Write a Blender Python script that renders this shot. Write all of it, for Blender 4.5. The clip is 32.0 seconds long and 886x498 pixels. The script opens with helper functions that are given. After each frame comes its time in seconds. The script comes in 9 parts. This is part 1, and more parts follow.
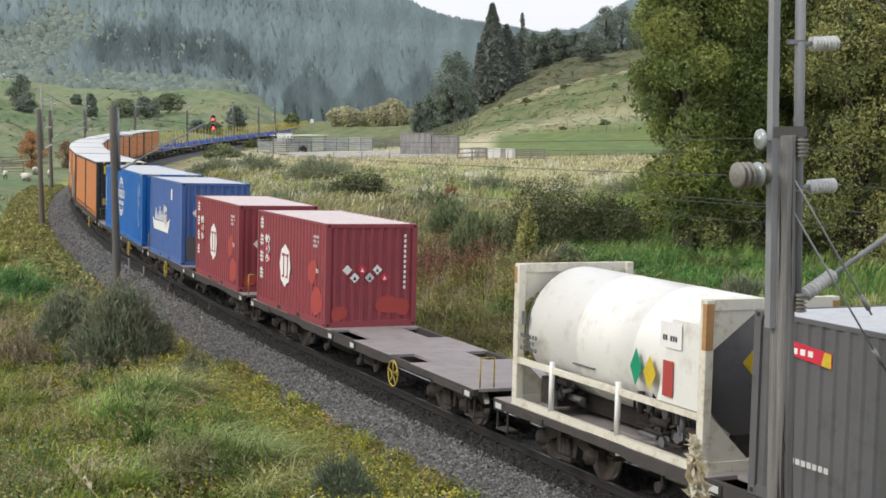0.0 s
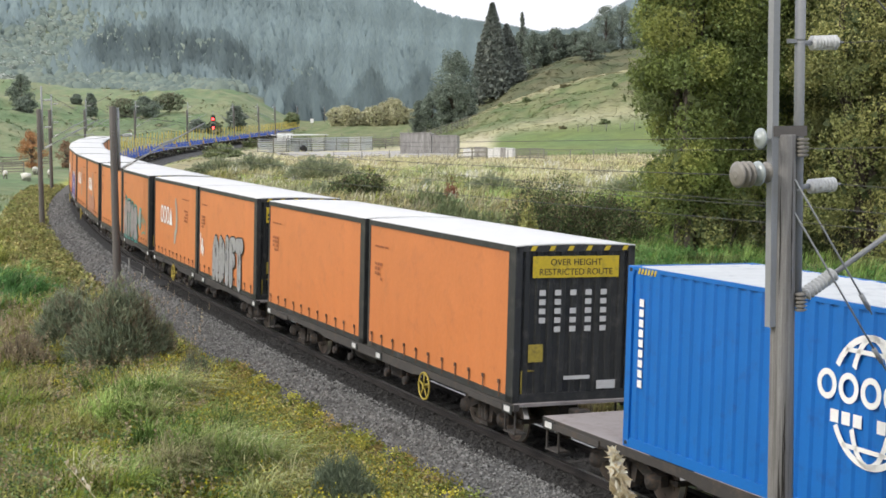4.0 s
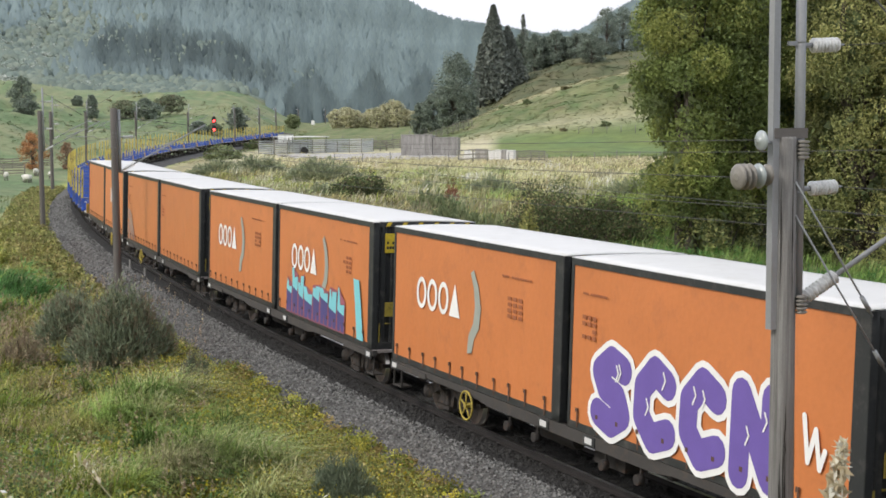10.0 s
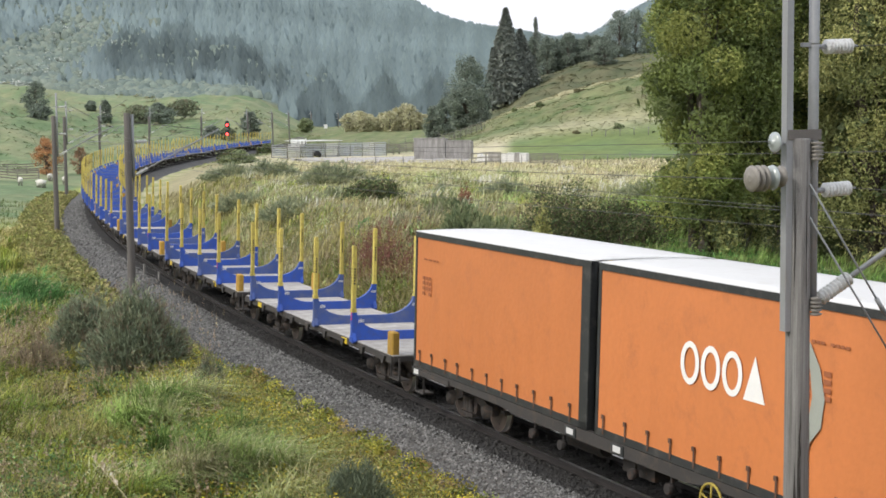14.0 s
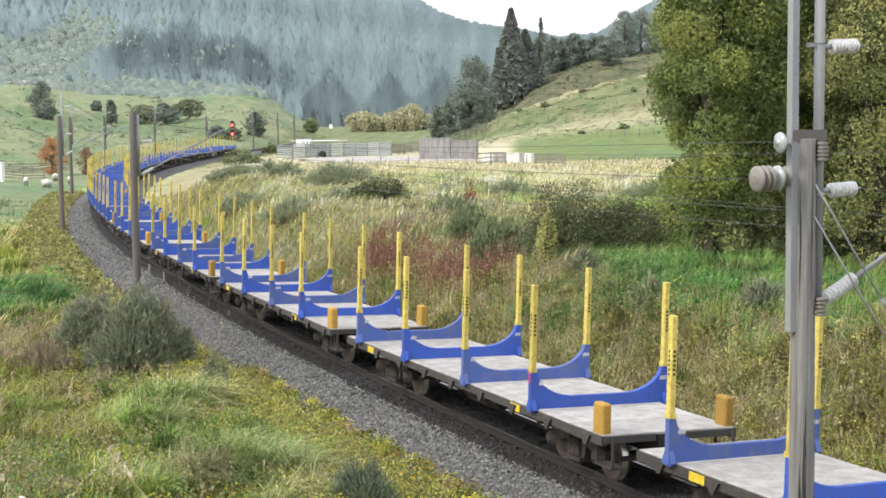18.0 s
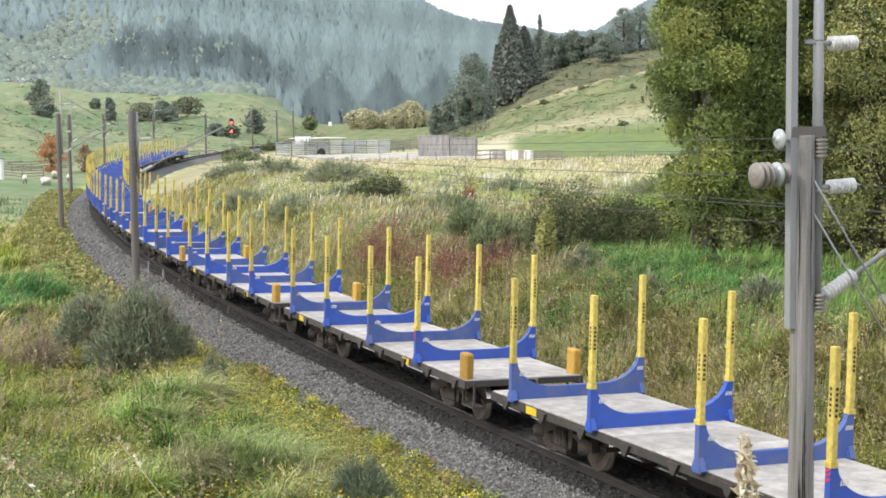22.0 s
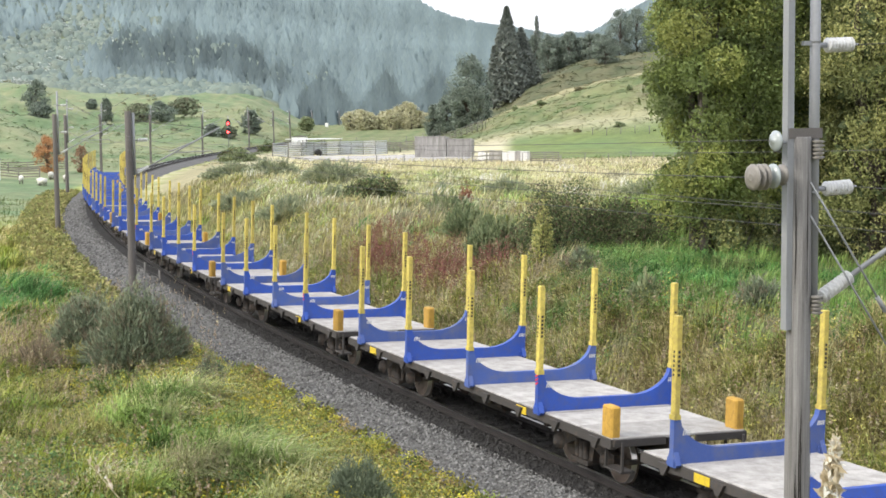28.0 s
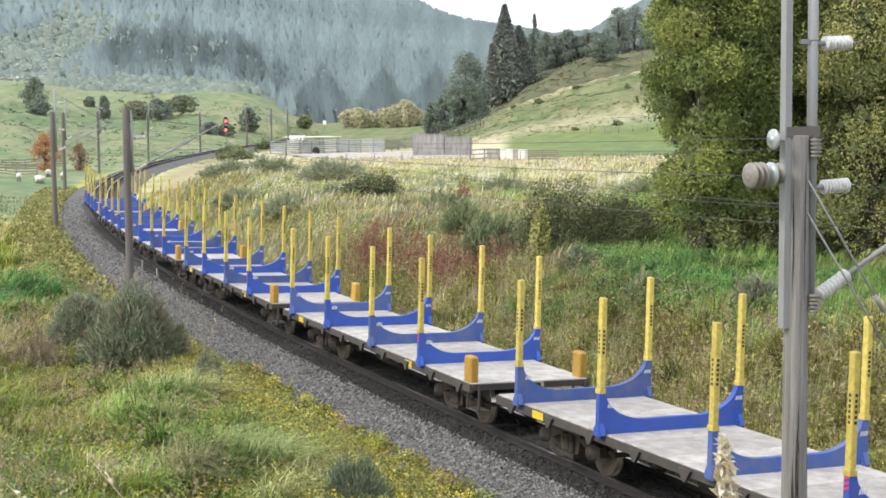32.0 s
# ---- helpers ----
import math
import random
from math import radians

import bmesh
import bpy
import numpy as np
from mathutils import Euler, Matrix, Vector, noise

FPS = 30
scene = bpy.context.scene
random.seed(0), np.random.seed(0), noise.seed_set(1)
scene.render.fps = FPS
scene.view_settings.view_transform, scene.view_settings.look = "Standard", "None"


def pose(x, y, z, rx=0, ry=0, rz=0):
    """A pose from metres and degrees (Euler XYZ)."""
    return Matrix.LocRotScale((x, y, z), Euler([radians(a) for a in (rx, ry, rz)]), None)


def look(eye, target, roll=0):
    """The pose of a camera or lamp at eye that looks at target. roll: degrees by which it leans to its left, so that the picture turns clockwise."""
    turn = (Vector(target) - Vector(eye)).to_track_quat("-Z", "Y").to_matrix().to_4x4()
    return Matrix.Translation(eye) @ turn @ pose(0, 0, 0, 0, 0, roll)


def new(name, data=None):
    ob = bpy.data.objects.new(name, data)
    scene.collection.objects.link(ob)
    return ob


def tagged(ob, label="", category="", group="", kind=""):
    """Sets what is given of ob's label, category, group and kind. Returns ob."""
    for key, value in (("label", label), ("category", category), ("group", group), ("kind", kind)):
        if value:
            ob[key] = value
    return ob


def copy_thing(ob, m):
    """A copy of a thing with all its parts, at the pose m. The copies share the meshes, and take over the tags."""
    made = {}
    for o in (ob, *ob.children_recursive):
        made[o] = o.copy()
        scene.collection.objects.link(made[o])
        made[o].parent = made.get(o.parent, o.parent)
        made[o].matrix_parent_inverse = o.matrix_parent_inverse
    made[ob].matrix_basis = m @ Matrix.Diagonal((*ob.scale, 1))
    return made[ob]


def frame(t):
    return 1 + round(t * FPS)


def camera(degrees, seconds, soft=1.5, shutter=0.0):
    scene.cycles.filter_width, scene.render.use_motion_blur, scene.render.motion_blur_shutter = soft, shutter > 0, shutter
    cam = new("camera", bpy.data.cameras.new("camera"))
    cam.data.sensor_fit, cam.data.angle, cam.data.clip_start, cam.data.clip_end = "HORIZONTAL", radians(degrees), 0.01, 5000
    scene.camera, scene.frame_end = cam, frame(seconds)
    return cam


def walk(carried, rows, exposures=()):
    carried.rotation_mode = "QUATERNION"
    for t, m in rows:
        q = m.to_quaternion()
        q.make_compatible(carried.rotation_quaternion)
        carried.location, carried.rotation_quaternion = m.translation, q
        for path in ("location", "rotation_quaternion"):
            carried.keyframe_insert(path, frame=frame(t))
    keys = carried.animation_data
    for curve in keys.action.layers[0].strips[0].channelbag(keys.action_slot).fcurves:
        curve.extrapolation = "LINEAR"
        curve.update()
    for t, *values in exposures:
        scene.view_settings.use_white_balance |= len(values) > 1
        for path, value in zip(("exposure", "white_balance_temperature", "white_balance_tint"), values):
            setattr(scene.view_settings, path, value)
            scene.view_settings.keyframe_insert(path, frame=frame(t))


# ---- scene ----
EYE = (0.0, 0.0, 6.40)
cam = camera(32.87, 32.0, 1.65)
# seconds, and the camera's turn in degrees; the tripod stays put
TURNS = [
    (0, 84.700, 0.375, -0.035), (0.5, 84.700, 0.375, -0.035), (1, 84.703, 0.367, -0.029),
    (1.5, 84.691, 0.382, -0.035), (2, 84.681, 0.432, -0.036), (2.5, 84.688, 0.404, -0.035),
    (3, 84.681, 0.432, -0.036), (3.5, 84.681, 0.432, -0.036), (5.5, 84.685, 0.408, -0.035),
    (6, 84.703, 0.368, -0.035), (6.5, 84.740, 0.399, -0.022), (7, 84.722, 0.377, -0.024),
    (7.5, 84.737, 0.391, -0.022), (8, 84.733, 0.361, -0.013), (8.5, 84.742, 0.421, -0.009),
    (9, 84.763, 0.368, -0.008), (9.5, 84.761, 0.352, -0.005), (10, 84.757, 0.376, -0.003),
    (10.5, 84.755, 0.376, -0.008), (11, 84.762, 0.466, -0.004), (11.5, 84.766, 0.384, -0.006),
    (12, 84.756, 0.468, -0.004), (12.5, 84.782, 0.512, 0.061), (13, 84.807, 0.574, 0.241),
    (13.5, 84.854, 0.631, 0.378), (14, 84.884, 0.662, 0.482), (14.5, 84.877, 0.708, 0.547),
    (16.5, 84.814, 0.710, 0.706), (17, 84.866, 0.624, 0.700), (17.5, 84.887, 0.665, 0.706),
    (18, 84.890, 0.638, 0.678), (18.5, 84.877, 0.688, 0.686), (19, 84.879, 0.710, 0.706),
    (19.5, 84.880, 0.703, 0.711), (20, 84.869, 0.638, 0.705), (20.5, 84.857, 0.646, 0.667),
    (21, 84.846, 0.706, 0.674), (21.5, 84.813, 0.710, 0.643), (22, 84.783, 0.723, 0.642),
    (22.5, 84.781, 0.708, 0.675), (23, 84.767, 0.789, 0.729), (23.5, 84.781, 0.708, 0.706),
    (24, 84.814, 0.710, 0.674), (24.5, 84.814, 0.710, 0.674), (25, 84.847, 0.707, 0.706),
    (25.5, 84.817, 0.739, 0.744), (27.5, 84.790, 0.645, 0.528), (28, 84.823, 0.642, 0.516),
    (28.5, 84.852, 0.617, 0.462), (29, 84.825, 0.628, 0.396), (29.5, 84.841, 0.563, 0.358),
    (30, 84.834, 0.506, 0.345), (30.5, 84.812, 0.534, 0.345), (31, 84.807, 0.534, 0.384),
    (31.5, 84.757, 0.615, 0.421), (32, 84.747, 0.572, 0.434),
]
walk(cam, [(t, pose(*EYE, rx, ry, rz)) for t, rx, ry, rz in TURNS], exposures=[(0, 0.0), (0.6, 0.25), (1, 0.38), (2, 0.46), (3.5, 0.32), (6, 0.09), (13.5, 0.13), (14, 0.24), (14.5, 0.3), (16.5, 0.6), (18, 0.66), (32, 0.66)])

# ---- daylight: a bright veiled sky, weak soft sun from the west ----
SUN_EL, SUN_AZ = radians(42), radians(-118)
world = bpy.data.worlds.new("sky")
scene.world = world
world.use_nodes = True
wn = world.node_tree
wn.nodes.clear()
w_out = wn.nodes.new("ShaderNodeOutputWorld")
w_bg = wn.nodes.new("ShaderNodeBackground")
w_sky = wn.nodes.new("ShaderNodeTexSky")
w_sky.sky_type = "NISHITA"
w_sky.sun_disc = False
w_sky.sun_elevation, w_sky.sun_rotation = SUN_EL, SUN_AZ
w_sky.air_density, w_sky.dust_density, w_sky.ozone_density = 1.0, 6.0, 1.0
w_mix = wn.nodes.new("ShaderNodeMix")
w_mix.data_type = "RGBA"
w_mix.inputs[0].default_value = 0.75
w_mix.inputs[7].default_value = (9.0, 9.15, 9.9, 1)
wn.links.new(w_sky.outputs[0], w_mix.inputs[6])
wn.links.new(w_mix.outputs[2], w_bg.inputs[0])
w_bg.inputs[1].default_value = 0.134
wn.links.new(w_bg.outputs[0], w_out.inputs[0])
sun_data = bpy.data.lights.new("sun", "SUN")
sun_data.energy, sun_data.angle, sun_data.color = 1.6, radians(14), (1.0, 0.96, 0.9)
sun = new("sun", sun_data)
SUN_DIR = Vector((math.sin(SUN_AZ) * math.cos(SUN_EL), math.cos(SUN_AZ) * math.cos(SUN_EL), math.sin(SUN_EL)))
sun.matrix_world = look(SUN_DIR * 200, (0, 0, 0))

# ---- materials ----
def mat(name, col, rough=0.8, metal=0.0, var=0.25, scale=2.0, fine=30.0, bump=0.15, dirt=None, dirt_amt=0.45, rand=0.0, island=0.0, spec=0.4, streak=0.0):
    """A node material: base colour, cloudy and fine variation, dirt patches, bump; rand varies it per object."""
    m = bpy.data.materials.new(name)
    m.use_nodes = True
    nt = m.node_tree
    N, L = nt.nodes, nt.links
    b = N["Principled BSDF"]
    b.inputs["Roughness"].default_value = rough
    b.inputs["Metallic"].default_value = metal
    b.inputs["Specular IOR Level"].default_value = spec
    tc = N.new("ShaderNodeTexCoord")
    n1 = N.new("ShaderNodeTexNoise")
    n1.inputs["Scale"].default_value, n1.inputs["Detail"].default_value = scale, 4
    n2 = N.new("ShaderNodeTexNoise")
    n2.inputs["Scale"].default_value, n2.inputs["Detail"].default_value = fine, 3
    mp = N.new("ShaderNodeMapping")
    if streak:
        mp.inputs["Scale"].default_value = (1, 1, streak)
    L.new(tc.outputs["Object"], mp.inputs[0])
    L.new(mp.outputs[0], n1.inputs[0])
    L.new(tc.outputs["Object"], n2.inputs[0])
    mul = N.new("ShaderNodeMath")
    mul.operation = "MULTIPLY_ADD"
    mul.inputs[1].default_value, mul.inputs[2].default_value = var * 1.6, 1 - var * 0.8
    L.new(n1.outputs[0], mul.inputs[0])
    mul2 = N.new("ShaderNodeMath")
    mul2.operation = "MULTIPLY_ADD"
    mul2.inputs[1].default_value, mul2.inputs[2].default_value = var, 1 - var * 0.5
    L.new(n2.outputs[0], mul2.inputs[0])
    mm = N.new("ShaderNodeMath")
    mm.operation = "MULTIPLY"
    L.new(mul.outputs[0], mm.inputs[0])
    L.new(mul2.outputs[0], mm.inputs[1])
    val = mm.outputs[0]
    if rand or island:
        src = N.new("ShaderNodeObjectInfo").outputs["Random"] if rand else N.new("ShaderNodeNewGeometry").outputs["Random Per Island"]
        mr = N.new("ShaderNodeMath")
        mr.operation = "MULTIPLY_ADD"
        mr.inputs[1].default_value, mr.inputs[2].default_value = 2 * (rand or island), 1 - (rand or island)
        L.new(src, mr.inputs[0])
        m3 = N.new("ShaderNodeMath")
        m3.operation = "MULTIPLY"
        L.new(val, m3.inputs[0])
        L.new(mr.outputs[0], m3.inputs[1])
        val = m3.outputs[0]
    if isinstance(col, str):
        at = N.new("ShaderNodeAttribute")
        at.attribute_name = col
        base = at.outputs["Color"]
    else:
        rgb = N.new("ShaderNodeRGB")
        rgb.outputs[0].default_value = (*col, 1)
        base = rgb.outputs[0]
    vm = N.new("ShaderNodeVectorMath")
    vm.operation = "SCALE"
    L.new(base, vm.inputs[0])
    L.new(val, vm.inputs["Scale"])
    out = vm.outputs[0]
    if dirt:
        n3 = N.new("ShaderNodeTexNoise")
        n3.inputs["Scale"].default_value, n3.inputs["Detail"].default_value = scale * 2.3, 8
        n3.inputs["Roughness"].default_value = 0.7
        L.new(mp.outputs[0], n3.inputs[0])
        rp = N.new("ShaderNodeMapRange")
        rp.inputs[1].default_value, rp.inputs[2].default_value = 0.62 - dirt_amt * 0.3, 0.75
        rp.inputs[4].default_value = 0.85
        L.new(n3.outputs[0], rp.inputs[0])
        mx = N.new("ShaderNodeMix")
        mx.data_type = "RGBA"
        L.new(rp.outputs[0], mx.inputs[0])
        L.new(out, mx.inputs[6])
        mx.inputs[7].default_value = (*dirt, 1)
        out = mx.outputs[2]
    L.new(out, b.inputs["Base Color"])
    if bump:
        bp = N.new("ShaderNodeBump")
        bp.inputs["Strength"].default_value, bp.inputs["Distance"].default_value = bump, 0.02
        L.new(n2.outputs[0], bp.inputs["Height"])
        L.new(bp.outputs[0], b.inputs["Normal"])
    return m


def leaf_mat(name, rough=0.6, trans=0.25):
    """Leaves and blades: colour from the mesh's tint, a little light through them."""
    m = bpy.data.materials.new(name)
    m.use_nodes = True
    N, L = m.node_tree.nodes, m.node_tree.links
    b = N["Principled BSDF"]
    at = N.new("ShaderNodeAttribute")
    at.attribute_name = "tint"
    L.new(at.outputs["Color"], b.inputs["Base Color"])
    b.inputs["Roughness"].default_value = rough
    b.inputs["Specular IOR Level"].default_value = 0.12
    tr = N.new("ShaderNodeBsdfTranslucent")
    L.new(at.outputs["Color"], tr.inputs[0])
    mx = N.new("ShaderNodeMixShader")
    mx.inputs[0].default_value = trans
    L.new(b.outputs[0], mx.inputs[1])
    L.new(tr.outputs[0], mx.inputs[2])
    L.new(mx.outputs[0], N["Material Output"].inputs[0])
    return m


RUST = (0.13, 0.06, 0.03)
GRIME = (0.06, 0.052, 0.045)
M_leaf = leaf_mat("leaf")
M_grass = leaf_mat("grass", 0.7, 0.3)
M_ground = mat("ground_cover", "tint", 0.95, 0, 0.6, 0.45, 5.0, 0.8)
M_ballast = mat("ballast_bed", (0.095, 0.094, 0.09), 0.95, 0, 0.5, 1.0, 22.0, 1.0)
# track centre: grease and brake dust, mostly the train's shade in the colour
M_oily_shade = mat("oily_shaded_bed", (0.026, 0.025, 0.024), 0.9, 0, 0.5, 1.0, 22.0, 1.0)
M_stone_oily_shade = mat("oily_shaded_stone", (0.036, 0.035, 0.033), 0.85, 0, 0.25, 3.0, 40.0, 0.3, island=0.5)
M_stone = mat("ballast_stone", (0.14, 0.14, 0.134), 0.9, 0, 0.25, 3.0, 40.0, 0.3, island=0.65)
M_rail = mat("rail_steel", (0.022, 0.019, 0.018), 0.75, 0.0, 0.3, 4, 40, 0.2)
M_railtop = mat("rail_head", (0.5, 0.49, 0.48), 0.3, 1.0, 0.1, 4, 40, 0.05)
M_sleeper = mat("sleeper_timber", (0.036, 0.034, 0.032), 0.9, 0, 0.35, 3, 30, 0.4, rand=0.3)
M_concrete = mat("weathered_concrete", (0.34, 0.33, 0.315), 0.9, 0, 0.4, 1.1, 20, 0.3, (0.1, 0.095, 0.088), 0.85, streak=0.2)
M_wood = mat("grey_timber", (0.27, 0.265, 0.252), 0.9, 0, 0.5, 14, 70, 0.6, (0.045, 0.04, 0.036), 1.0, streak=0.025)
M_crack = mat("dark_wood_crack", (0.025, 0.022, 0.019), 0.95, 0, 0.3, 3, 50, 0.2)
M_wooddark = mat("dark_timber", (0.13, 0.12, 0.11), 0.9, 0, 0.3, 3, 50, 0.3, streak=0.1)
M_galv = mat("galvanised_steel", (0.28, 0.29, 0.295), 0.6, 0.35, 0.18, 3, 30, 0.1, (0.24, 0.24, 0.23), 0.35, streak=0.2)
M_porcelain = mat("glazed_porcelain", (0.62, 0.63, 0.62), 0.3, 0, 0.15, 5, 40, 0.05, (0.25, 0.22, 0.18), 0.3)
M_porc_dark = mat("dirty_porcelain", (0.2, 0.188, 0.165), 0.5, 0, 0.3, 6, 40, 0.1)
M_glassins = mat("pale_green_glass", (0.3, 0.335, 0.325), 0.2, 0, 0.1, 6, 40, 0.0, spec=0.7)
M_wire = mat("wire", (0.11, 0.11, 0.105), 0.5, 0.6, 0.1, 3, 30, 0.0)
M_orange = mat("orange_tarpaulin", (0.54, 0.185, 0.062), 0.45, 0, 0.16, 0.7, 9, 0.2, (0.4, 0.14, 0.055), 0.3, rand=0.07)
M_blackframe = mat("black_paint", (0.028, 0.03, 0.031), 0.5, 0, 0.3, 2, 30, 0.1, (0.09, 0.085, 0.08), 0.35)
M_whiteroof = mat("white_roof_sheet", (0.6, 0.605, 0.6), 0.5, 0, 0.1, 1.0, 12, 0.08, (0.5, 0.49, 0.46), 0.25)
M_red = mat("maroon_paint", (0.265, 0.052, 0.066), 0.5, 0, 0.15, 1.2, 25, 0.08, (0.16, 0.05, 0.05), 0.3)
M_brightpatch = mat("primer_patch", (0.38, 0.06, 0.05), 0.6, 0, 0.2, 3, 25, 0.05)
M_pinkroof = mat("faded_roof_paint", (0.62, 0.54, 0.52), 0.55, 0, 0.15, 1.5, 15, 0.08, (0.4, 0.28, 0.26), 0.3)
M_blue = mat("bright_blue_paint", (0.008, 0.13, 0.44), 0.4, 0, 0.12, 1.2, 25, 0.06, (0.02, 0.09, 0.3), 0.25)
M_shipblue = mat("faded_blue_paint", (0.07, 0.145, 0.37), 0.55, 0, 0.15, 1.2, 25, 0.08, (0.12, 0.13, 0.28), 0.4)
M_lightroof = mat("pale_roof_paint", (0.52, 0.545, 0.56), 0.5, 0, 0.12, 1.4, 15, 0.08, (0.3, 0.33, 0.38), 0.3)
M_greybox = mat("grey_paint", (0.115, 0.115, 0.12), 0.5, 0, 0.15, 1.2, 25, 0.06, (0.07, 0.07, 0.07), 0.3)
M_tank = mat("white_tank_shell", (0.74, 0.74, 0.7), 0.35, 0, 0.08, 0.9, 14, 0.05, (0.5, 0.46, 0.38), 0.3)
M_cream = mat("cream_frame_paint", (0.68, 0.66, 0.56), 0.5, 0, 0.16, 1.8, 20, 0.08, (0.38, 0.24, 0.12), 0.4)
M_brake = mat("dull_yellow_paint", (0.4, 0.31, 0.05), 0.6, 0, 0.25, 5, 40, 0.08, GRIME, 0.5)
M_rust = mat("rust", (0.4, 0.23, 0.1), 0.9, 0, 0.4, 4, 30, 0.2)
M_white = mat("white_paint", (0.78, 0.78, 0.76), 0.55, 0, 0.12, 3, 30, 0.03)
M_offwhite = mat("dull_white_paint", (0.56, 0.56, 0.55), 0.6, 0, 0.2, 3, 30, 0.03)
M_yellow = mat("yellow_paint", (0.6, 0.44, 0.03), 0.5, 0, 0.2, 3, 30, 0.05, (0.3, 0.24, 0.05), 0.35)
M_stake = mat("yellow_stake_paint", (0.56, 0.46, 0.1), 0.6, 0, 0.3, 6, 40, 0.08, (0.24, 0.18, 0.07), 0.65, rand=0.15)
M_orangeblock = mat("worn_orange_block", (0.4, 0.24, 0.04), 0.7, 0, 0.3, 5, 40, 0.1, (0.2, 0.11, 0.03), 0.5, rand=0.3)
M_bolster = mat("blue_bolster_paint", (0.03, 0.085, 0.4), 0.45, 0, 0.25, 2.5, 30, 0.06, (0.07, 0.09, 0.2), 0.5, rand=0.1)
M_bolsterworn = mat("worn_grey_bolster", (0.055, 0.1, 0.31), 0.6, 0, 0.2, 1.2, 30, 0.08, (0.13, 0.14, 0.19), 0.55, rand=0.15)
M_deck = mat("worn_deck_plate", (0.4, 0.388, 0.365), 0.7, 0, 0.3, 1.3, 20, 0.1, (0.13, 0.12, 0.105), 0.75, rand=0.16)
M_steeldeck = mat("brown_grey_deck", (0.27, 0.245, 0.24), 0.7, 0, 0.2, 1.2, 20, 0.1, (0.17, 0.14, 0.125), 0.45)
M_sill = mat("grimy_sill", (0.05, 0.046, 0.043), 0.8, 0, 0.35, 2, 30, 0.15, (0.1, 0.075, 0.055), 0.3, rand=0.2)
M_bogie = mat("rusty_cast_steel", (0.038, 0.034, 0.031), 0.85, 0.1, 0.4, 5, 40, 0.2, (0.12, 0.075, 0.045), 0.4)
M_under = mat("underframe_grime", (0.028, 0.025, 0.023), 0.9, 0, 0.4, 3, 30, 0.2, RUST, 0.3)
M_wheel = mat("wheel_steel", (0.09, 0.07, 0.058), 0.6, 0.4, 0.3, 4, 30, 0.1)
M_tread = mat("wheel_tread", (0.45, 0.44, 0.43), 0.3, 1.0, 0.1, 4, 30, 0.02)
M_teal = mat("grey_swoosh", (0.31, 0.33, 0.29), 0.6, 0, 0.15, 3, 30, 0.02)
M_bars = mat("dark_lettering", (0.31, 0.105, 0.045), 0.6, 0, 0.2, 4, 30, 0.0)
M_strap = mat("strap_webbing", (0.11, 0.06, 0.04), 0.7, 0, 0.2, 4, 30, 0.0)
M_black = mat("black_marking", (0.02, 0.02, 0.02), 0.6, 0, 0.1, 4, 30, 0.0)
M_silver = mat("silver_spray_paint", (0.36, 0.36, 0.375), 0.45, 0.3, 0.4, 3, 30, 0.02, dirt=(0.2, 0.18, 0.19))
M_smokegrey = mat("smoky_grey_spray_paint", (0.29, 0.265, 0.275), 0.5, 0.2, 0.45, 3, 24, 0.02, dirt=(0.2, 0.13, 0.12))
M_purple = mat("purple_spray_paint", (0.15, 0.1, 0.36), 0.5, 0, 0.15, 3, 30, 0.02)
M_cyan = mat("cyan_spray_paint", (0.2, 0.55, 0.6), 0.5, 0, 0.15, 3, 30, 0.02)
M_inkblue = mat("dark_blue_spray_paint", (0.075, 0.065, 0.2), 0.5, 0, 0.15, 3, 30, 0.02)
M_mauvepaint = mat("reddish_purple_spray_paint", (0.3, 0.1, 0.13), 0.55, 0, 0.2, 3, 30, 0.02)
M_green = mat("green_spray_paint", (0.05, 0.34, 0.3), 0.5, 0, 0.15, 3, 30, 0.02)
M_mauve = mat("grey_mauve_spray_paint", (0.28, 0.2, 0.2), 0.5, 0, 0.2, 3, 30, 0.02)
M_bluegrey = mat("faint_blue_spray_paint", (0.36, 0.23, 0.18), 0.5, 0, 0.2, 3, 30, 0.02)
M_fadedorange = mat("faded_brown_spray_paint", (0.42, 0.19, 0.12), 0.5, 0, 0.2, 3, 30, 0.02)
M_placgreen = mat("green_placard", (0.01, 0.27, 0.14), 0.5, 0, 0.1, 4, 30, 0.0)
M_placred = mat("red_placard", (0.6, 0.03, 0.06), 0.5, 0, 0.1, 4, 30, 0.0)
M_bark = mat("tree_bark", (0.1, 0.085, 0.07), 0.95, 0, 0.4, 3, 30, 0.6)
M_tin = mat("corrugated_iron", (0.42, 0.45, 0.47), 0.5, 0.5, 0.2, 0.8, 12, 0.1, (0.26, 0.25, 0.23), 0.4)
M_fence = mat("fence_timber", (0.17, 0.165, 0.135), 0.9, 0, 0.3, 3, 30, 0.3)
M_gravel = mat("gravel", (0.36, 0.35, 0.33), 0.95, 0, 0.3, 0.6, 12, 0.3)
M_sheep = mat("fleece", (0.62, 0.6, 0.54), 0.95, 0, 0.2, 6, 30, 0.4)

# ---- the line of the railway in plan, and the lie of the land ----
POLY = (-3.1173935e-09, 5.5404757e-07, 0.00120495654, -0.51516023, 15.69616)
Y_A, Y_B = -60.0, 380.0


def line_x(y):
    y = np.asarray(y, float)
    d = np.polyder(POLY)
    yy = np.clip(y, Y_A, Y_B)
    return np.polyval(POLY, yy) + np.polyval(d, Y_B) * np.maximum(0, y - Y_B) + np.polyval(d, Y_A) * np.minimum(0, y - Y_A)


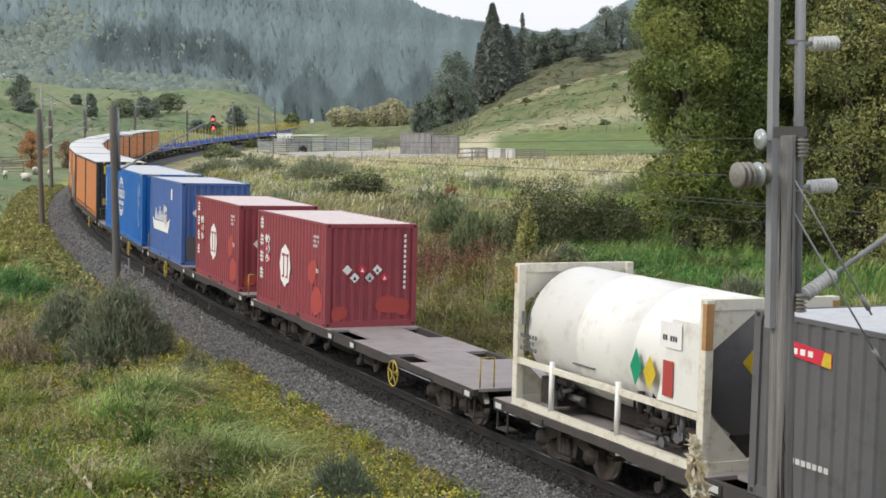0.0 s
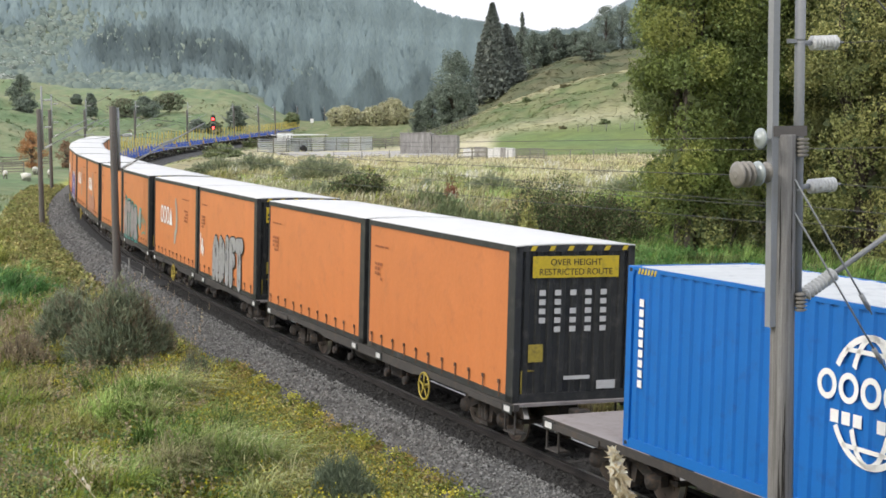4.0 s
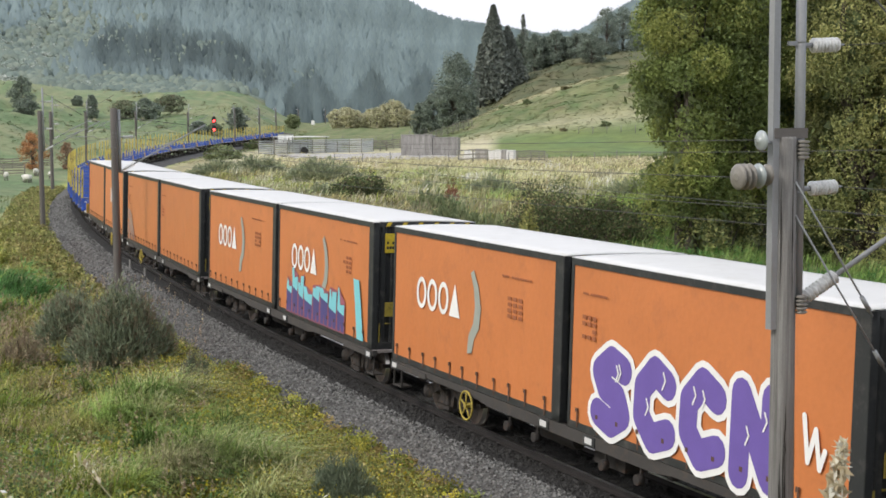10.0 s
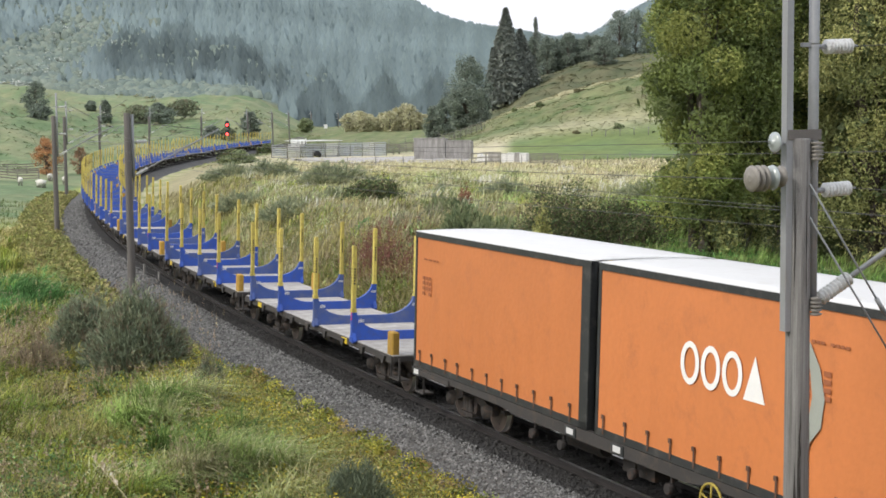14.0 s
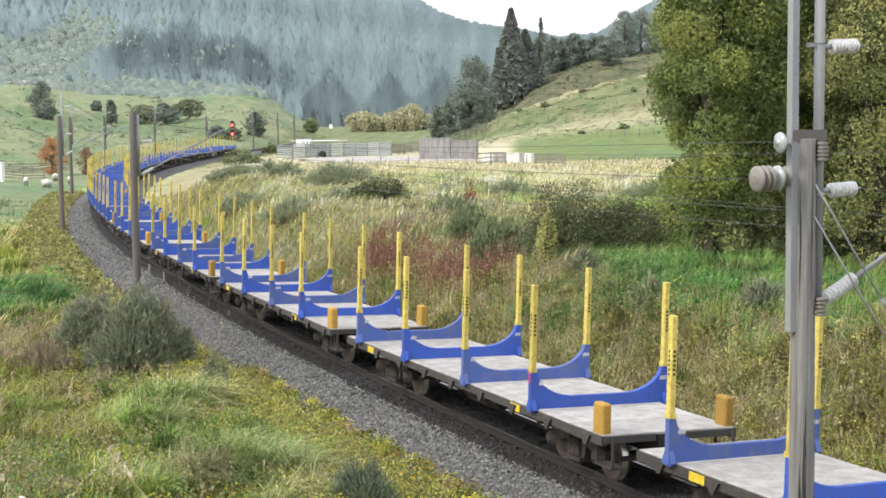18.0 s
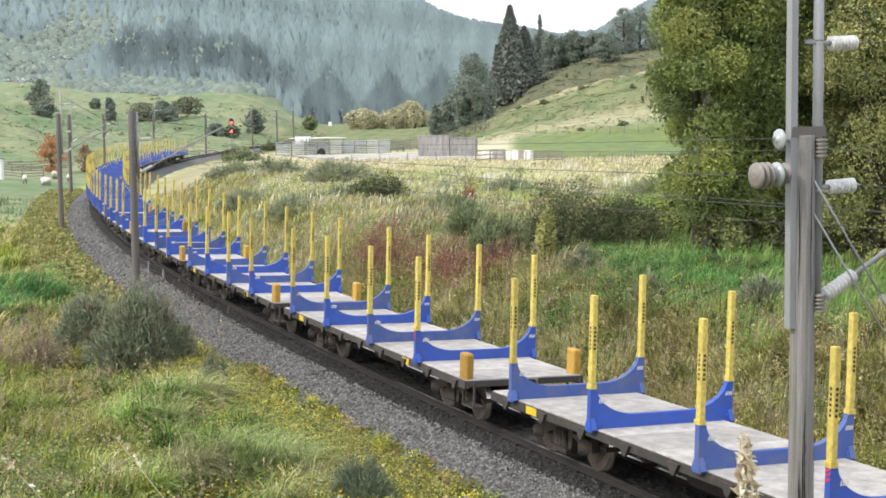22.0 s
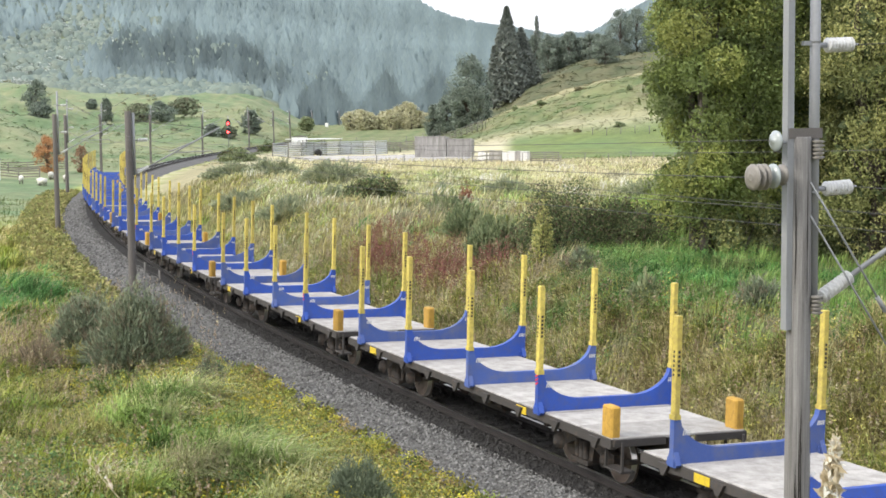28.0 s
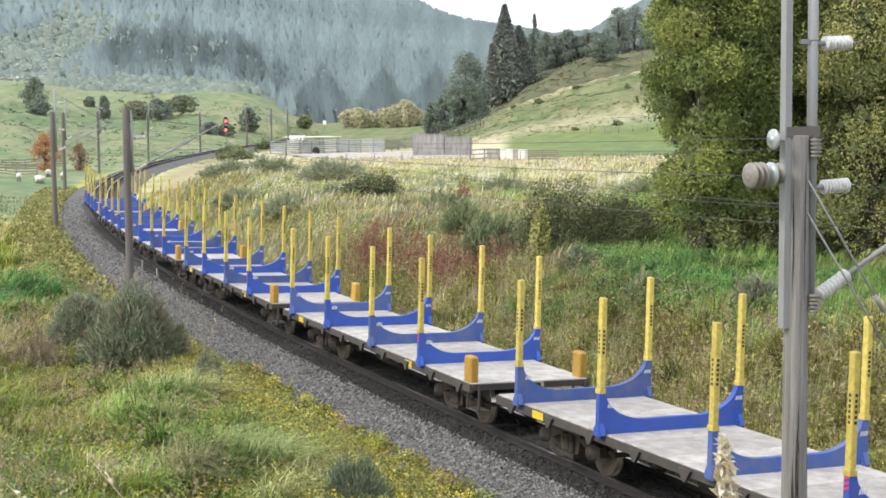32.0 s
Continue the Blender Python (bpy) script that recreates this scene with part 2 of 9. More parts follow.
LY = np.arange(-640, 900, 0.1)
LX = line_x(LY)
LS = np.r_[0, np.cumsum(np.hypot(np.diff(LX), np.diff(LY)))]
LS -= np.interp(0, LY, LS)


def line_at(s):
    """Centre of the track at s metres along it from beside the camera, away from it."""
    y = np.interp(s, LS, LY)
    return line_x(y), y


def line_frame(s):
    """Centre, and the unit vector to the track's east side."""
    x, y = line_at(s)
    x2, y2 = line_at(np.asarray(s) + 0.5)
    x1, y1 = line_at(np.asarray(s) - 0.5)
    dx, dy = x2 - x1, y2 - y1
    n = np.hypot(dx, dy)
    return x, y, dy / n, -dx / n


def lateral(x, y):
    """Distance from the track's centre line, east positive."""
    sl = (line_x(np.asarray(y) + 0.5) - line_x(np.asarray(y) - 0.5))
    return (x - line_x(y)) / np.sqrt(1 + sl * sl)


def sst(v, a, b):
    k = np.clip((np.asarray(v, float) - a) / (b - a), 0, 1)
    return k * k * (3 - 2 * k)


def wav(x, y, w, seed=0.0):
    """Cheap smooth waviness of wavelength about w, -1 to 1."""
    a, b = x / w * 6.283, y / w * 6.283
    return (np.sin(a + 1.3 * np.sin(b * 0.7 + seed) + seed) + np.sin(b * 1.1 + 1.7 * np.sin(a * 0.6 + 2 * seed)) + np.sin((a + b) * 0.63 + 3 * seed)) / 3


def height(x, y):
    x, y = np.asarray(x, float), np.asarray(y, float)
    lat = lateral(x, y)
    dist = np.hypot(x, y)
    D = np.maximum(y, 1.0)
    u = np.clip(x / D, -3, 3)
    front = sst(y, 0, 40)
    # west verge: level, a shade under the rails
    west = -0.75 + 0.25 * sst(-lat, 4, 14) + 0.14 * wav(x, y, 9.0, 0.4) * sst(-lat, 3.5, 8) + 0.11 * wav(x, y, 2.7, 1.4) * sst(-lat, 3.2, 5)
    # east side: drain, then a grassy bank up to the terrace
    terrace = 1.75 - 1.35 * sst(D, 95, 215) + 0.18 * wav(x, y, 23.0, 1.1) * (1 - 0.7 * sst(D, 100, 150)) + 0.22 * wav(x, y, 7.0, 2.0) * (1 - 0.6 * sst(D, 110, 150)) + 0.1 * wav(x, y, 2.9, 0.6)
    bank = sst(lat, 3.6, 9.0 + 4 * sst(D, 60, 200))
    east = -0.6 + (terrace + 0.6) * bank
    z = np.where(lat < 0, west, east)
    z = np.where(np.abs(lat) < 2.9, -0.75, z)
    # bank on which the camera stands
    mound = 4.75 - 0.255 * dist - 0.35 * sst(dist, 1.0, 6.0)
    z = np.where(lat < -3, np.maximum(z, np.minimum(mound, 4.75)), z)
    # west hill behind the paddock fence
    z = z + 6.4 * sst(-u, 0.235, 0.31) * sst(D, 205, 268) * (1 - 0.5 * sst(D, 290, 330)) * front
    # paddocks rising to the foot of the mountain
    lft = sst(-u, 0.088, 0.15)
    z = z + (3.0 + 11.0 * lft) * sst(D, 290, 540) * front + lft * (2.2 * wav(x, y, 80.0, 0.7) + 0.9 * wav(x, y, 27.0, 1.9) + 0.3 * wav(x, y, 9.0, 0.4)) * sst(D, 270, 360)
    # two spurs on the east
    fore = np.interp(u, (-0.04, -0.01, 0.017, 0.044, 0.081, 0.123, 0.2, 0.4), (0, 1.6, 4.1, 7.2, 10.3, 13.1, 16.5, 20))
    z = z + (fore * (1 + 0.05 * wav(x, y, 24.0, 0.2)) + (0.45 * wav(x, y, 9.0, 0.9) + 0.16 * wav(x, y, 3.1, 2.2)) * sst(u, 0.0, 0.03)) * sst(D, 190, 292) * front * (1 - 0.5 * sst(D, 296, 330))
    aft = np.interp(u, (-0.02, 0.0, 0.029, 0.0436, 0.055, 0.075, 0.096, 0.2), (0, 0.5, 3.9, 7.3, 9.8, 12.0, 13.2, 14))
    z = z + aft * sst(D, 325, 410) * front * (1 + 0.05 * wav(x, y, 17.0, 1.2)) + 0.5 * wav(x, y, 8.0, 0.3) * sst(u, -0.02, 0.02) * sst(D, 330, 360) * (1 - sst(D, 440, 500))
    # forested mountain with a saddle
    crest = np.interp(u, (-0.5, -0.2, -0.09, -0.04, -0.013, 0.006, 0.033, 0.065, 0.09, 0.13, 0.3, 0.6), (170, 160, 122, 92, 73, 64, 55, 41, 40, 66, 130, 150))
    z = z + crest * sst(D, 560, 1250) * front * (1 + 0.07 * wav(x, y, 260.0, 0.9))
    # hills all round, behind the camera too
    z = z + 60 * sst(dist, 500, 1400) * (1 - front)
    return z


def grid_mesh(name, X, Y, Z, material, tint=None):
    """A sheet from 2-D arrays of points."""
    r, c = X.shape
    co = np.stack([X, Y, Z], -1).reshape(-1, 3)
    i = np.arange(r * c).reshape(r, c)
    f = np.stack([i[:-1, :-1], i[:-1, 1:], i[1:, 1:], i[1:, :-1]], -1).reshape(-1, 4)
    return array_mesh(name, co, f, material, tint)


def array_mesh(name, co, f, material, tint=None, smooth=True, normals=None):
    """A mesh object from arrays of points and faces of one size; tint: a colour for each point."""
    me = bpy.data.meshes.new(name)
    me.vertices.add(len(co))
    me.vertices.foreach_set("co", np.ascontiguousarray(co, np.float32).ravel())
    n, k = f.shape
    me.loops.add(n * k)
    me.loops.foreach_set("vertex_index", np.ascontiguousarray(f, np.int32).ravel())
    me.polygons.add(n)
    me.polygons.foreach_set("loop_start", np.arange(0, n * k, k, dtype=np.int32))
    me.polygons.foreach_set("use_smooth", np.full(n, smooth))
    if tint is not None:
        at = me.color_attributes.new("tint", "FLOAT_COLOR", "POINT")
        at.data.foreach_set("color", np.c_[tint, np.ones(len(tint))].astype(np.float32).ravel())
    me.materials.append(material)
    me.update(calc_edges=True)
    me.validate()
    if normals is not None:
        me.normals_split_custom_set_from_vertices(normals.tolist())
    return new(name, me)


STRAW, GREEN, LUSH, DRY = np.array((0.42, 0.385, 0.26)), np.array((0.21, 0.26, 0.05)), np.array((0.15, 0.25, 0.06)), np.array((0.31, 0.28, 0.14))
WEED, EARTH, SCRUB = np.array((0.32, 0.32, 0.1)), np.array((0.5, 0.45, 0.37)), np.array((0.06, 0.085, 0.05))


def mixc(a, b, k):
    k = np.asarray(k)[..., None]
    return a * (1 - k) + b * k


def cover(x, y):
    """Colour of what grows at a place."""
    x, y = np.asarray(x, float), np.asarray(y, float)
    lat, D = lateral(x, y), np.maximum(y, 1.0)
    u = x / D
    n1, n2, n3 = wav(x, y, 6.5, 0.3), wav(x, y, 2.3, 1.9), wav(x, y, 17.0, 2.6)
    c = mixc(STRAW, GREEN, np.clip(0.5 + 0.6 * n1 + 0.35 * n2, 0, 1))
    # west verge: green and dry patches, yellow weed beside the stones
    west = mixc(mixc(DRY * 1.2, GREEN * 1.25, np.clip(0.68 + 0.6 * n1 + 0.45 * n2, 0, 1)), LUSH * 1.3, np.clip(0.9 * n3 + 0.5 * n2 - 0.05, 0, 1))
    west = mixc(west, STRAW, np.clip(1.2 * wav(x, y, 4.3, 4.4) - 0.5, 0, 0.6))
    west = mixc(west, WEED, sst(lat + n2, -6.5, -3.4) * 0.6)
    west = mixc(west, EARTH, 1 - sst(np.hypot(x + 10.2, y - 24.6) + 0.6 * n2, 1.9, 3.4))
    west = west * np.array((1.02, 1.0, 0.75))
    c = np.where((lat < 0)[..., None], west, c)
    # bank east of the line: rough dry grass low, lush grass high and near the trees
    bank = mixc(DRY * 1.05, STRAW * 0.8, np.clip(0.5 + n2, 0, 1))
    bank = mixc(bank, LUSH * 1.1, np.clip(sst(lat + 1.6 * n1 + 0.8 * n2, 5.2, 8.0) * sst(u + 0.03 * n3 + 0.02 * n1, 0.04, 0.11) * (0.8 + 0.5 * n2), 0, 1))
    near_bank = sst(lat, 0, 1) * (1 - sst(D, 70, 95))
    c = mixc(c, bank, near_bank)
    # straw field, then green paddocks and hill grass
    field = mixc(STRAW * 1.05, STRAW * 0.5 + GREEN * 0.75, np.clip(0.4 + 0.6 * n3 + 0.45 * n1, 0, 1) * (1 - 0.6 * sst(D, 100, 130)))
    field = mixc(field, DRY * 0.72, 0.8 * (1 - sst(lat + 2 * n1, 7, 13)))
    c = mixc(c, field, sst(lat, 3, 6) * sst(D, 75, 100))
    pad = LUSH * 1.15
    pad = mixc(pad, GREEN * 1.1, np.clip(0.4 + 0.6 * n3, 0, 1))
    c = mixc(c, pad * np.array((0.44, 0.49, 0.42)), 0.9 * sst(D + 4 * n1, 176, 188) * sst(u, 0.028, 0.04) * (1 - sst(D, 222, 238)))
    hill = mixc(np.array((0.175, 0.185, 0.082)), np.array((0.085, 0.13, 0.04)), np.clip(0.5 + 0.4 * wav(x, y, 38.0, 0.5) + 0.5 * wav(x, y, 11.0, 1.5) + 0.5 * wav(x, y, 3.6, 2.1), 0, 1))
    hill = mixc(hill, np.array((0.2, 0.165, 0.1)), np.clip(1.8 * wav(x * 0.6, y, 7.0, 4.1) - 0.9, 0, 0.7))
    hill = mixc(hill, np.array((0.36, 0.33, 0.19)), 0.75 * sst(D + 3 * n1, 276, 288) * (1 - sst(D, 296, 306)) * sst(u, 0.0, 0.02))
    c = mixc(c, hill, sst(D, 222, 250))
    # aft spur: rough olive scrub, its shadow darkened into the tint
    rough = mixc(np.array((0.125, 0.12, 0.062)), np.array((0.07, 0.088, 0.04)), np.clip(0.5 + 0.9 * wav(x, y, 11.0, 2.5), 0, 1))
    c = mixc(c, rough, sst(D, 305, 335) * sst(u, -0.02, 0.02))
    leftpad = mixc(np.array((0.11, 0.17, 0.075)), np.array((0.21, 0.225, 0.115)), np.clip(0.42 + 0.6 * wav(x, y, 60.0, 1.5) + 0.5 * wav(x, y, 19.0, 0.3) + 0.5 * wav(x, y, 5.0, 2.2), 0, 1))
    leftpad = mixc(leftpad, np.array((0.12, 0.155, 0.08)), np.clip(1.6 * wav(x, y, 33.0, 3.1) - 0.7, 0, 0.8))
    c = mixc(c, leftpad, sst(-u, 0.08, 0.1) * sst(D, 84, 112) * sst(-lat, 3, 5))
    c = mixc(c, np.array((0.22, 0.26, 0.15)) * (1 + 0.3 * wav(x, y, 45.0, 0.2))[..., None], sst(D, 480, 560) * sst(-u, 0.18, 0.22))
    # mountain floor in the forest's blue-green, with distance haze mixed into the colour
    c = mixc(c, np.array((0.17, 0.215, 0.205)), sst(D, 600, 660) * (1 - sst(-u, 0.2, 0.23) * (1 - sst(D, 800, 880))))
    return np.clip(c, 0.01, 0.7)


def polar(radii, angles):
    R, A = np.meshgrid(radii, angles, indexing="ij")
    return R * np.sin(A), R * np.cos(A)


rad = np.r_[0.0, np.linspace(0.3, 18, 24)[:-1], np.geomspace(18, 620, 250)[:-1], np.geomspace(620, 4500, 60)]
fine_a = np.radians(np.linspace(-24, 24, 420))
ang = np.r_[np.radians(np.linspace(-180, -24, 110)[:-1]), fine_a, np.radians(np.linspace(24, 180, 110)[1:])]
def bare(x, y):
    """Colour of the sheet itself: litter and earth near the line, darkened for the shade between the built blades, turf
    beyond.
    """
    c = cover(x, y)
    lat = lateral(x, y)
    shaded_soil = np.array((0.075, 0.065, 0.042))
    k = 0.8 * (1 - sst(y, 55, 85)) * np.maximum(sst(-lat, 2.8, 3.4), sst(lat, 3.2, 4.0)) * sst(np.hypot(x + 10.2, y - 24.6), 1.9, 3.4)
    return mixc(c, shaded_soil, k)


GX, GY = polar(rad, ang)
GZ = height(GX, GY)
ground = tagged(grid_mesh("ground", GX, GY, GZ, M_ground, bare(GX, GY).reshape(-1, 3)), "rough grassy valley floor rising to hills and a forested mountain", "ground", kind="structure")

# ---- ballast, sleepers, rails ----
CANT = radians(-2.0)


def strip(name, s0, s1, step, prof, material, zcap=None):
    """A section swept along the track; prof: pairs of lateral place (east positive) and height."""
    s = np.arange(s0, s1 + step, step)
    x, y, ex, ey = line_frame(s)
    p = np.array(prof)
    X = x[:, None] + ex[:, None] * p[None, :, 0]
    Y = y[:, None] + ey[:, None] * p[None, :, 0]
    Z = np.repeat(p[None, :, 1], len(s), 0)
    return grid_mesh(name, X, Y, Z, material)


bed = tagged(strip("ballast_bed", -560, 640, 1.0, [(-3.5, -0.85), (-2.9, -0.72), (-1.75, -0.2), (-1.3, -0.15), (-0.75, -0.135), (0, -0.185), (0.75, -0.17), (1.3, -0.22), (1.7, -0.27), (2.7, -0.62), (3.3, -0.72)], M_ballast), "grey crushed-stone ballast bed under the track", "ballast", kind="structure")


# middle of the bed darkened for oil and the train's painted shade
bed.data.materials.append(M_oily_shade)
bed_idx = np.zeros(len(bed.data.polygons), np.int32).reshape(-1, 10)
bed_idx[:, 3:7] = 1
bed.data.polygons.foreach_set("material_index", bed_idx.ravel())


def rail(name, off, zoff):
    w, h, f = 0.035, 0.14, 0.065
    prof = [(off - f, zoff - h), (off - f, zoff - h + 0.02), (off - 0.01, zoff - 0.1), (off - 0.01, zoff - 0.045), (off - w, zoff - 0.035), (off - w, zoff - 0.006), (off - w + 0.008, zoff)]
    prof = prof + [(2 * off - a, b) for a, b in reversed(prof)]
    ob = strip(name, -560, 640, 2.0, prof, M_rail)
    ob.data.materials.append(M_railtop)
    k = len(prof) - 1
    idx = np.zeros(len(ob.data.polygons), np.int32).reshape(-1, k)
    idx[:, 5:8] = 1
    ob.data.polygons.foreach_set("material_index", idx.ravel())
    ob.data.polygons.foreach_set("use_smooth", np.zeros(len(ob.data.polygons), bool))
    return tagged(ob, "rusty steel rail with a polished running head", "rail", kind="structure")


rail("rail", -0.57, 0.02)
rail("rail", 0.57, -0.02)

# ---- mesh helpers ----
def part(name, bm, material, parent, label="", smooth=False, at=None):
    """Links a bmesh as one mesh object under a thing or under a part."""
    me = bpy.data.meshes.new(name)
    bm.to_mesh(me)
    bm.free()
    for m in material if isinstance(material, (list, tuple)) else (material,):
        me.materials.append(m)
    if smooth:
        me.polygons.foreach_set("use_smooth", np.ones(len(me.polygons), bool))
    ob = new(name, me)
    ob.parent = parent
    if at is not None:
        ob.matrix_basis = at
    if label:
        tagged(ob, label)
    return ob


def again(ob, parent, m):
    """A further piece on the same mesh."""
    o = ob.copy()
    scene.collection.objects.link(o)
    o.parent = parent
    o.matrix_basis = m
    return o


def box(bm, x0, x1, y0, y1, z0, z1, mi=0, ch=0.0):
    """A block, its upright and top edges cut back by ch."""
    x0, x1, y0, y1, z0, z1 = min(x0, x1), max(x0, x1), min(y0, y1), max(y0, y1), min(z0, z1), max(z0, z1)
    if ch <= 0:
        v = [bm.verts.new((x, y, z)) for z in (z0, z1) for x, y in ((x0, y0), (x1, y0), (x1, y1), (x0, y1))]
        fs = ((3, 2, 1, 0), (4, 5, 6, 7), (0, 1, 5, 4), (1, 2, 6, 5), (2, 3, 7, 6), (3, 0, 4, 7))
    else:
        ch = min(ch, (x1 - x0) / 3, (y1 - y0) / 3, (z1 - z0) / 2)
        ring = lambda e, z: [bm.verts.new((x, y, z)) for x, y in ((x0 + e, y0), (x1 - e, y0), (x1, y0 + e), (x1, y1 - e), (x1 - e, y1), (x0 + e, y1), (x0, y1 - e), (x0, y0 + e))]
        a, b = ring(ch, z0), ring(ch, z1 - ch)
        c = [bm.verts.new((x, y, z1)) for x, y in ((x0 + ch, y0 + ch), (x1 - ch, y0 + ch), (x1 - ch, y0 + ch), (x1 - ch, y1 - ch), (x1 - ch, y1 - ch), (x0 + ch, y1 - ch), (x0 + ch, y1 - ch), (x0 + ch, y0 + ch))]
        v = a + b + [c[0], c[1], c[3], c[5]]
        for i in range(8):
            j = (i + 1) % 8
            f = bm.faces.new((v[i], v[j], v[8 + j], v[8 + i]))
            f.material_index = mi
        t = [16, 17, 17, 18, 18, 19, 19, 16]
        for i in range(8):
            j = (i + 1) % 8
            q = (v[8 + i], v[8 + j], v[t[j]], v[t[i]])
            f = bm.faces.new(q if t[i] != t[j] else q[:3])
            f.material_index = mi
        bm.faces.new(v[16:20]).material_index = mi
        bm.faces.new(list(reversed(v[:8]))).material_index = mi
        for q in (c[2], c[4], c[6], c[7]):
            bm.verts.remove(q)
        return
    for q in fs:
        bm.faces.new([v[i] for i in q]).material_index = mi


def tube(bm, p, q, r0, r1=None, n=8, mi=0, caps=True):
    """A round bar from p to q."""
    p, q = Vector(p), Vector(q)
    r1 = r0 if r1 is None else r1
    d = (q - p).normalized()
    a = d.cross(Vector((0, 0, 1)) if abs(d.z) < 0.9 else Vector((1, 0, 0))).normalized()
    b = d.cross(a)
    rings = [[bm.verts.new(c + a * (r * math.cos(k * math.tau / n)) + b * (r * math.sin(k * math.tau / n))) for k in range(n)] for c, r in ((p, r0), (q, r1))]
    for k in range(n):
        f = bm.faces.new((rings[0][k], rings[0][(k + 1) % n], rings[1][(k + 1) % n], rings[1][k]))
        f.smooth, f.material_index = True, mi
    if caps:
        bm.faces.new(list(reversed(rings[0]))).material_index = mi
        bm.faces.new(rings[1]).material_index = mi


def lathe(bm, prof, n=20, axis="y", mi=0, at=(0, 0, 0)):
    """Turns pairs (along, radius) round an axis through at."""
    o = Vector(at)
    rings = []
    for l, r in prof:
        ring = []
        for k in range(n):
            c, s = math.cos(k * math.tau / n) * r, math.sin(k * math.tau / n) * r
            ring.append(bm.verts.new(o + Vector({"x": (l, c, s), "y": (c, l, s), "z": (c, s, l)}[axis])))
        rings.append(ring)
    for a, b in zip(rings, rings[1:]):
        for k in range(n):
            f = bm.faces.new((a[k], a[(k + 1) % n], b[(k + 1) % n], b[k]))
            f.smooth, f.material_index = True, mi
    bm.faces.new(rings[0]).material_index = mi
    bm.faces.new(list(reversed(rings[-1]))).material_index = mi


def plate(bm, pts, y0, y1, mi=0, axis="y"):
    """A flat outline in x and z (or y and z), given thickness."""
    if axis == "y":
        f = lambda a, b, t: (a, t, b)
    elif axis == "x":
        f = lambda a, b, t: (t, a, b)
    else:
        f = lambda a, b, t: (a, b, t)
    A = [bm.verts.new(f(a, b, y0)) for a, b in pts]
    B = [bm.verts.new(f(a, b, y1)) for a, b in pts]
    n = len(pts)
    bm.faces.new(A).material_index = mi
    bm.faces.new(list(reversed(B))).material_index = mi
    for k in range(n):
        bm.faces.new((A[k], A[(k + 1) % n], B[(k + 1) % n], B[k])).material_index = mi


def B():
    return bmesh.new()


def empty(name, label, category, group=""):
    e = new(name)
    e.empty_display_size = 0.3
    return tagged(e, label, category, group)


# ---- bogies ----
WHEEL_R = 0.42
TRAIN = []      # things, place of their centre along the track at the start, half distance between bogies


def wheelset(parent, x):
    bm = B()
    for sy in (-1, 1):
        lathe(bm, [(sy * 0.60, 0.12), (sy * 0.605, 0.34), (sy * 0.60, 0.405), (sy * 0.60, WHEEL_R), (sy * 0.505, WHEEL_R + 0.004), (sy * 0.5, WHEEL_R + 0.028), (sy * 0.48, WHEEL_R + 0.026), (sy * 0.475, 0.36), (sy * 0.5, 0.14)], 24)
    tube(bm, (0, -0.66, 0), (0, 0.66, 0), 0.075, n=10)
    for sy in (-1, 1):
        for k in range(5):
            a = k * math.tau / 5
            lathe(bm, [(sy * 0.585, 0.03), (sy * 0.612, 0.03)], 8, at=(0.25 * math.cos(a), 0, 0.25 * math.sin(a)))
    bm.faces.ensure_lookup_table()
    for f in bm.faces:
        c = f.calc_center_median()
        r = math.hypot(c.x, c.z)
        if abs(r - WHEEL_R) < 0.012 and abs(c.y) > 0.5:
            f.material_index = 1
    return part("wheelset", bm, [M_wheel, M_tread], parent, at=pose(x, 0, WHEEL_R))


def bogie(parent, x):
    bm = B()
    for sy in (-1, 1):
        y0, y1 = sy * 0.69, sy * 0.83
        plate(bm, [(-1.06, 0.36), (-1.06, 0.54), (-0.8, 0.57), (-0.42, 0.74), (0.42, 0.74), (0.8, 0.57), (1.06, 0.54), (1.06, 0.36), (0.7, 0.4), (0.36, 0.52), (0.3, 0.22), (-0.3, 0.22), (-0.36, 0.52), (-0.7, 0.4)], y0, y1)
        for dx in (-0.14, 0.0, 0.14):
            lathe(bm, [(0.3, 0.06), (0.6, 0.06)], 8, "z", at=(dx, sy * 0.86, 0))
        for ex in (-0.86, 0.86):
            lathe(bm, [(sy * 0.83, 0.15), (sy * 0.93, 0.13), (sy * 0.95, 0.05)], 10, at=(ex, 0, WHEEL_R))
        box(bm, -0.3, 0.3, sy * 0.83, sy * 0.92, 0.2, 0.28)
    box(bm, -0.22, 0.22, -0.8, 0.8, 0.44, 0.72)
    for ex in (-1.3, 1.3):
        box(bm, ex - 0.04, ex + 0.04, -0.7, 0.7, 0.42, 0.5)
        for sy in (-1, 1):
            box(bm, ex - 0.06, ex * 0.86, sy * 0.66 - 0.03, sy * 0.66 + 0.03, 0.43, 0.49)
    bg = part("bogie", bm, M_bogie, parent, "grimy cast bogie frame with springs and axle boxes", at=pose(x, 0, 0))
    return bg, [wheelset(bg, -0.86), wheelset(bg, 0.86)]


def coupler(parent, x, d):
    bm = B()
    box(bm, x, x + d * 0.38, -0.09, 0.09, 0.66, 0.84, ch=0.02)
    box(bm, x + d * 0.3, x + d * 0.5, -0.16, 0.14, 0.62, 0.88, ch=0.04)
    tube(bm, (x, 0.3, 0.66), (x + d * 0.25, 0.26, 0.46), 0.025, n=6)
    tube(bm, (x + d * 0.25, 0.26, 0.46), (x + d * 0.48, 0.08, 0.5), 0.025, n=6)
    part("coupler", bm, M_under, parent, "automatic coupler with brake hose")


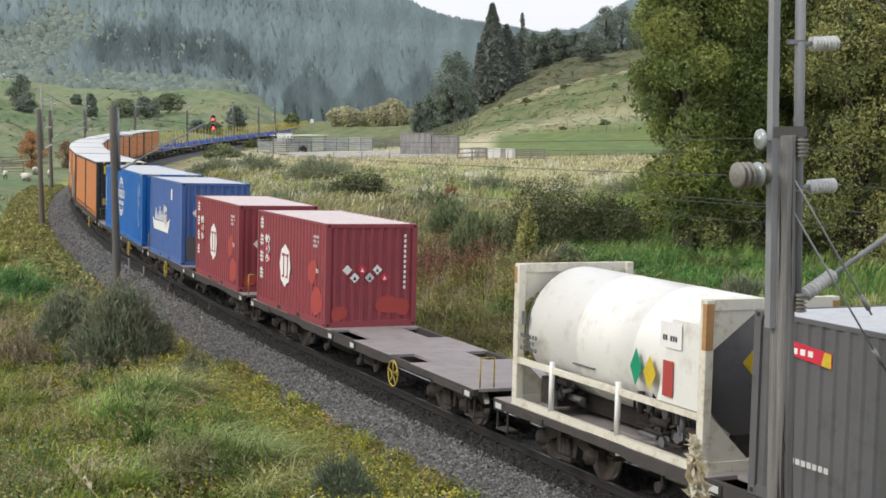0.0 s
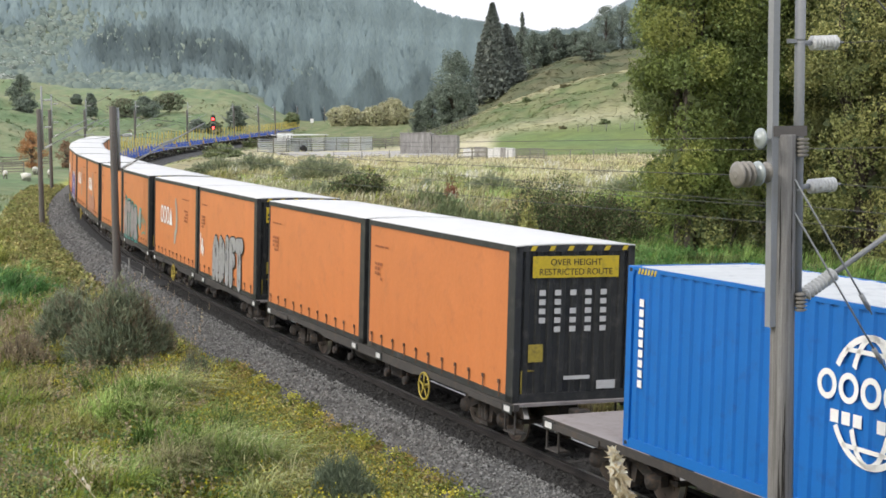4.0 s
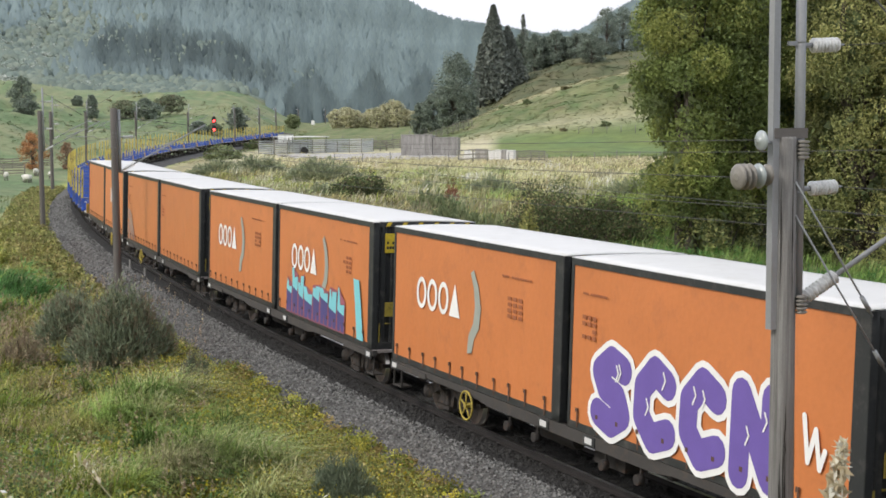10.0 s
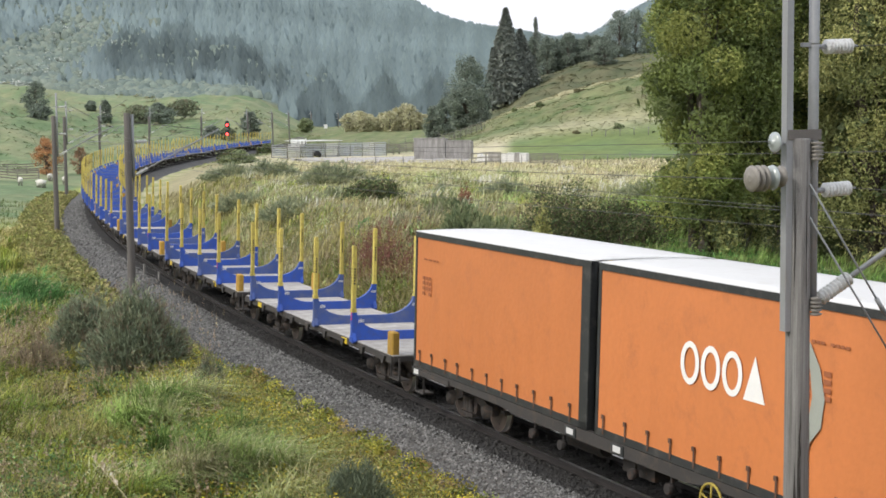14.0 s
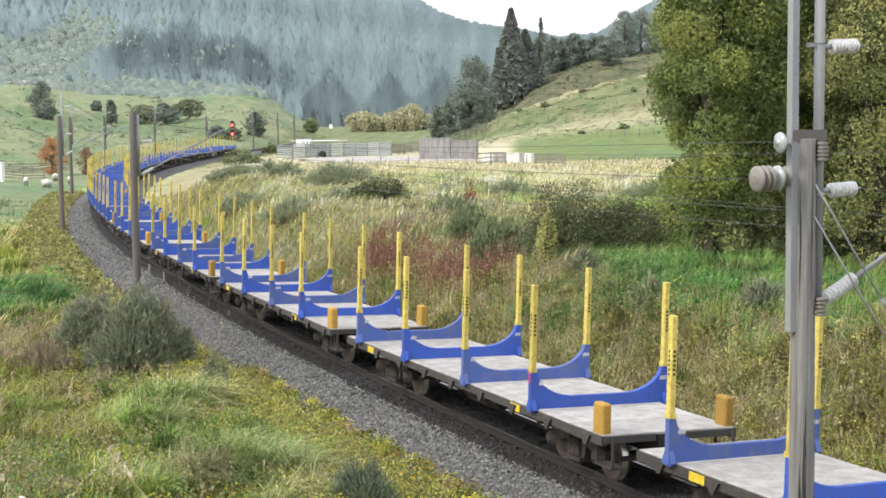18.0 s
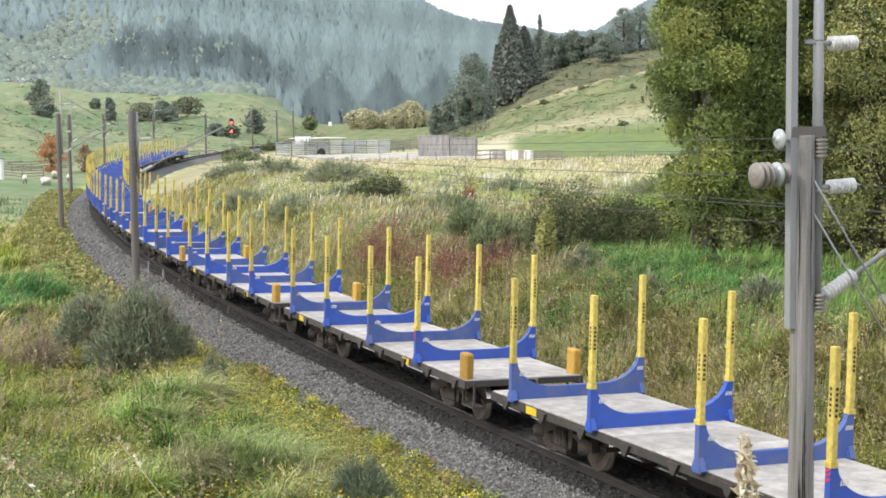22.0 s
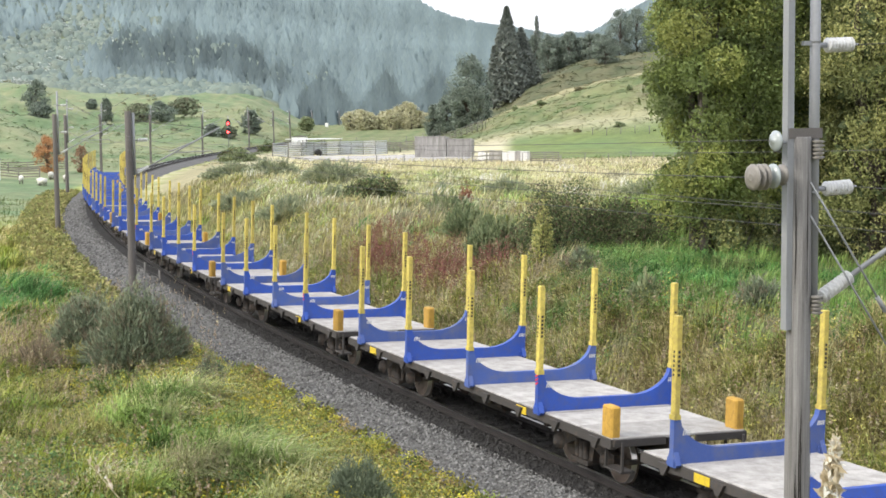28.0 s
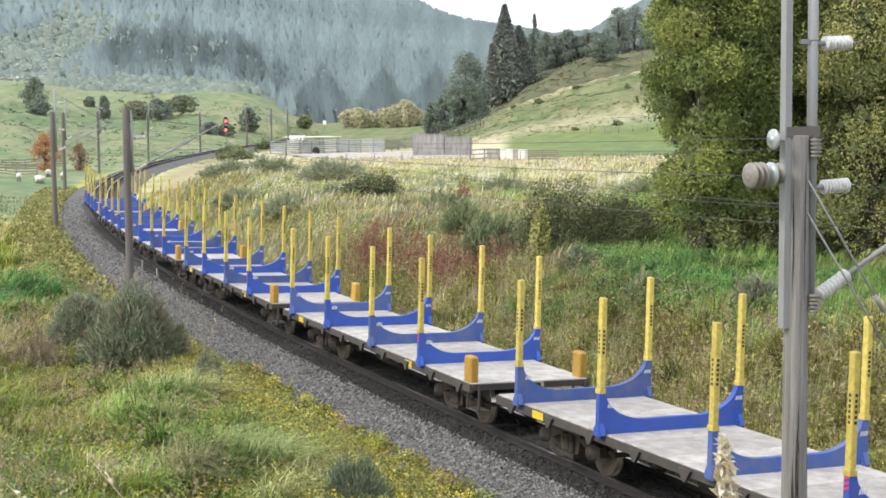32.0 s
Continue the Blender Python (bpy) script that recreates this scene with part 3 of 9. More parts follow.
def register(thing, s_mid, half):
    TRAIN.append((thing, s_mid, half))


# ---- log wagons ----
LOG_L = 12.95


def log_wagon():
    w = empty("log_wagon", "empty flat log wagon with blue bolsters and yellow stakes", "wagon", "log wagons of the train")
    h = LOG_L / 2
    n = 11
    DL = LOG_L - 0.22
    bm = B()
    box(bm, -DL / n / 2 + 0.006, DL / n / 2 - 0.006, -1.29, 1.29, 0.955, 1.0, ch=0.01)
    pl = part("deck_plate", bm, M_deck, w, "worn pale grey deck plate", at=pose(-h + DL / n / 2, 0, 0))
    for i in range(1, n):
        again(pl, w, pose(-h + DL * (i + 0.5) / n, 0, 0.004 * (i % 3)))
    for sy in (-1, 1):
        bm = B()
        yo, yi = sy * 1.33, sy * 1.22
        plate(bm, [(-h, 0.98), (-h, 0.82), (-h + 0.9, 0.82), (-h + 3.2, 0.84), (h - 3.2, 0.84), (h - 0.9, 0.82), (h - 0.2, 0.82), (h - 0.2, 0.98)], yo, yi)
        for i in range(9):
            x = -h + 0.7 + i * (LOG_L - 1.4) / 8
            plate(bm, [(x - 0.16, 0.95), (x - 0.04, 0.76), (x + 0.04, 0.76), (x + 0.16, 0.95)], sy * 1.3301, sy * 1.38)
        part("side_sill", bm, M_sill, w, "grimy steel side sill with stake brackets")
        for x0, x1 in ((h - 3.7, h - 3.3), (-h + 1.5, -h + 1.9)):
            bm = B()
            box(bm, x0, x1, sy * 1.332, sy * 1.342, 0.83, 0.97)
            part("marker_plate", bm, M_yellow, w, "worn yellow patch on the sill")
    bm = B()
    box(bm, -h + 0.2, h - 0.2, -0.22, 0.22, 0.58, 0.95)
    for x in (-3.6, -1.2, 1.2, 3.6):
        box(bm, x - 0.06, x + 0.06, -1.15, 1.15, 0.7, 0.95)
    lathe(bm, [(-0.9, 0.16), (-0.85, 0.2), (0.5, 0.2), (0.55, 0.16)], 12, "x", at=(0.4, -0.62, 0.62))
    tube(bm, (-h + 1, 0.5, 0.6), (h - 1, 0.5, 0.6), 0.03, n=6)
    part("underframe", bm, M_under, w)
    for i, d in enumerate((2.72, 5.75, 8.99, 11.94)):
        x = h - d
        bm = B()
        pts = []
        for sy in (-1, 1):
            arc = [(sy * 1.43, 0.98), (sy * 1.43, 1.68), (sy * 1.31, 1.68)]
            for k in range(1, 8):
                a = k / 8 * math.pi / 2
                arc.append((sy * (1.31 - 0.78 * (1 - math.cos(a)) ** 0.9), 1.68 - 0.46 * math.sin(a)))
            arc.append((sy * 0.53, 1.22))
            pts.append(arc)
        prof = pts[0] + list(reversed(pts[1]))
        plate(bm, list(reversed(prof)), x - 0.055, x + 0.055, axis="x")
        for sy in (-1, 1):
            box(bm, x - 0.09, x + 0.09, sy * 1.44, sy * 1.3, 0.98, 1.1)
            plate(bm, [(x - 0.14, 1.0), (x - 0.05, 1.2), (x + 0.05, 1.2), (x + 0.14, 1.0), (x + 0.1, 0.955), (x - 0.1, 0.955)], sy * 1.425, sy * 1.335)
        b = part("bolster", bm, M_bolsterworn if i % 2 else M_bolster, w, "worn grey-blue steel log bolster" if i % 2 else "bright blue steel log bolster")
        for sy in (-1, 1):
            bm = B()
            for q in range(4):
                for fx in (-1, 1):
                    plate(bm, [(sy * 1.27 + 0.036 * q, 1.44), (sy * 1.27 + 0.036 * q + 0.022, 1.44), (sy * 1.27 + 0.036 * q + 0.034, 1.51), (sy * 1.27 + 0.036 * q + 0.012, 1.51)], x + fx * 0.0555, x + fx * 0.0595, axis="x")
            tagged(part("number_patch", bm, M_offwhite, b, "small white number marks"), kind="stuff")
            bm = B()
            box(bm, x - 0.06, x + 0.06, sy * 1.43, sy * 1.33, 1.685, 3.27, ch=0.012)
            box(bm, x - 0.07, x + 0.07, sy * 1.442, sy * 1.32, 1.685, 1.76)
            for zz in (2.2, 2.45, 2.7):
                box(bm, x - 0.062, x + 0.062, sy * 1.433, sy * 1.327, zz, zz + 0.012)
            part("stake", bm, M_stake, b, "yellow painted steel stake")
            bm = B()
            for k in range(6):
                box(bm, x + 0.061, x + 0.064, sy * 1.38 - 0.02, sy * 1.38 + 0.02, 2.35 + k * 0.07, 2.39 + k * 0.07)
                box(bm, x - 0.02, x + 0.02, sy * 1.4315, sy * 1.4335, 2.35 + k * 0.07, 2.39 + k * 0.07)
            tagged(part("stake_marking", bm, M_black, b), kind="stuff")
        if i == 0:
            bm = B()
            for k in range(3):
                plate(bm, [(x - 0.05, 1.48 + k * 0.07), (x + 0.05, 1.52 + k * 0.07), (x + 0.05, 1.555 + k * 0.07), (x - 0.05, 1.515 + k * 0.07)], -1.4305, -1.435)
            part("hazard_tag", bm, M_placred, b, "red and white striped tag")
    for sy in (-1, 1):
        bm = B()
        box(bm, h - 0.58, h - 0.24, sy * 1.3, sy * 1.12, 1.0, 1.52, ch=0.03)
        part("end_block", bm, M_orangeblock, w, "worn brownish-yellow stop block at the wagon's end")
        bm = B()
        box(bm, h - 0.62, h - 0.05, sy * 1.22, sy * 0.95, 0.44, 0.47)
        for dx in (0.6, 0.07):
            box(bm, h - dx - 0.02, h - dx + 0.02, sy * 1.2, sy * 1.16, 0.46, 0.95)
        part("step", bm, M_sill, w)
        bm = B()
        box(bm, h - 0.215, h - 0.16, sy * 0.3, sy * 1.28, 0.86, 0.98)
        part("end_beam", bm, M_sill, w)
    coupler(w, h - 0.05, 1)
    coupler(w, -h + 0.05, -1)
    for x in (h - 2.0, -h + 2.0):
        bogie(w, x)
    return w


# ---- container wagons ----
CW_L = 15.65


def container_wagon(brake=3.7):
    w = empty("container_wagon", "grimy flat container wagon with dark steel deck", "wagon", "container wagons of the train")
    h = CW_L / 2
    segs = [(-h, -h + 3.4, 1.22), (-h + 3.4, -h + 4.6, 0.62), (-h + 4.6, -0.9, 1.22), (-0.9, 0.9, 0.7), (0.9, h - 4.6, 1.22), (h - 4.6, h - 3.4, 0.62), (h - 3.4, h, 1.22)]
    for x0, x1, wd in segs:
        bm = B()
        box(bm, x0 + 0.004, x1 - 0.004, -wd, wd, 0.9, 0.965, ch=0.008)
        part("deck_plate", bm, M_steeldeck, w, "brown-grey steel deck plate")
    for sy in (-1, 1):
        bm = B()
        plate(bm, [(-h, 0.955), (-h, 0.83), (-3.4, 0.8), (-2.9, 0.74), (2.9, 0.74), (3.4, 0.8), (h, 0.83), (h, 0.955)], sy * 1.24, sy * 1.13)
        part("side_sill", bm, M_sill, w)
        for x in (-h + 0.25, -0.7, 0.9, h - 0.25):
            bm = B()
            box(bm, x - 0.2, x + 0.2, sy * 1.243, sy * 1.262, 0.76, 0.93, ch=0.004)
            part("number_board", bm, M_blackframe, w)
            bm = B()
            box(bm, x - 0.12, x + 0.12, sy * 1.2625, sy * 1.266, 0.795, 0.9)
            part("number_panel", bm, M_offwhite, w, "white panel on the sill")
        for x in (-h + 1.2, h - 1.2):
            bm = B()
            box(bm, x - 0.75, x + 0.75, sy * 1.2425, sy * 1.27, 0.79, 0.9)
            part("sill_plate", bm, M_sill, w)
        for x in (-2.2, -1.1, 1.3, 2.4):
            bm = B()
            tube(bm, (x, sy * 1.12, 0.52), (x, sy * 1.24, 0.52), 0.09, n=10)
            box(bm, x - 0.025, x + 0.025, sy * 1.12, sy * 1.16, 0.52, 0.75)
            part("winch", bm, M_under, w)
    bm = B()
    box(bm, -h + 0.2, h - 0.2, -0.2, 0.2, 0.5, 0.9)
    for x in (-5.5, -3.2, -1.2, 1.2, 3.2, 5.5):
        box(bm, x - 0.06, x + 0.06, -1.13, 1.13, 0.68, 0.9)
    lathe(bm, [(-0.7, 0.15), (-0.65, 0.19), (0.6, 0.19), (0.65, 0.15)], 12, "x", at=(-1.0, -0.7, 0.58))
    box(bm, 0.6, 1.6, -0.95, -0.5, 0.42, 0.72)
    tube(bm, (-h + 1, -0.5, 0.55), (h - 1, -0.5, 0.55), 0.03, n=6)
    part("underframe", bm, M_under, w)
    # hand brake wheel on the camera's side
    if brake:
        bm = B()
        for k in range(20):
            a0, a1 = k * math.tau / 20, (k + 1) * math.tau / 20
            tube(bm, (0.28 * math.cos(a0), 0, 0.28 * math.sin(a0)), (0.28 * math.cos(a1), 0, 0.28 * math.sin(a1)), 0.022, n=6, caps=False)
        for k in range(5):
            a = k * math.tau / 5 + 0.3
            tube(bm, (0, 0, 0), (0.28 * math.cos(a), 0, 0.28 * math.sin(a)), 0.018, n=5)
        lathe(bm, [(-0.03, 0.06), (0.12, 0.05)], 10)
        part("brake_wheel", bm, M_brake, w, "yellow spoked hand brake wheel", at=pose(brake, -1.3, 0.62))
    for ex in (-1, 1):
        bm = B()
        y0, y1 = -ex * 1.05, -ex * 0.75
        tube(bm, (ex * (h - 0.12), y0, 0.96), (ex * (h - 0.12), y0, 1.55), 0.018, n=6)
        tube(bm, (ex * (h - 0.12), y1, 0.96), (ex * (h - 0.12), y1, 1.55), 0.018, n=6)
        tube(bm, (ex * (h - 0.12), y0, 1.55), (ex * (h - 0.12), y1, 1.55), 0.018, n=6)
        part("handrail", bm, M_brake, w, "dull yellow tube handrail loop")
        for sy in (-1, 1):
            bm = B()
            box(bm, ex * (h - 0.5), ex * (h - 0.05), sy * 1.2, sy * 0.95, 0.38, 0.41)
            for dx in (0.48, 0.07):
                box(bm, ex * (h - dx) - 0.015, ex * (h - dx) + 0.015, sy * 1.19, sy * 1.16, 0.4, 0.85)
            part("step", bm, M_sill, w)
        coupler(w, ex * (h - 0.05), ex)
        bogie(w, ex * (h - 2.1))
    return w


# ---- corrugated boxes ----
def corrugated(bm, a0, a1, z0, z1, d0, depth, axis, pitch=0.28, mi=0):
    """A sheet with trapezoid ribs from a0 to a1; d0 is its outer face, depth goes inward (sign)."""
    n = max(2, int(round(abs(a1 - a0) / pitch)))
    p = (a1 - a0) / n
    line = []
    for i in range(n):
        o = a0 + i * p
        line += [(o, 1), (o + p * 0.2, 1), (o + p * 0.32, 0), (o + p * 0.68, 0), (o + p * 0.8, 1)]
    line.append((a1, 1))
    prev = None
    for a, k in line:
        d = d0 + depth * k
        q = [bm.verts.new((a, d, z) if axis == "x" else (d, a, z)) for z in (z0, z1)]
        if prev:
            bm.faces.new((prev[0], q[0], q[1], prev[1])).material_index = mi
        prev = q


def shipping_box(name, label, L, H, paint, roofpaint, W=2.438, group="shipping containers on the train"):
    """A corrugated steel freight container; its base at z = 0, centre of the base at the origin."""
    c = empty(name, label, "container", group)
    h, w = L / 2, W / 2
    for sx in (-1, 1):
        for sy in (-1, 1):
            bm = B()
            box(bm, sx * h, sx * (h - 0.15), sy * w, sy * (w - 0.13), 0.115, H - 0.115)
            part("corner_post", bm, paint, c)
    for sx in (-1, 1):
        for sy in (-1, 1):
            for z in (0, H - 0.117):
                bm = B()
                box(bm, sx * (h + 0.004), sx * (h - 0.178), sy * (w + 0.004), sy * (w - 0.162), z, z + 0.118, ch=0.012)
                box(bm, sx * (h + 0.0052), sx * h, sy * (w - 0.045), sy * (w - 0.115), z + 0.03, z + 0.09, mi=1)
                box(bm, sx * (h - 0.05), sx * (h - 0.13), sy * (w + 0.0052), sy * w, z + 0.03, z + 0.09, mi=1)
                part("corner_casting", bm, [paint, M_black], c)
    for sy in (-1, 1):
        bm = B()
        corrugated(bm, -h + 0.15, h - 0.15, 0.15, H - 0.06, sy * (w - 0.005), -sy * 0.036, "x")
        part("side_wall", bm, paint, c, "corrugated steel side")
        bm = B()
        box(bm, -h + 0.178, h - 0.178, sy * w, sy * (w - 0.06), 0.0, 0.155)
        part("bottom_rail", bm, paint, c)
        for x in (-1.0, 0.7):
            bm = B()
            box(bm, x, x + 0.3, sy * (w + 0.002), sy * (w - 0.01), 0.02, 0.12)
            part("fork_pocket", bm, M_black, c)
        bm = B()
        box(bm, -h + 0.178, h - 0.178, sy * w, sy * (w - 0.06), H - 0.06, H)
        part("top_rail", bm, paint, c)
    for sx in (-1, 1):
        bm = B()
        corrugated(bm, -w + 0.13, w - 0.13, 0.15, H - 0.1, sx * (h - 0.01), -sx * 0.036, "y", 0.25)
        box(bm, sx * h, sx * (h - 0.06), -w + 0.162, w - 0.162, 0.0, 0.155)
        box(bm, sx * h, sx * (h - 0.06), -w + 0.162, w - 0.162, H - 0.1, H)
        part("end_wall", bm, paint, c, "corrugated steel end")
    bm = B()
    n = int(L / 0.11)
    line = [(-h + 0.06 + i * (L - 0.12) / n, H - (0.012 if i % 4 in (0, 1) else 0.002)) for i in range(n + 1)]
    plate(bm, line + [(h - 0.06, H - 0.05), (-h + 0.06, H - 0.05)], -w + 0.055, w - 0.055)
    part("roof", bm, roofpaint, c, "pale weathered roof panel")
    bm = B()
    box(bm, -h + 0.06, h - 0.06, -w + 0.06, w - 0.06, 0.1, 0.145)
    part("floor", bm, M_under, c)
    return c


def sign(parent, name, mat_, pts, side, off, label=""):
    """A flat marking on a side (-1 the camera's side) from outlines in length and height."""
    bm = B()
    for p in pts if isinstance(pts[0][0], (tuple, list)) else [pts]:
        plate(bm, p, side * off, side * (off + 0.004))
    return part(name, bm, mat_, parent, label)


def sign_end(parent, name, mat_, pts, x, label="", t=0.004):
    bm = B()
    for p in pts if isinstance(pts[0][0], (tuple, list)) else [pts]:
        plate(bm, p, x, x + t, axis="x")
    return part(name, bm, mat_, parent, label)


def rect(a0, a1, z0, z1):
    return [(a0, z0), (a1, z0), (a1, z1), (a0, z1)]


def oval(cx, cz, rx, rz, n=20, wob=0.0, k=8):
    return [(cx + (1 + wob * math.cos(k * i * math.tau / n)) * rx * math.cos(i * math.tau / n), cz + (1 + wob * math.cos(k * i * math.tau / n)) * rz * math.sin(i * math.tau / n)) for i in range(n)]


def arcband(cx, cz, rx, rz, t, a0, a1, n=14):
    o = [(cx + rx * math.cos(a0 + (a1 - a0) * i / n), cz + rz * math.sin(a0 + (a1 - a0) * i / n)) for i in range(n + 1)]
    i_ = [(cx + (rx - t) * math.cos(a0 + (a1 - a0) * i / n), cz + (rz - t) * math.sin(a0 + (a1 - a0) * i / n)) for i in range(n + 1)]
    return o + list(reversed(i_))


def diamond(cx, cz, r, rz=None):
    rz = rz or r
    return [(cx - r, cz), (cx, cz - rz), (cx + r, cz), (cx, cz + rz)]


def bars(x0, x1, z0, z1, rows, cols, rng, fill=0.7):
    """Rows of small bars in place of small lettering."""
    out = []
    for r in range(rows):
        za = z0 + (z1 - z0) * r / rows
        zb = za + (z1 - z0) / rows * 0.6
        for k in range(cols):
            if rng.random() < 0.85:
                xa = x0 + (x1 - x0) * k / cols
                out.append(rect(xa, xa + (x1 - x0) / cols * fill, za, zb))
    return out


# ---- curtain-sided boxes ----
CB_L, CB_W, CB_H = 7.62, 2.5, 2.93


def strokes(bm, cx, cz, w, h, rng, mi, grow=0.0, side=-1, off=1.27):
    """One fat rounded spray-painted shape, an upright slab with lobes."""
    n = 26
    pts = []
    p1, p2, p3 = rng.random() * 6, rng.random() * 6, rng.random() * 6
    for i in range(n):
        a = i * math.tau / n
        c, s = math.cos(a), math.sin(a)
        r = (abs(c) ** 3.2 + abs(s) ** 3.2) ** (-1 / 3.2) * (1 + 0.09 * math.sin(3 * a + p1) + 0.08 * math.sin(5 * a + p2) + 0.05 * math.sin(8 * a + p3))
        pts.append((cx + c * r * (w / 2 + grow) + 0.12 * s * w, cz + s * r * (h / 2 + grow)))
    plate(bm, pts, side * off, side * (off + 0.003), mi)


def curtain_box(k, logo, spray):
    label = "orange curtain-sided freight container with white roof"
    if logo:
        label = "orange curtain-sided freight container with white logo shapes"
    if spray:
        label = {"silver": "orange curtain-sided container with silver graffiti shapes", "green": "orange curtain-sided container with grey and green graffiti", "mauve": "orange curtain-sided container, white logo, brownish graffiti", "purple": "orange curtain-sided container with purple and white graffiti", "cyan": "orange curtain-sided container, white logo, cyan graffiti", "faint": "orange curtain-sided container with faded bluish graffiti"}[spray]
    c = empty("curtain_container", label, "container", "orange containers on the train")
    rng = random.Random(100 + k)
    h, w, H = CB_L / 2, CB_W / 2, CB_H
    for sx in (-1, 1):
        for sy in (-1, 1):
            bm = B()
            wd = 0.3 if sx > 0 else 0.09
            box(bm, sx * h, sx * (h - wd), sy * w, sy * (w - 0.14), 0.0, H - 0.02, ch=0.01)
            part("corner_post", bm, M_blackframe, c, "black steel corner post")
        bm = B()
        corrugated(bm, -w + 0.14, w - 0.14, 0.15, H - 0.14, sx * (h - 0.03), -sx * 0.04, "y", 0.24)
        box(bm, sx * h, sx * (h - 0.08), -w + 0.141, w - 0.141, 0, 0.16)
        box(bm, sx * h, sx * (h - 0.08), -w + 0.141, w - 0.141, H - 0.14, H - 0.02)
        part("end_wall", bm, M_blackframe, c, "black ribbed steel end wall")
        yel = rng.random() < 0.8
        z0 = H - 0.12
        st, st2 = [], []
        for i in range(12):
            y = -w + 0.1 + i * (CB_W - 0.2) / 12
            q = [(y, z0), (y + 0.1, z0), (y + 0.15, z0 + 0.09), (y + 0.05, z0 + 0.09)]
            (st if i % 2 else st2).append(q)
        xx = sx * (h + 0.001) if sx > 0 else sx * (h + 0.005)
        sign_end(c, "hazard_stripe", M_yellow if yel else M_white, st, xx, "diagonal hazard stripes along the top edge")
        if sx > 0 or rng.random() < 0.4:
            zs = H - 0.62
            board = [rect(-w + 0.35, w - 0.35, zs, zs + 0.4)] if k == 1 else [rect(-w + 0.28, -w + 0.62, zs - 0.1, zs + 0.34)]
            b = sign_end(c, "warning_board", M_yellow if yel or k == 1 else M_white, board, xx, "yellow warning board on the end wall" if yel or k == 1 else "white warning board on the end wall")
            if k == 1 and sx > 0:
                for i_, txt in enumerate(("RESTRICTED ROUTE", "OVER HEIGHT")):
                    lettering(b, txt, 0.17, Matrix.Translation((xx + 0.006, 0, zs + 0.05 + 0.18 * i_)) @ pose(0, 0, 0, 90, 0, 90), M_black)
            else:
                sign_end(b, "board_marking", M_black, bars(-w + 0.32, -w + 0.58, zs - 0.02, zs + 0.2, 2, 4, rng), xx + 0.005)
        if sx > 0:
            sign_end(c, "step_board", M_brake, rect(-w + 0.3, -w + 0.6, 0.75, 1.08), xx, "dull yellow board low on the end wall")
        if k == 1 and sx > 0:
            sign_end(c, "end_marking", M_offwhite, bars(-w + 0.5, w - 0.4, 1.3, 2.15, 5, 5, rng, 0.4) + [rect(-0.2, 0.35, 0.4, 0.47), rect(0.5, 0.9, 0.2, 0.36)], xx, "small white technical markings")
    for sy in (-1, 1):
        bm = B()
        # curtain: slack sheet with soft folds and a weighted hem
        nx, nz = 44, 12
        g = []
        for i in range(nx + 1):
            x = -h + 0.09 + (CB_L - 0.39) * i / nx
            col = []
            for j in range(nz + 1):
                z = 0.12 + (H - 0.26) * j / nz
                e = math.sin(math.pi * j / nz) * math.sin(math.pi * i / nx)
                d = 0.014 * e + 0.006 * math.sin(i * 1.9 + k) * (1 - j / nz) ** 2 + 0.006 * math.sin(i * 0.6 + j * 1.3 + k * 2) * e + 0.01 * math.exp(-((nx - i) * 0.22 - (nz - j) * 0.5) ** 2) * math.sin(math.pi * j / nz)
                col.append(bm.verts.new((x, sy * (w - 0.018 + d), z)))
            g.append(col)
        for i in range(nx):
            for j in range(nz):
                bm.faces.new((g[i][j], g[i + 1][j], g[i + 1][j + 1], g[i][j + 1])).smooth = True
        cur = part("curtain", bm, M_orange, c, "orange tarpaulin side curtain with soft folds")
        bm = B()
        box(bm, -h + 0.09, h - 0.3, sy * (w - 0.1), sy * (w - 0.03), 0.1, H - 0.1)
        part("inner_lining", bm, M_blackframe, c)
        bm = B()
        box(bm, -h, h, sy * (w + 0.006), sy * (w - 0.1), H - 0.15, H - 0.02, ch=0.02)
        part("top_rail", bm, M_blackframe, c, "black cant rail over the curtain")
        bm = B()
        box(bm, -h, h, sy * w, sy * (w - 0.1), 0.0, 0.12)
        part("bottom_rail", bm, M_blackframe, c)
        for i in range(11):
            x = -h + 0.32 + i * (CB_L - 0.9) / 10 + rng.uniform(-0.05, 0.05)
            bm = B()
            box(bm, x - 0.022, x + 0.022, sy * (w + 0.006), sy * (w + 0.012), 0.04, 0.34 + rng.uniform(-0.04, 0.04))
            box(bm, x - 0.035, x + 0.035, sy * (w + 0.008), sy * (w + 0.03), 0.3, 0.37)
            part("strap", bm, M_strap, cur)
    bm = B()
    nx = 16
    rows_ = []
    for i in range(nx + 1):
        x = -h + CB_L * i / nx
        rows_.append([bm.verts.new((x, y * w, H - 0.02 + 0.035 * (1 - y * y) + 0.006 * ((i + k) % 2) * (1 - abs(y)))) for y in (-1, -0.7, -0.3, 0.1, 0.5, 0.8, 1)])
    for a, b2 in zip(rows_, rows_[1:]):
        for j in range(6):
            bm.faces.new((a[j], b2[j], b2[j + 1], a[j + 1])).smooth = True
    ret = bmesh.ops.extrude_face_region(bm, geom=bm.faces[:])
    bmesh.ops.translate(bm, verts=[v for v in ret["geom"] if isinstance(v, bmesh.types.BMVert)], vec=(0, 0, -0.03))
    part("roof", bm, M_whiteroof, c, "white roof sheet")
    bm = B()
    box(bm, -h + 0.1, h - 0.1, -w + 0.1, w - 0.1, 0.02, 0.1)
    part("floor", bm, M_under, c)
    o = w + 0.012
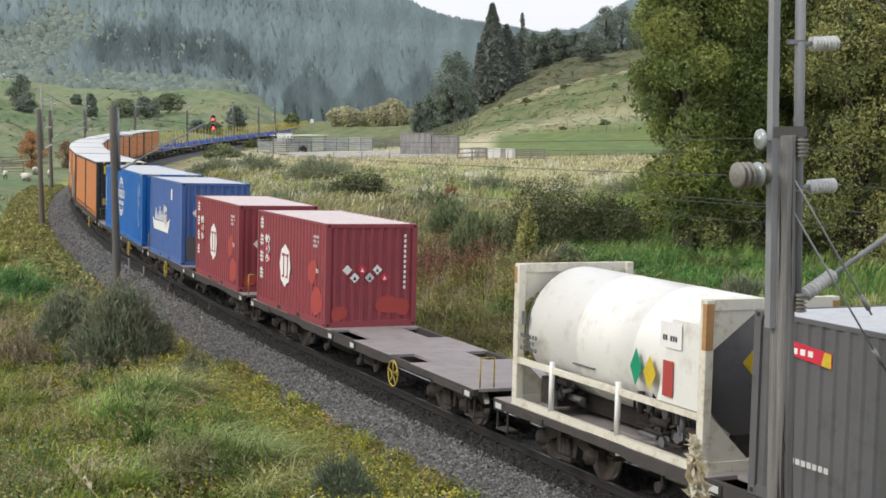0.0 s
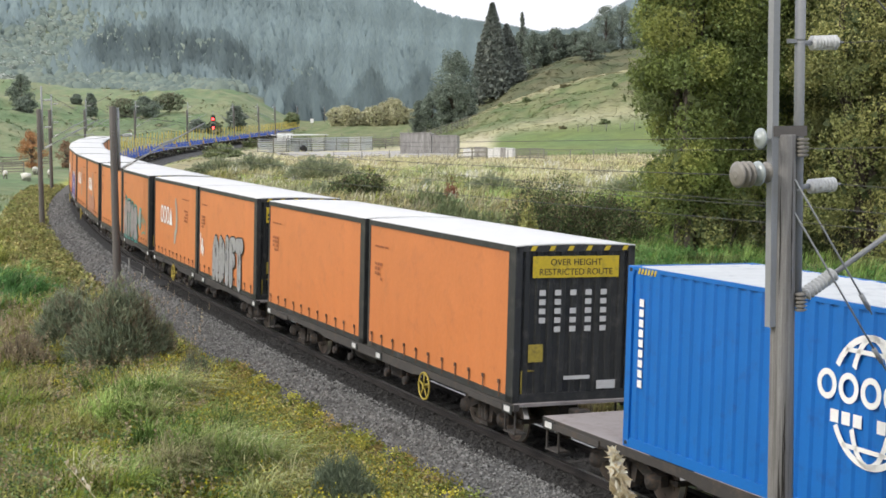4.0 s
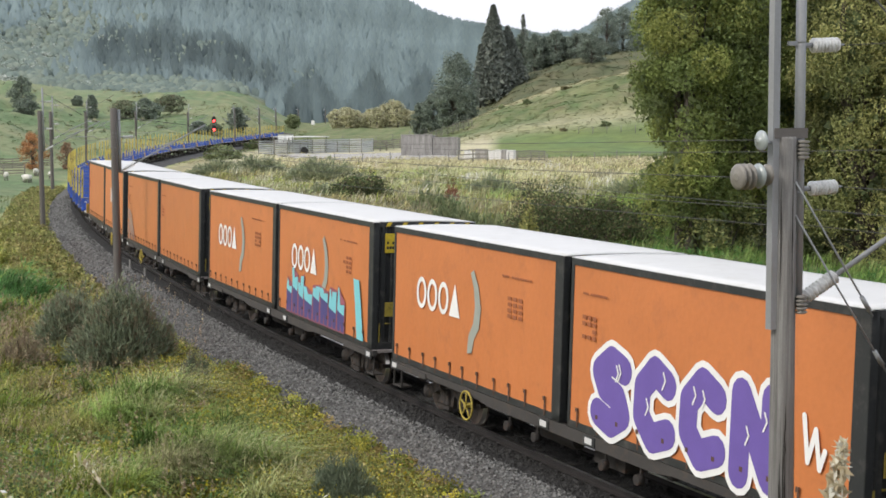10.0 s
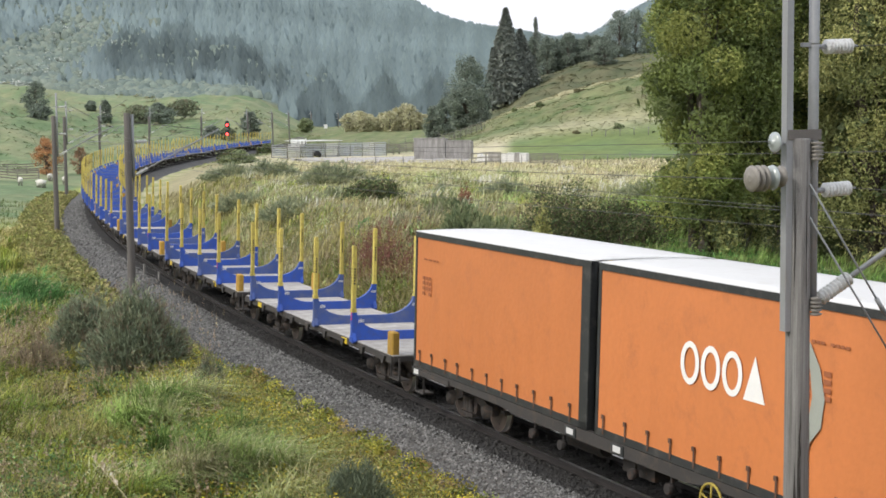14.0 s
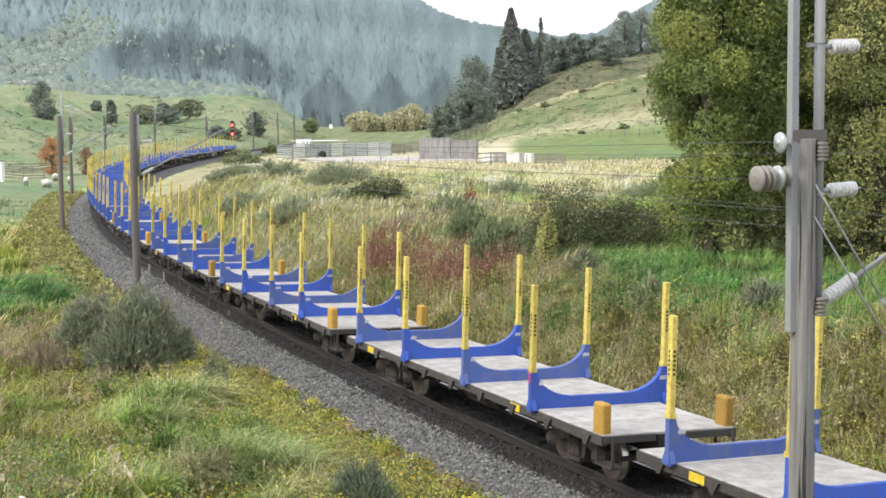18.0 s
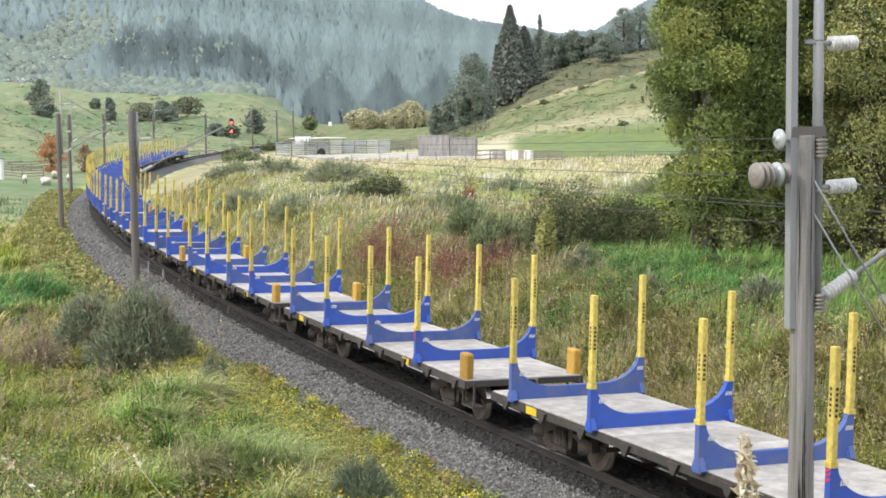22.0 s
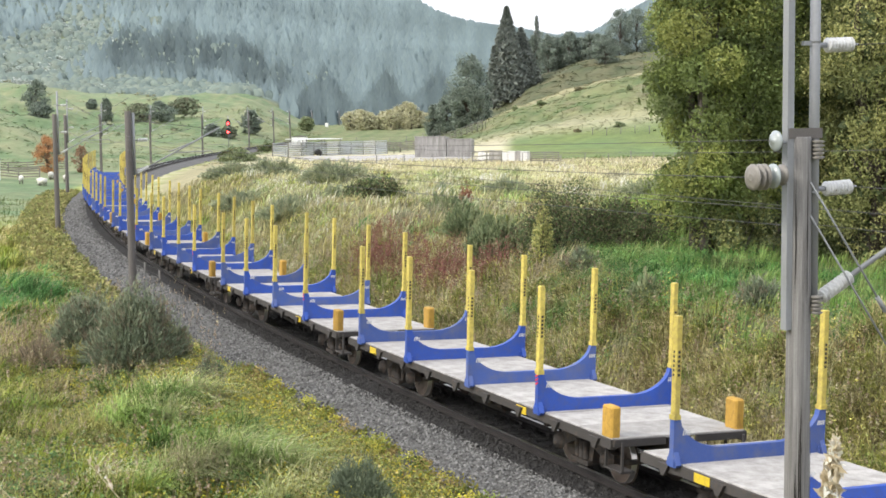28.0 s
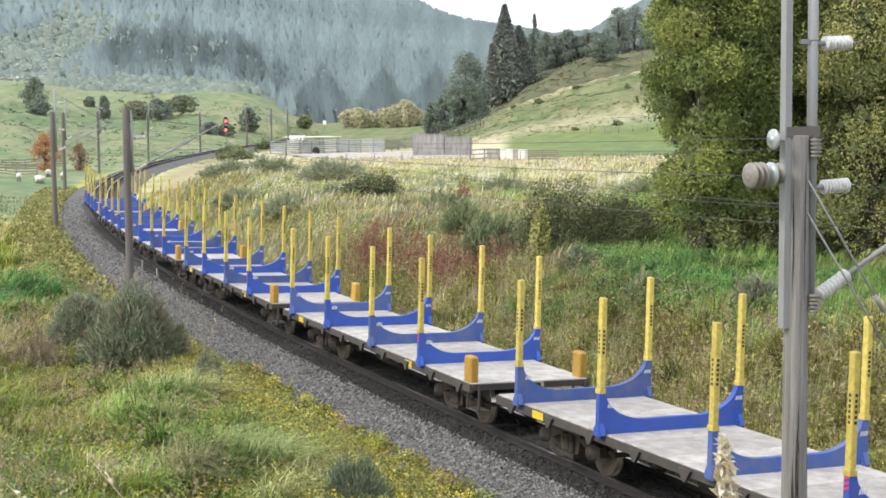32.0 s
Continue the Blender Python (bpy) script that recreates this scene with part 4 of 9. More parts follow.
    mk = (-h + 0.45, -h + 1.25, -h + 0.45, -h + 0.95) if not logo else (1.4, 2.7, 1.75, 2.4)
    tagged(sign(c, "marking_line", M_bars, bars(mk[0], mk[1], 2.32, 2.385, 1, 13, rng, 0.8), -1, o, "line of faint dark lettering bars"), kind="stuff")
    tagged(sign(c, "marking_block", M_bars, bars(mk[2], mk[3], 1.58, 2.02, 4, 3, rng), -1, o, "block of faint dark lettering bars"), kind="stuff")
    if logo:
        zc, x0 = 1.62, -2.5 + (1.25 if k == 15 else 0.0)
        shapes = []
        for cx in (x0 + 0.27, x0 + 0.82, x0 + 1.37):
            shapes += [arcband(cx, zc, 0.25, 0.33, 0.095, 0, math.pi), arcband(cx, zc, 0.25, 0.33, 0.095, math.pi, math.tau)]
        shapes.append([(x0 + 1.66, zc - 0.32), (x0 + 2.17, zc - 0.32), (x0 + 1.92, zc + 0.33)])
        sign(c, "logo_shape", M_white, shapes, -1, o, "row of plain white rounded shapes")
        sw = [(0.05, 0.66), (0.26, 0.7), (0.35, 0.98), (0.56, 1.2), (0.62, 1.6), (0.5, 2.0), (0.27, 2.32), (0.14, 2.25), (0.3, 1.94), (0.36, 1.6), (0.3, 1.28), (0.1, 1.02)]
        sw = [(p + (1.6 if k == 15 else 0.0), q) for p, q in sw]
        sign(c, "swoosh", M_teal, sw, -1, o + 0.001, "grey-green curved stripe")
    if spray:
        graffiti(c, spray, o, rng)
    return c


# strokes of painted signs in a unit box
STROKES = {
    "A": [[(0.1, 0.0), (0.16, 0.72), (0.5, 0.97), (0.84, 0.72), (0.9, 0.0)], [(0.18, 0.4), (0.82, 0.4)]],
    "D": [[(0.2, 0.02), (0.2, 0.96)], [(0.2, 0.93), (0.68, 0.84), (0.85, 0.5), (0.68, 0.14), (0.2, 0.05)]],
    "I": [[(0.5, 0.0), (0.5, 0.7)], [(0.5, 0.93), (0.5, 0.99)]],
    "F": [[(0.22, 0.0), (0.22, 0.94), (0.88, 0.97)], [(0.22, 0.52), (0.74, 0.55)]],
    "T": [[(0.05, 0.93), (0.95, 0.96)], [(0.5, 0.93), (0.52, 0.0)]],
    "S": [[(0.88, 0.86), (0.5, 0.97), (0.14, 0.76), (0.3, 0.54), (0.72, 0.44), (0.86, 0.2), (0.5, 0.03), (0.1, 0.14)]],
    "C": [[(0.86, 0.82), (0.5, 0.97), (0.16, 0.7), (0.14, 0.3), (0.46, 0.03), (0.88, 0.16)]],
    "G": [[(0.86, 0.82), (0.5, 0.97), (0.16, 0.7), (0.14, 0.3), (0.46, 0.03), (0.84, 0.16), (0.84, 0.44), (0.55, 0.44)]],
    "O": [[(0.5, 0.97), (0.16, 0.74), (0.14, 0.26), (0.5, 0.03), (0.86, 0.26), (0.84, 0.74), (0.5, 0.97)]],
    "R": [[(0.2, 0.0), (0.2, 0.95), (0.7, 0.9), (0.8, 0.66), (0.24, 0.48), (0.86, 0.02)]],
    "N": [[(0.14, 0.0), (0.16, 0.95), (0.84, 0.05), (0.86, 0.97)]],
}


def swathe(bm, pts, r, y0, y1, mi):
    """A round-ended painted stroke along pts, as overlapping capsules, each a hair further out."""
    for i, (p, q) in enumerate(zip(pts, pts[1:])):
        a = math.atan2(q[1] - p[1], q[0] - p[0])
        n = 6
        out = [(q[0] + r * math.cos(a - math.pi / 2 + math.pi * k / n), q[1] + r * math.sin(a - math.pi / 2 + math.pi * k / n)) for k in range(n + 1)]
        out += [(p[0] + r * math.cos(a + math.pi / 2 + math.pi * k / n), p[1] + r * math.sin(a + math.pi / 2 + math.pi * k / n)) for k in range(n + 1)]
        e = 0.0003 * i
        plate(bm, out, y0 - e, y1 - e, mi)


def graffiti(c, spray, o, rng):
    """Spray-painted work on a curtain: fat outlined signs, angular blocks or faded blobs."""
    words = {
        "silver": ("ADIFT", -1.65, 2.3, 0.14, 1.4, 0.225, ((M_black, 0.04), (M_silver, 0.0)), 0.2),
        "green": ("ATOR", -3.1, 0.85, 0.22, 1.65, 0.23, ((M_green, 0.11), (M_black, 0.05), (M_smokegrey, 0.0)), -0.3),
        "purple": ("SCCN", -3.0, 2.2, 0.16, 1.5, 0.235, ((M_white, 0.1), (M_purple, 0.0)), 0.1),
    }
    if spray in words:
        txt, x0, x1, z0, z1, r, layers, rise = words[spray]
        wd = [0.55 if ch == "I" else 1.0 for ch in txt]
        x = x0
        for j, ch in enumerate(txt):
            w = (x1 - x0) * wd[j] / sum(wd)
            up = rise * j / len(txt)
            bm = B()
            for li, (_, grow) in enumerate(layers):
                for si, line in enumerate(STROKES[ch]):
                    pts = [(x + r * 0.6 + (w - r * 1.2) * (p ), z0 + r * 0.5 + (z1 + up - z0 - r) * q) for p, q in line]
                    y = -(o + 0.003 + 0.006 * li + 0.0018 * si + 0.0004 * j)
                    swathe(bm, pts, r + grow, y, y - 0.002, li)
            if spray != "green":
                for q in range(2):
                    xx, zz = x + w * rng.uniform(0.3, 0.7), rng.uniform(0.6, 1.2)
                    swathe(bm, [(xx, zz), (xx + 0.08, zz + 0.14), (xx + 0.02, zz + 0.26)], 0.016, -(o + 0.024), -(o + 0.026), 0)
            part("graffiti_shape", bm, [m for m, _ in layers], c, "fat spray-painted sign with an outline")
            x += w
    if spray == "green":
        bm = B()
        plate(bm, [(0.95, 0.95), (1.45, 1.55), (1.85, 1.5), (1.8, 0.75), (1.55, 0.6)], -(o + 0.003), -(o + 0.005), 0)
        plate(bm, [(1.08, 0.97), (1.48, 1.43), (1.75, 1.4), (1.71, 0.82), (1.55, 0.72)], -(o + 0.009), -(o + 0.011), 1)
        part("graffiti_shape", bm, [M_green, M_silver], c, "small silver arrow head with green edge")
        bm = B()
        swathe(bm, [(2.0, 0.5), (2.5, 0.62), (3.0, 0.58), (3.1, 0.95), (2.8, 1.1)], 0.025, -(o + 0.003), -(o + 0.005), 0)
        swathe(bm, [(2.0, 1.0), (2.15, 1.3), (2.3, 0.95), (2.5, 1.2), (2.62, 0.9), (2.9, 1.15)], 0.03, -(o + 0.007), -(o + 0.009), 0)
        part("graffiti_shape", bm, [M_green], c, "thin green scribble")
    if spray == "cyan":
        x = -2.9
        for j in range(8):
            w = rng.uniform(0.45, 0.75)
            t0, t1 = rng.uniform(0.85, 1.4), rng.uniform(0.75, 1.2)
            mid = 0.6 + 0.12 * math.sin(j * 1.7)
            k = rng.uniform(-0.14, 0.14)
            bm = B()
            plate(bm, [(x - 0.02, 0.1), (x + w + 0.02, 0.1), (x + w + 0.05, t1 + 0.05), (x - 0.04 + k, t0 + 0.06)], -(o + 0.003 + 0.0003 * j), -(o + 0.0045 + 0.0003 * j), 0)
            plate(bm, [(x + 0.05, 0.13), (x + w * 0.45, 0.13), (x + w * 0.5, 0.4), (x + w * 0.6, 0.13), (x + w - 0.03, 0.13), (x + w - 0.02, mid), (x + 0.03, mid + 0.1)], -(o + 0.008), -(o + 0.0095), 1)
            plate(bm, [(x + 0.03, mid + 0.1), (x + w - 0.02, mid), (x + w + 0.02, t1), (x + w * 0.5, t1 - 0.02), (x + w * 0.45, mid + 0.3), (x + w * 0.3, t0), (x + k, t0)], -(o + 0.011), -(o + 0.0125), 2)
            part("graffiti_shape", bm, [M_mauvepaint, M_inkblue, M_cyan], c, "angular cyan and dark blue sprayed block")
            x += w + 0.05
        bm = B()
        plate(bm, [(2.55, 1.5), (2.95, 1.5), (3.1, 0.95), (3.3, 0.12), (2.85, 0.12), (2.7, 0.9)], -(o + 0.013), -(o + 0.0145), 0)
        part("graffiti_shape", bm, [M_cyan], c, "tall cyan sprayed block")
    if spray in ("mauve", "faint"):
        cols, n, x0, x1, zc, zh = {"mauve": ((M_mauve, M_fadedorange), 5, -2.5, 1.2, 0.62, 0.95), "faint": ((M_bluegrey, M_bluegrey), 0, -3.5, -1.6, 0.85, 0.9)}[spray]
        for i in range(n):
            cx = x0 + (x1 - x0) * (i + 0.5) / n
            wd, ht, dz = (x1 - x0) / n * 1.15, zh * rng.uniform(0.8, 1.08), rng.uniform(-0.06, 0.06)
            st = rng.getstate()
            bm = B()
            strokes(bm, cx, zc + dz, wd, ht, rng, 0, 0.02, -1, o + 0.002 + 0.0006 * i)
            rng.setstate(st)
            strokes(bm, cx, zc + dz, wd * 0.94, ht * 0.98, rng, 1, -0.015, -1, o + 0.008 + 0.0006 * i)
            part("graffiti_shape", bm, list(cols), c, "faded spray-painted bubble")
    if spray == "faint":
        for i, (p, q) in enumerate((((-3.4, 1.3), (-2.5, 1.05)), ((-3.4, 1.1), (-2.1, 0.45)), ((-3.3, 0.75), (-2.4, 0.3)), ((-2.7, 1.15), (-1.9, 0.25)), ((-3.45, 0.5), (-3.0, 0.2)))):
            bm = B()
            swathe(bm, [p, ((p[0] + q[0]) / 2, (p[1] + q[1]) / 2 + 0.08), q], 0.11, -(o + 0.003 + 0.001 * i), -(o + 0.005 + 0.001 * i), 0)
            part("graffiti_stroke", bm, [M_bluegrey], c, "faded bluish sprayed stroke")
    if spray in ("silver", "purple"):
        bm = B()
        x = -3.3 if spray == "silver" else 2.75
        swathe(bm, [(x - 0.15, 1.35), (x - 0.05, 0.75), (x + 0.1, 1.2), (x + 0.2, 0.7), (x + 0.3, 0.95)], 0.045, -(o + 0.004), -(o + 0.006), 0)
        part("graffiti_shape", bm, [M_white], c, "small white graffiti tag")


def lettering(parent, txt, size, m, material):
    """Words in the built-in font, as a thin mesh under parent."""
    cu = bpy.data.curves.new("lettering", "FONT")
    cu.body, cu.size, cu.align_x, cu.extrude = txt, size, "CENTER", 0.002
    tmp = bpy.data.objects.new("lettering", cu)
    me = bpy.data.meshes.new_from_object(tmp)
    bpy.data.objects.remove(tmp)
    me.materials.clear()
    me.materials.append(material)
    ob = new("lettering", me)
    ob.parent = parent
    ob.matrix_basis = m
    return ob


# ---- tank container ----
def tank_container():
    c = empty("tank_container", "white gas tank in a rust-stained cream container frame", "tank container", "shipping containers on the train")
    h, w, H = 3.03, 1.22, 2.59
    bm = B()
    r, zc = 1.12, 1.43
    prof = [(-2.8, 0.05), (-2.78, 0.6), (-2.74, 0.95), (-2.62, r), (-0.9, r), (-0.895, r + 0.006), (-0.86, r + 0.006), (-0.855, r), (0.9, r), (0.905, r + 0.006), (0.94, r + 0.006), (0.945, r), (2.62, r), (2.74, 0.95), (2.78, 0.6), (2.8, 0.05)]
    lathe(bm, prof, 40, "x", at=(0, 0, zc))
    part("tank_shell", bm, M_tank, c, "white insulated tank barrel with welded seams")
    for sx in (-1, 1):
        for sy in (-1, 1):
            bm = B()
            box(bm, sx * h, sx * (h - 0.17), sy * w, sy * (w - 0.15), 0, H, ch=0.012)
            part("corner_post", bm, M_cream, c, "cream corner post streaked with rust")
            bm = B()
            box(bm, sx * (h + 0.002), sx * (h - 0.1), sy * (w + 0.003), sy * (w - 0.13), H - (0.75 if sx > 0 and sy < 0 else 0.35), H - 0.06)
            part("rust_streak", bm, M_rust, c, "rust streak on the post")
            bm = B()
            plate(bm, [(sy * (w - 0.15), 0.15), (sy * 0.35, 0.15), (sy * (w - 0.15), 0.85)], sx * (h - 0.02), sx * (h - 0.07), axis="x")
            plate(bm, [(sy * (w - 0.15), H - 0.15), (sy * 0.25, H - 0.15), (sy * (w - 0.15), H - 0.75)], sx * (h - 0.02), sx * (h - 0.07), axis="x")
            part("gusset", bm, M_cream, c)
        bm = B()
        box(bm, sx * h, sx * (h - 0.12), -w + 0.15, w - 0.15, 0, 0.16)
        part("end_beam", bm, M_cream, c)
        bm = B()
        box(bm, sx * h, sx * (h - 0.12), -w + 0.15, w - 0.15, H - 0.16, H)
        part("end_beam", bm, M_cream, c)
        bm = B()
        lathe(bm, [(sx * 2.75, 1.06), (sx * 2.82, 1.05), (sx * 2.83, 0.2)], 30, "x", at=(0, 0, zc))
        part("end_shield", bm, M_greybox, c, "dark end of the tank")
    for sy in (-1, 1):
        bm = B()
        box(bm, -h + 0.17, h - 0.17, sy * w, sy * (w - 0.1), 0.0, 0.12)
        part("bottom_rail", bm, M_cream, c)
        bm = B()
        box(bm, -h + 0.17, h - 0.17, sy * (w - 0.01), sy * (w - 0.09), 0.78, 0.88)
        part("middle_rail", bm, M_cream, c)
        for x in (-1.6, 0.6):
            bm = B()
            tube(bm, (x, sy * (w - 0.04), 0.1), (x, sy * (w - 0.04), 0.98), 0.05, n=10)
            part("strut", bm, M_white, c, "white tube strut")
        bm = B()
        plate(bm, [(1.75, 0.9), (2.86, 0.9), (2.86, 2.2), (2.1, 2.2)], sy * (w - 0.03), sy * (w - 0.06))
        part("cabinet_plate", bm, M_tank, c)
    # pipework below the barrel
    rng = random.Random(5)
    bm = B()
    for i in range(80):
        x, y, z = rng.uniform(-2.2, -1.6) if i % 5 == 0 else rng.uniform(0.5, 2.4), rng.uniform(-1.05, -0.5), rng.uniform(0.2, 0.65)
        d = rng.choice(((0.5, 0, 0), (0, 0.35, 0), (0, 0, 0.35), (0.25, 0.1, 0.1)))
        tube(bm, (x, y, z), (x + d[0], y + d[1], z + d[2]), rng.choice((0.025, 0.04, 0.06)), n=8, mi=rng.choice((0, 0, 1)))
        if i % 4 == 0:
            lathe(bm, [(-0.05, 0.09), (0.05, 0.09)], 10, "y", at=(x, y, z), mi=1)
    box(bm, 0.7, 2.6, -0.3, 0.3, 0.12, 0.7)
    box(bm, -2.3, -1.7, -1.0, -0.3, 0.15, 0.62)
    tagged(part("pipework", bm, [M_under, M_greybox], c), "dark valves and pipes below the barrel", kind="stuff")
    bm = B()
    box(bm, -h + 0.2, h - 0.2, -0.45, 0.45, 0.1, 0.5)
    part("belly_pan", bm, M_under, c)
    o = w - 0.008
    sign(c, "gas_placard", M_placgreen, diamond(1.15, 1.32, 0.17, 0.3), -1, o, "green gas placard")
    sign(c, "oxidiser_placard", M_yellow, diamond(1.55, 1.28, 0.18, 0.28), -1, o, "yellow oxidiser placard")
    sign(c, "data_plate", M_brightpatch, rect(1.92, 2.2, 1.0, 1.55), -1, o, "orange-red data plate")
    sign(c, "white_panel", M_white, rect(1.82, 2.4, 1.75, 2.15), -1, o, "white panel with a number in bars")
    sign(c, "panel_marking", M_black, bars(1.9, 2.3, 1.86, 2.0, 1, 6, rng), -1, o + 0.004)
    bm = B()
    for sy in (-1,):
        plate(bm, rect(-1.05, -0.35, 1.03, 1.05), sy * 1.0, sy * 1.1)
    part("seam_strip", bm, M_greybox, c)
    sign(c, "frame_marking", M_greybox, bars(-2.75, -2.1, 1.05, 1.4, 3, 6, rng) + [rect(-2.72, -2.55, 1.5, 1.75)], -1, o, "small grey lettering bars")
    sign_end(c, "end_placard", M_yellow, diamond(-0.05, 1.6, 0.36), 2.84, "yellow oxidiser placard on the dark end")
    sign_end(c, "placard_ring", M_black, [arcband(-0.05, 1.67, 0.11, 0.11, 0.03, 0, math.pi), arcband(-0.05, 1.67, 0.11, 0.11, 0.03, math.pi, math.tau), rect(-0.2, 0.1, 1.45, 1.48), rect(-0.16, 0.06, 1.4, 1.42)], 2.845)
    return c


def placards(parent, cx, cz, side=None, x=None, r=0.13):
    """Six small hazard diamonds, on the side or on the end."""
    cols = (M_white, M_white, M_placred, M_offwhite, M_white, M_placred)
    for i, m in enumerate(cols):
        a, b = (cx - 0.5 + i * 0.2, cz + (0.09 if i % 2 == 0 else -0.11)) if x is not None else (cx + (i % 2) * 0.2 - 0.1 + 0.03 * (i // 2), cz + 0.3 - (i // 2) * 0.27)
        inner = [(a - r * 0.35, b - r * 0.4), (a + r * 0.35, b - r * 0.4), (a, b + r * 0.35)]
        if x is not None:
            p = sign_end(parent, "hazard_diamond", m, diamond(a, b, r), x, "small hazard placard")
            sign_end(p, "diamond_mark", M_black if i in (1, 3, 4) else M_white, inner, x + 0.005)
        else:
            p = sign(parent, "hazard_diamond", m, diamond(a, b, r), side, 1.222, "small hazard placard")
            sign(p, "diamond_mark", M_black if i in (1, 3, 4) else M_white, inner, side, 1.227)


def red_box():
    c = shipping_box("shipping_container", "maroon corrugated steel freight container with white emblem", 6.058, 2.591, M_red, M_pinkroof)
    rng = random.Random(9)
    o = 1.222
    blk = []
    for i in range(4):
        z = 2.13 - i * 0.47
        blk += [rect(-2.72, -2.42, z + 0.1 * q, z + 0.1 * q + 0.055) for q in range(3)] + [rect(-2.6, -2.54, z - 0.04, z + 0.3)]
    sign(c, "side_marking", M_white, blk, -1, o, "column of plain white marks")
    em = sign(c, "emblem", M_white, oval(-0.35, 1.25, 0.46, 0.55, 32, 0.05, 8), -1, o, "white scalloped round emblem")
    sign(em, "emblem_shape", M_red, [rect(-0.64, -0.36, 1.5, 1.57), rect(-0.5, -0.42, 0.98, 1.5), rect(-0.3, -0.02, 1.5, 1.57), rect(-0.16, -0.08, 0.98, 1.5), rect(-0.62, -0.42, 0.92, 0.98), rect(-0.28, -0.08, 0.92, 0.98)], -1, o + 0.005)
    placards(c, -2.02, 1.55, side=-1, r=0.14)
    sign(c, "number_marking", M_offwhite, bars(2.05, 2.5, 1.95, 2.3, 3, 4, rng) + bars(2.3, 2.5, 1.3, 1.5, 1, 2, rng), -1, o, "small white number bars")
    def sprayed(a0, a1, z0, z1, sd):
        w_ = [k * math.tau / 30 for k in range(30)]
        f = [1 + 0.1 * math.sin(2 * a + sd) + 0.07 * math.sin(3 * a + 2 * sd) + 0.03 * math.sin(7 * a + sd) for a in w_]
        return [((a0 + a1) / 2 + (a1 - a0) / 2 * math.cos(a) * k, (z0 + z1) / 2 + (z1 - z0) / 2 * math.sin(a) * k) for a, k in zip(w_, f)]

    for sd, (a0, a1, z0, z1) in enumerate(((1.65, 2.3, 0.98, 1.62), (1.95, 2.75, 0.2, 0.98))):
        bm = B()
        plate(bm, sprayed(a0, a1, z0, z1, sd), -1.2165, -1.221)
        part("paint_patch", bm, M_brightpatch, c, "brighter red sprayed touch-up paint")
    for sd, (a0, a1, z0, z1) in enumerate(((-1.05, -0.65, 0.15, 0.55), (0.15, 0.75, 0.3, 0.8), (0.55, 1.05, 0.28, 0.72))):
        sign_end(c, "paint_patch", M_brightpatch, sprayed(a0, a1, z0, z1, sd + 7), 3.022 + 0.001 * sd, "brighter red sprayed touch-up paint")
    placards(c, -0.15, 1.35, x=3.03)
    sign_end(c, "end_number", M_white, [rect(0.86, 0.92, 0.95 + i * 0.13, 1.03 + i * 0.13) for i in range(11)], 3.03, "column of small white bars")
    return c


def ship_box():
    c = shipping_box("shipping_container", "faded blue corrugated container with white ship drawing", 6.058, 2.896, M_shipblue, M_lightroof)
    rng = random.Random(12)
    o = 1.222
    hull = [(-2.4, 1.4), (-2.2, 0.95), (0.6, 0.95), (0.95, 1.5), (0.4, 1.32), (-2.0, 1.28)]
    tops = [[(x, 1.33), (x + 0.25, 1.33), (x + 0.18, z), (x + 0.05, z)] for x, z in ((-1.9, 1.75), (-1.5, 1.6), (-1.1, 1.85), (-0.7, 1.7), (-0.3, 1.95), (0.05, 1.6))]
    sign(c, "ship_drawing", M_white, [hull] + tops, -1, o, "plain white ship silhouette")
    placards(c, 0.15, 1.5, side=-1, r=0.13)
    sign(c, "white_label", M_white, [rect(1.1, 1.35, 2.2, 2.6)], -1, o)
    placards(c, -0.2, 1.75, x=3.03, r=0.15)
    sign_end(c, "end_number", M_offwhite, bars(0.55, 0.75, 2.2, 2.5, 3, 2, rng), 3.03)
    bm = B()
    box(bm, 3.02, 3.035, -1.05, 1.05, 0.18, 1.0)
    part("scuffed_band", bm, M_greybox, c, "dark scuffed lower band")
    return c


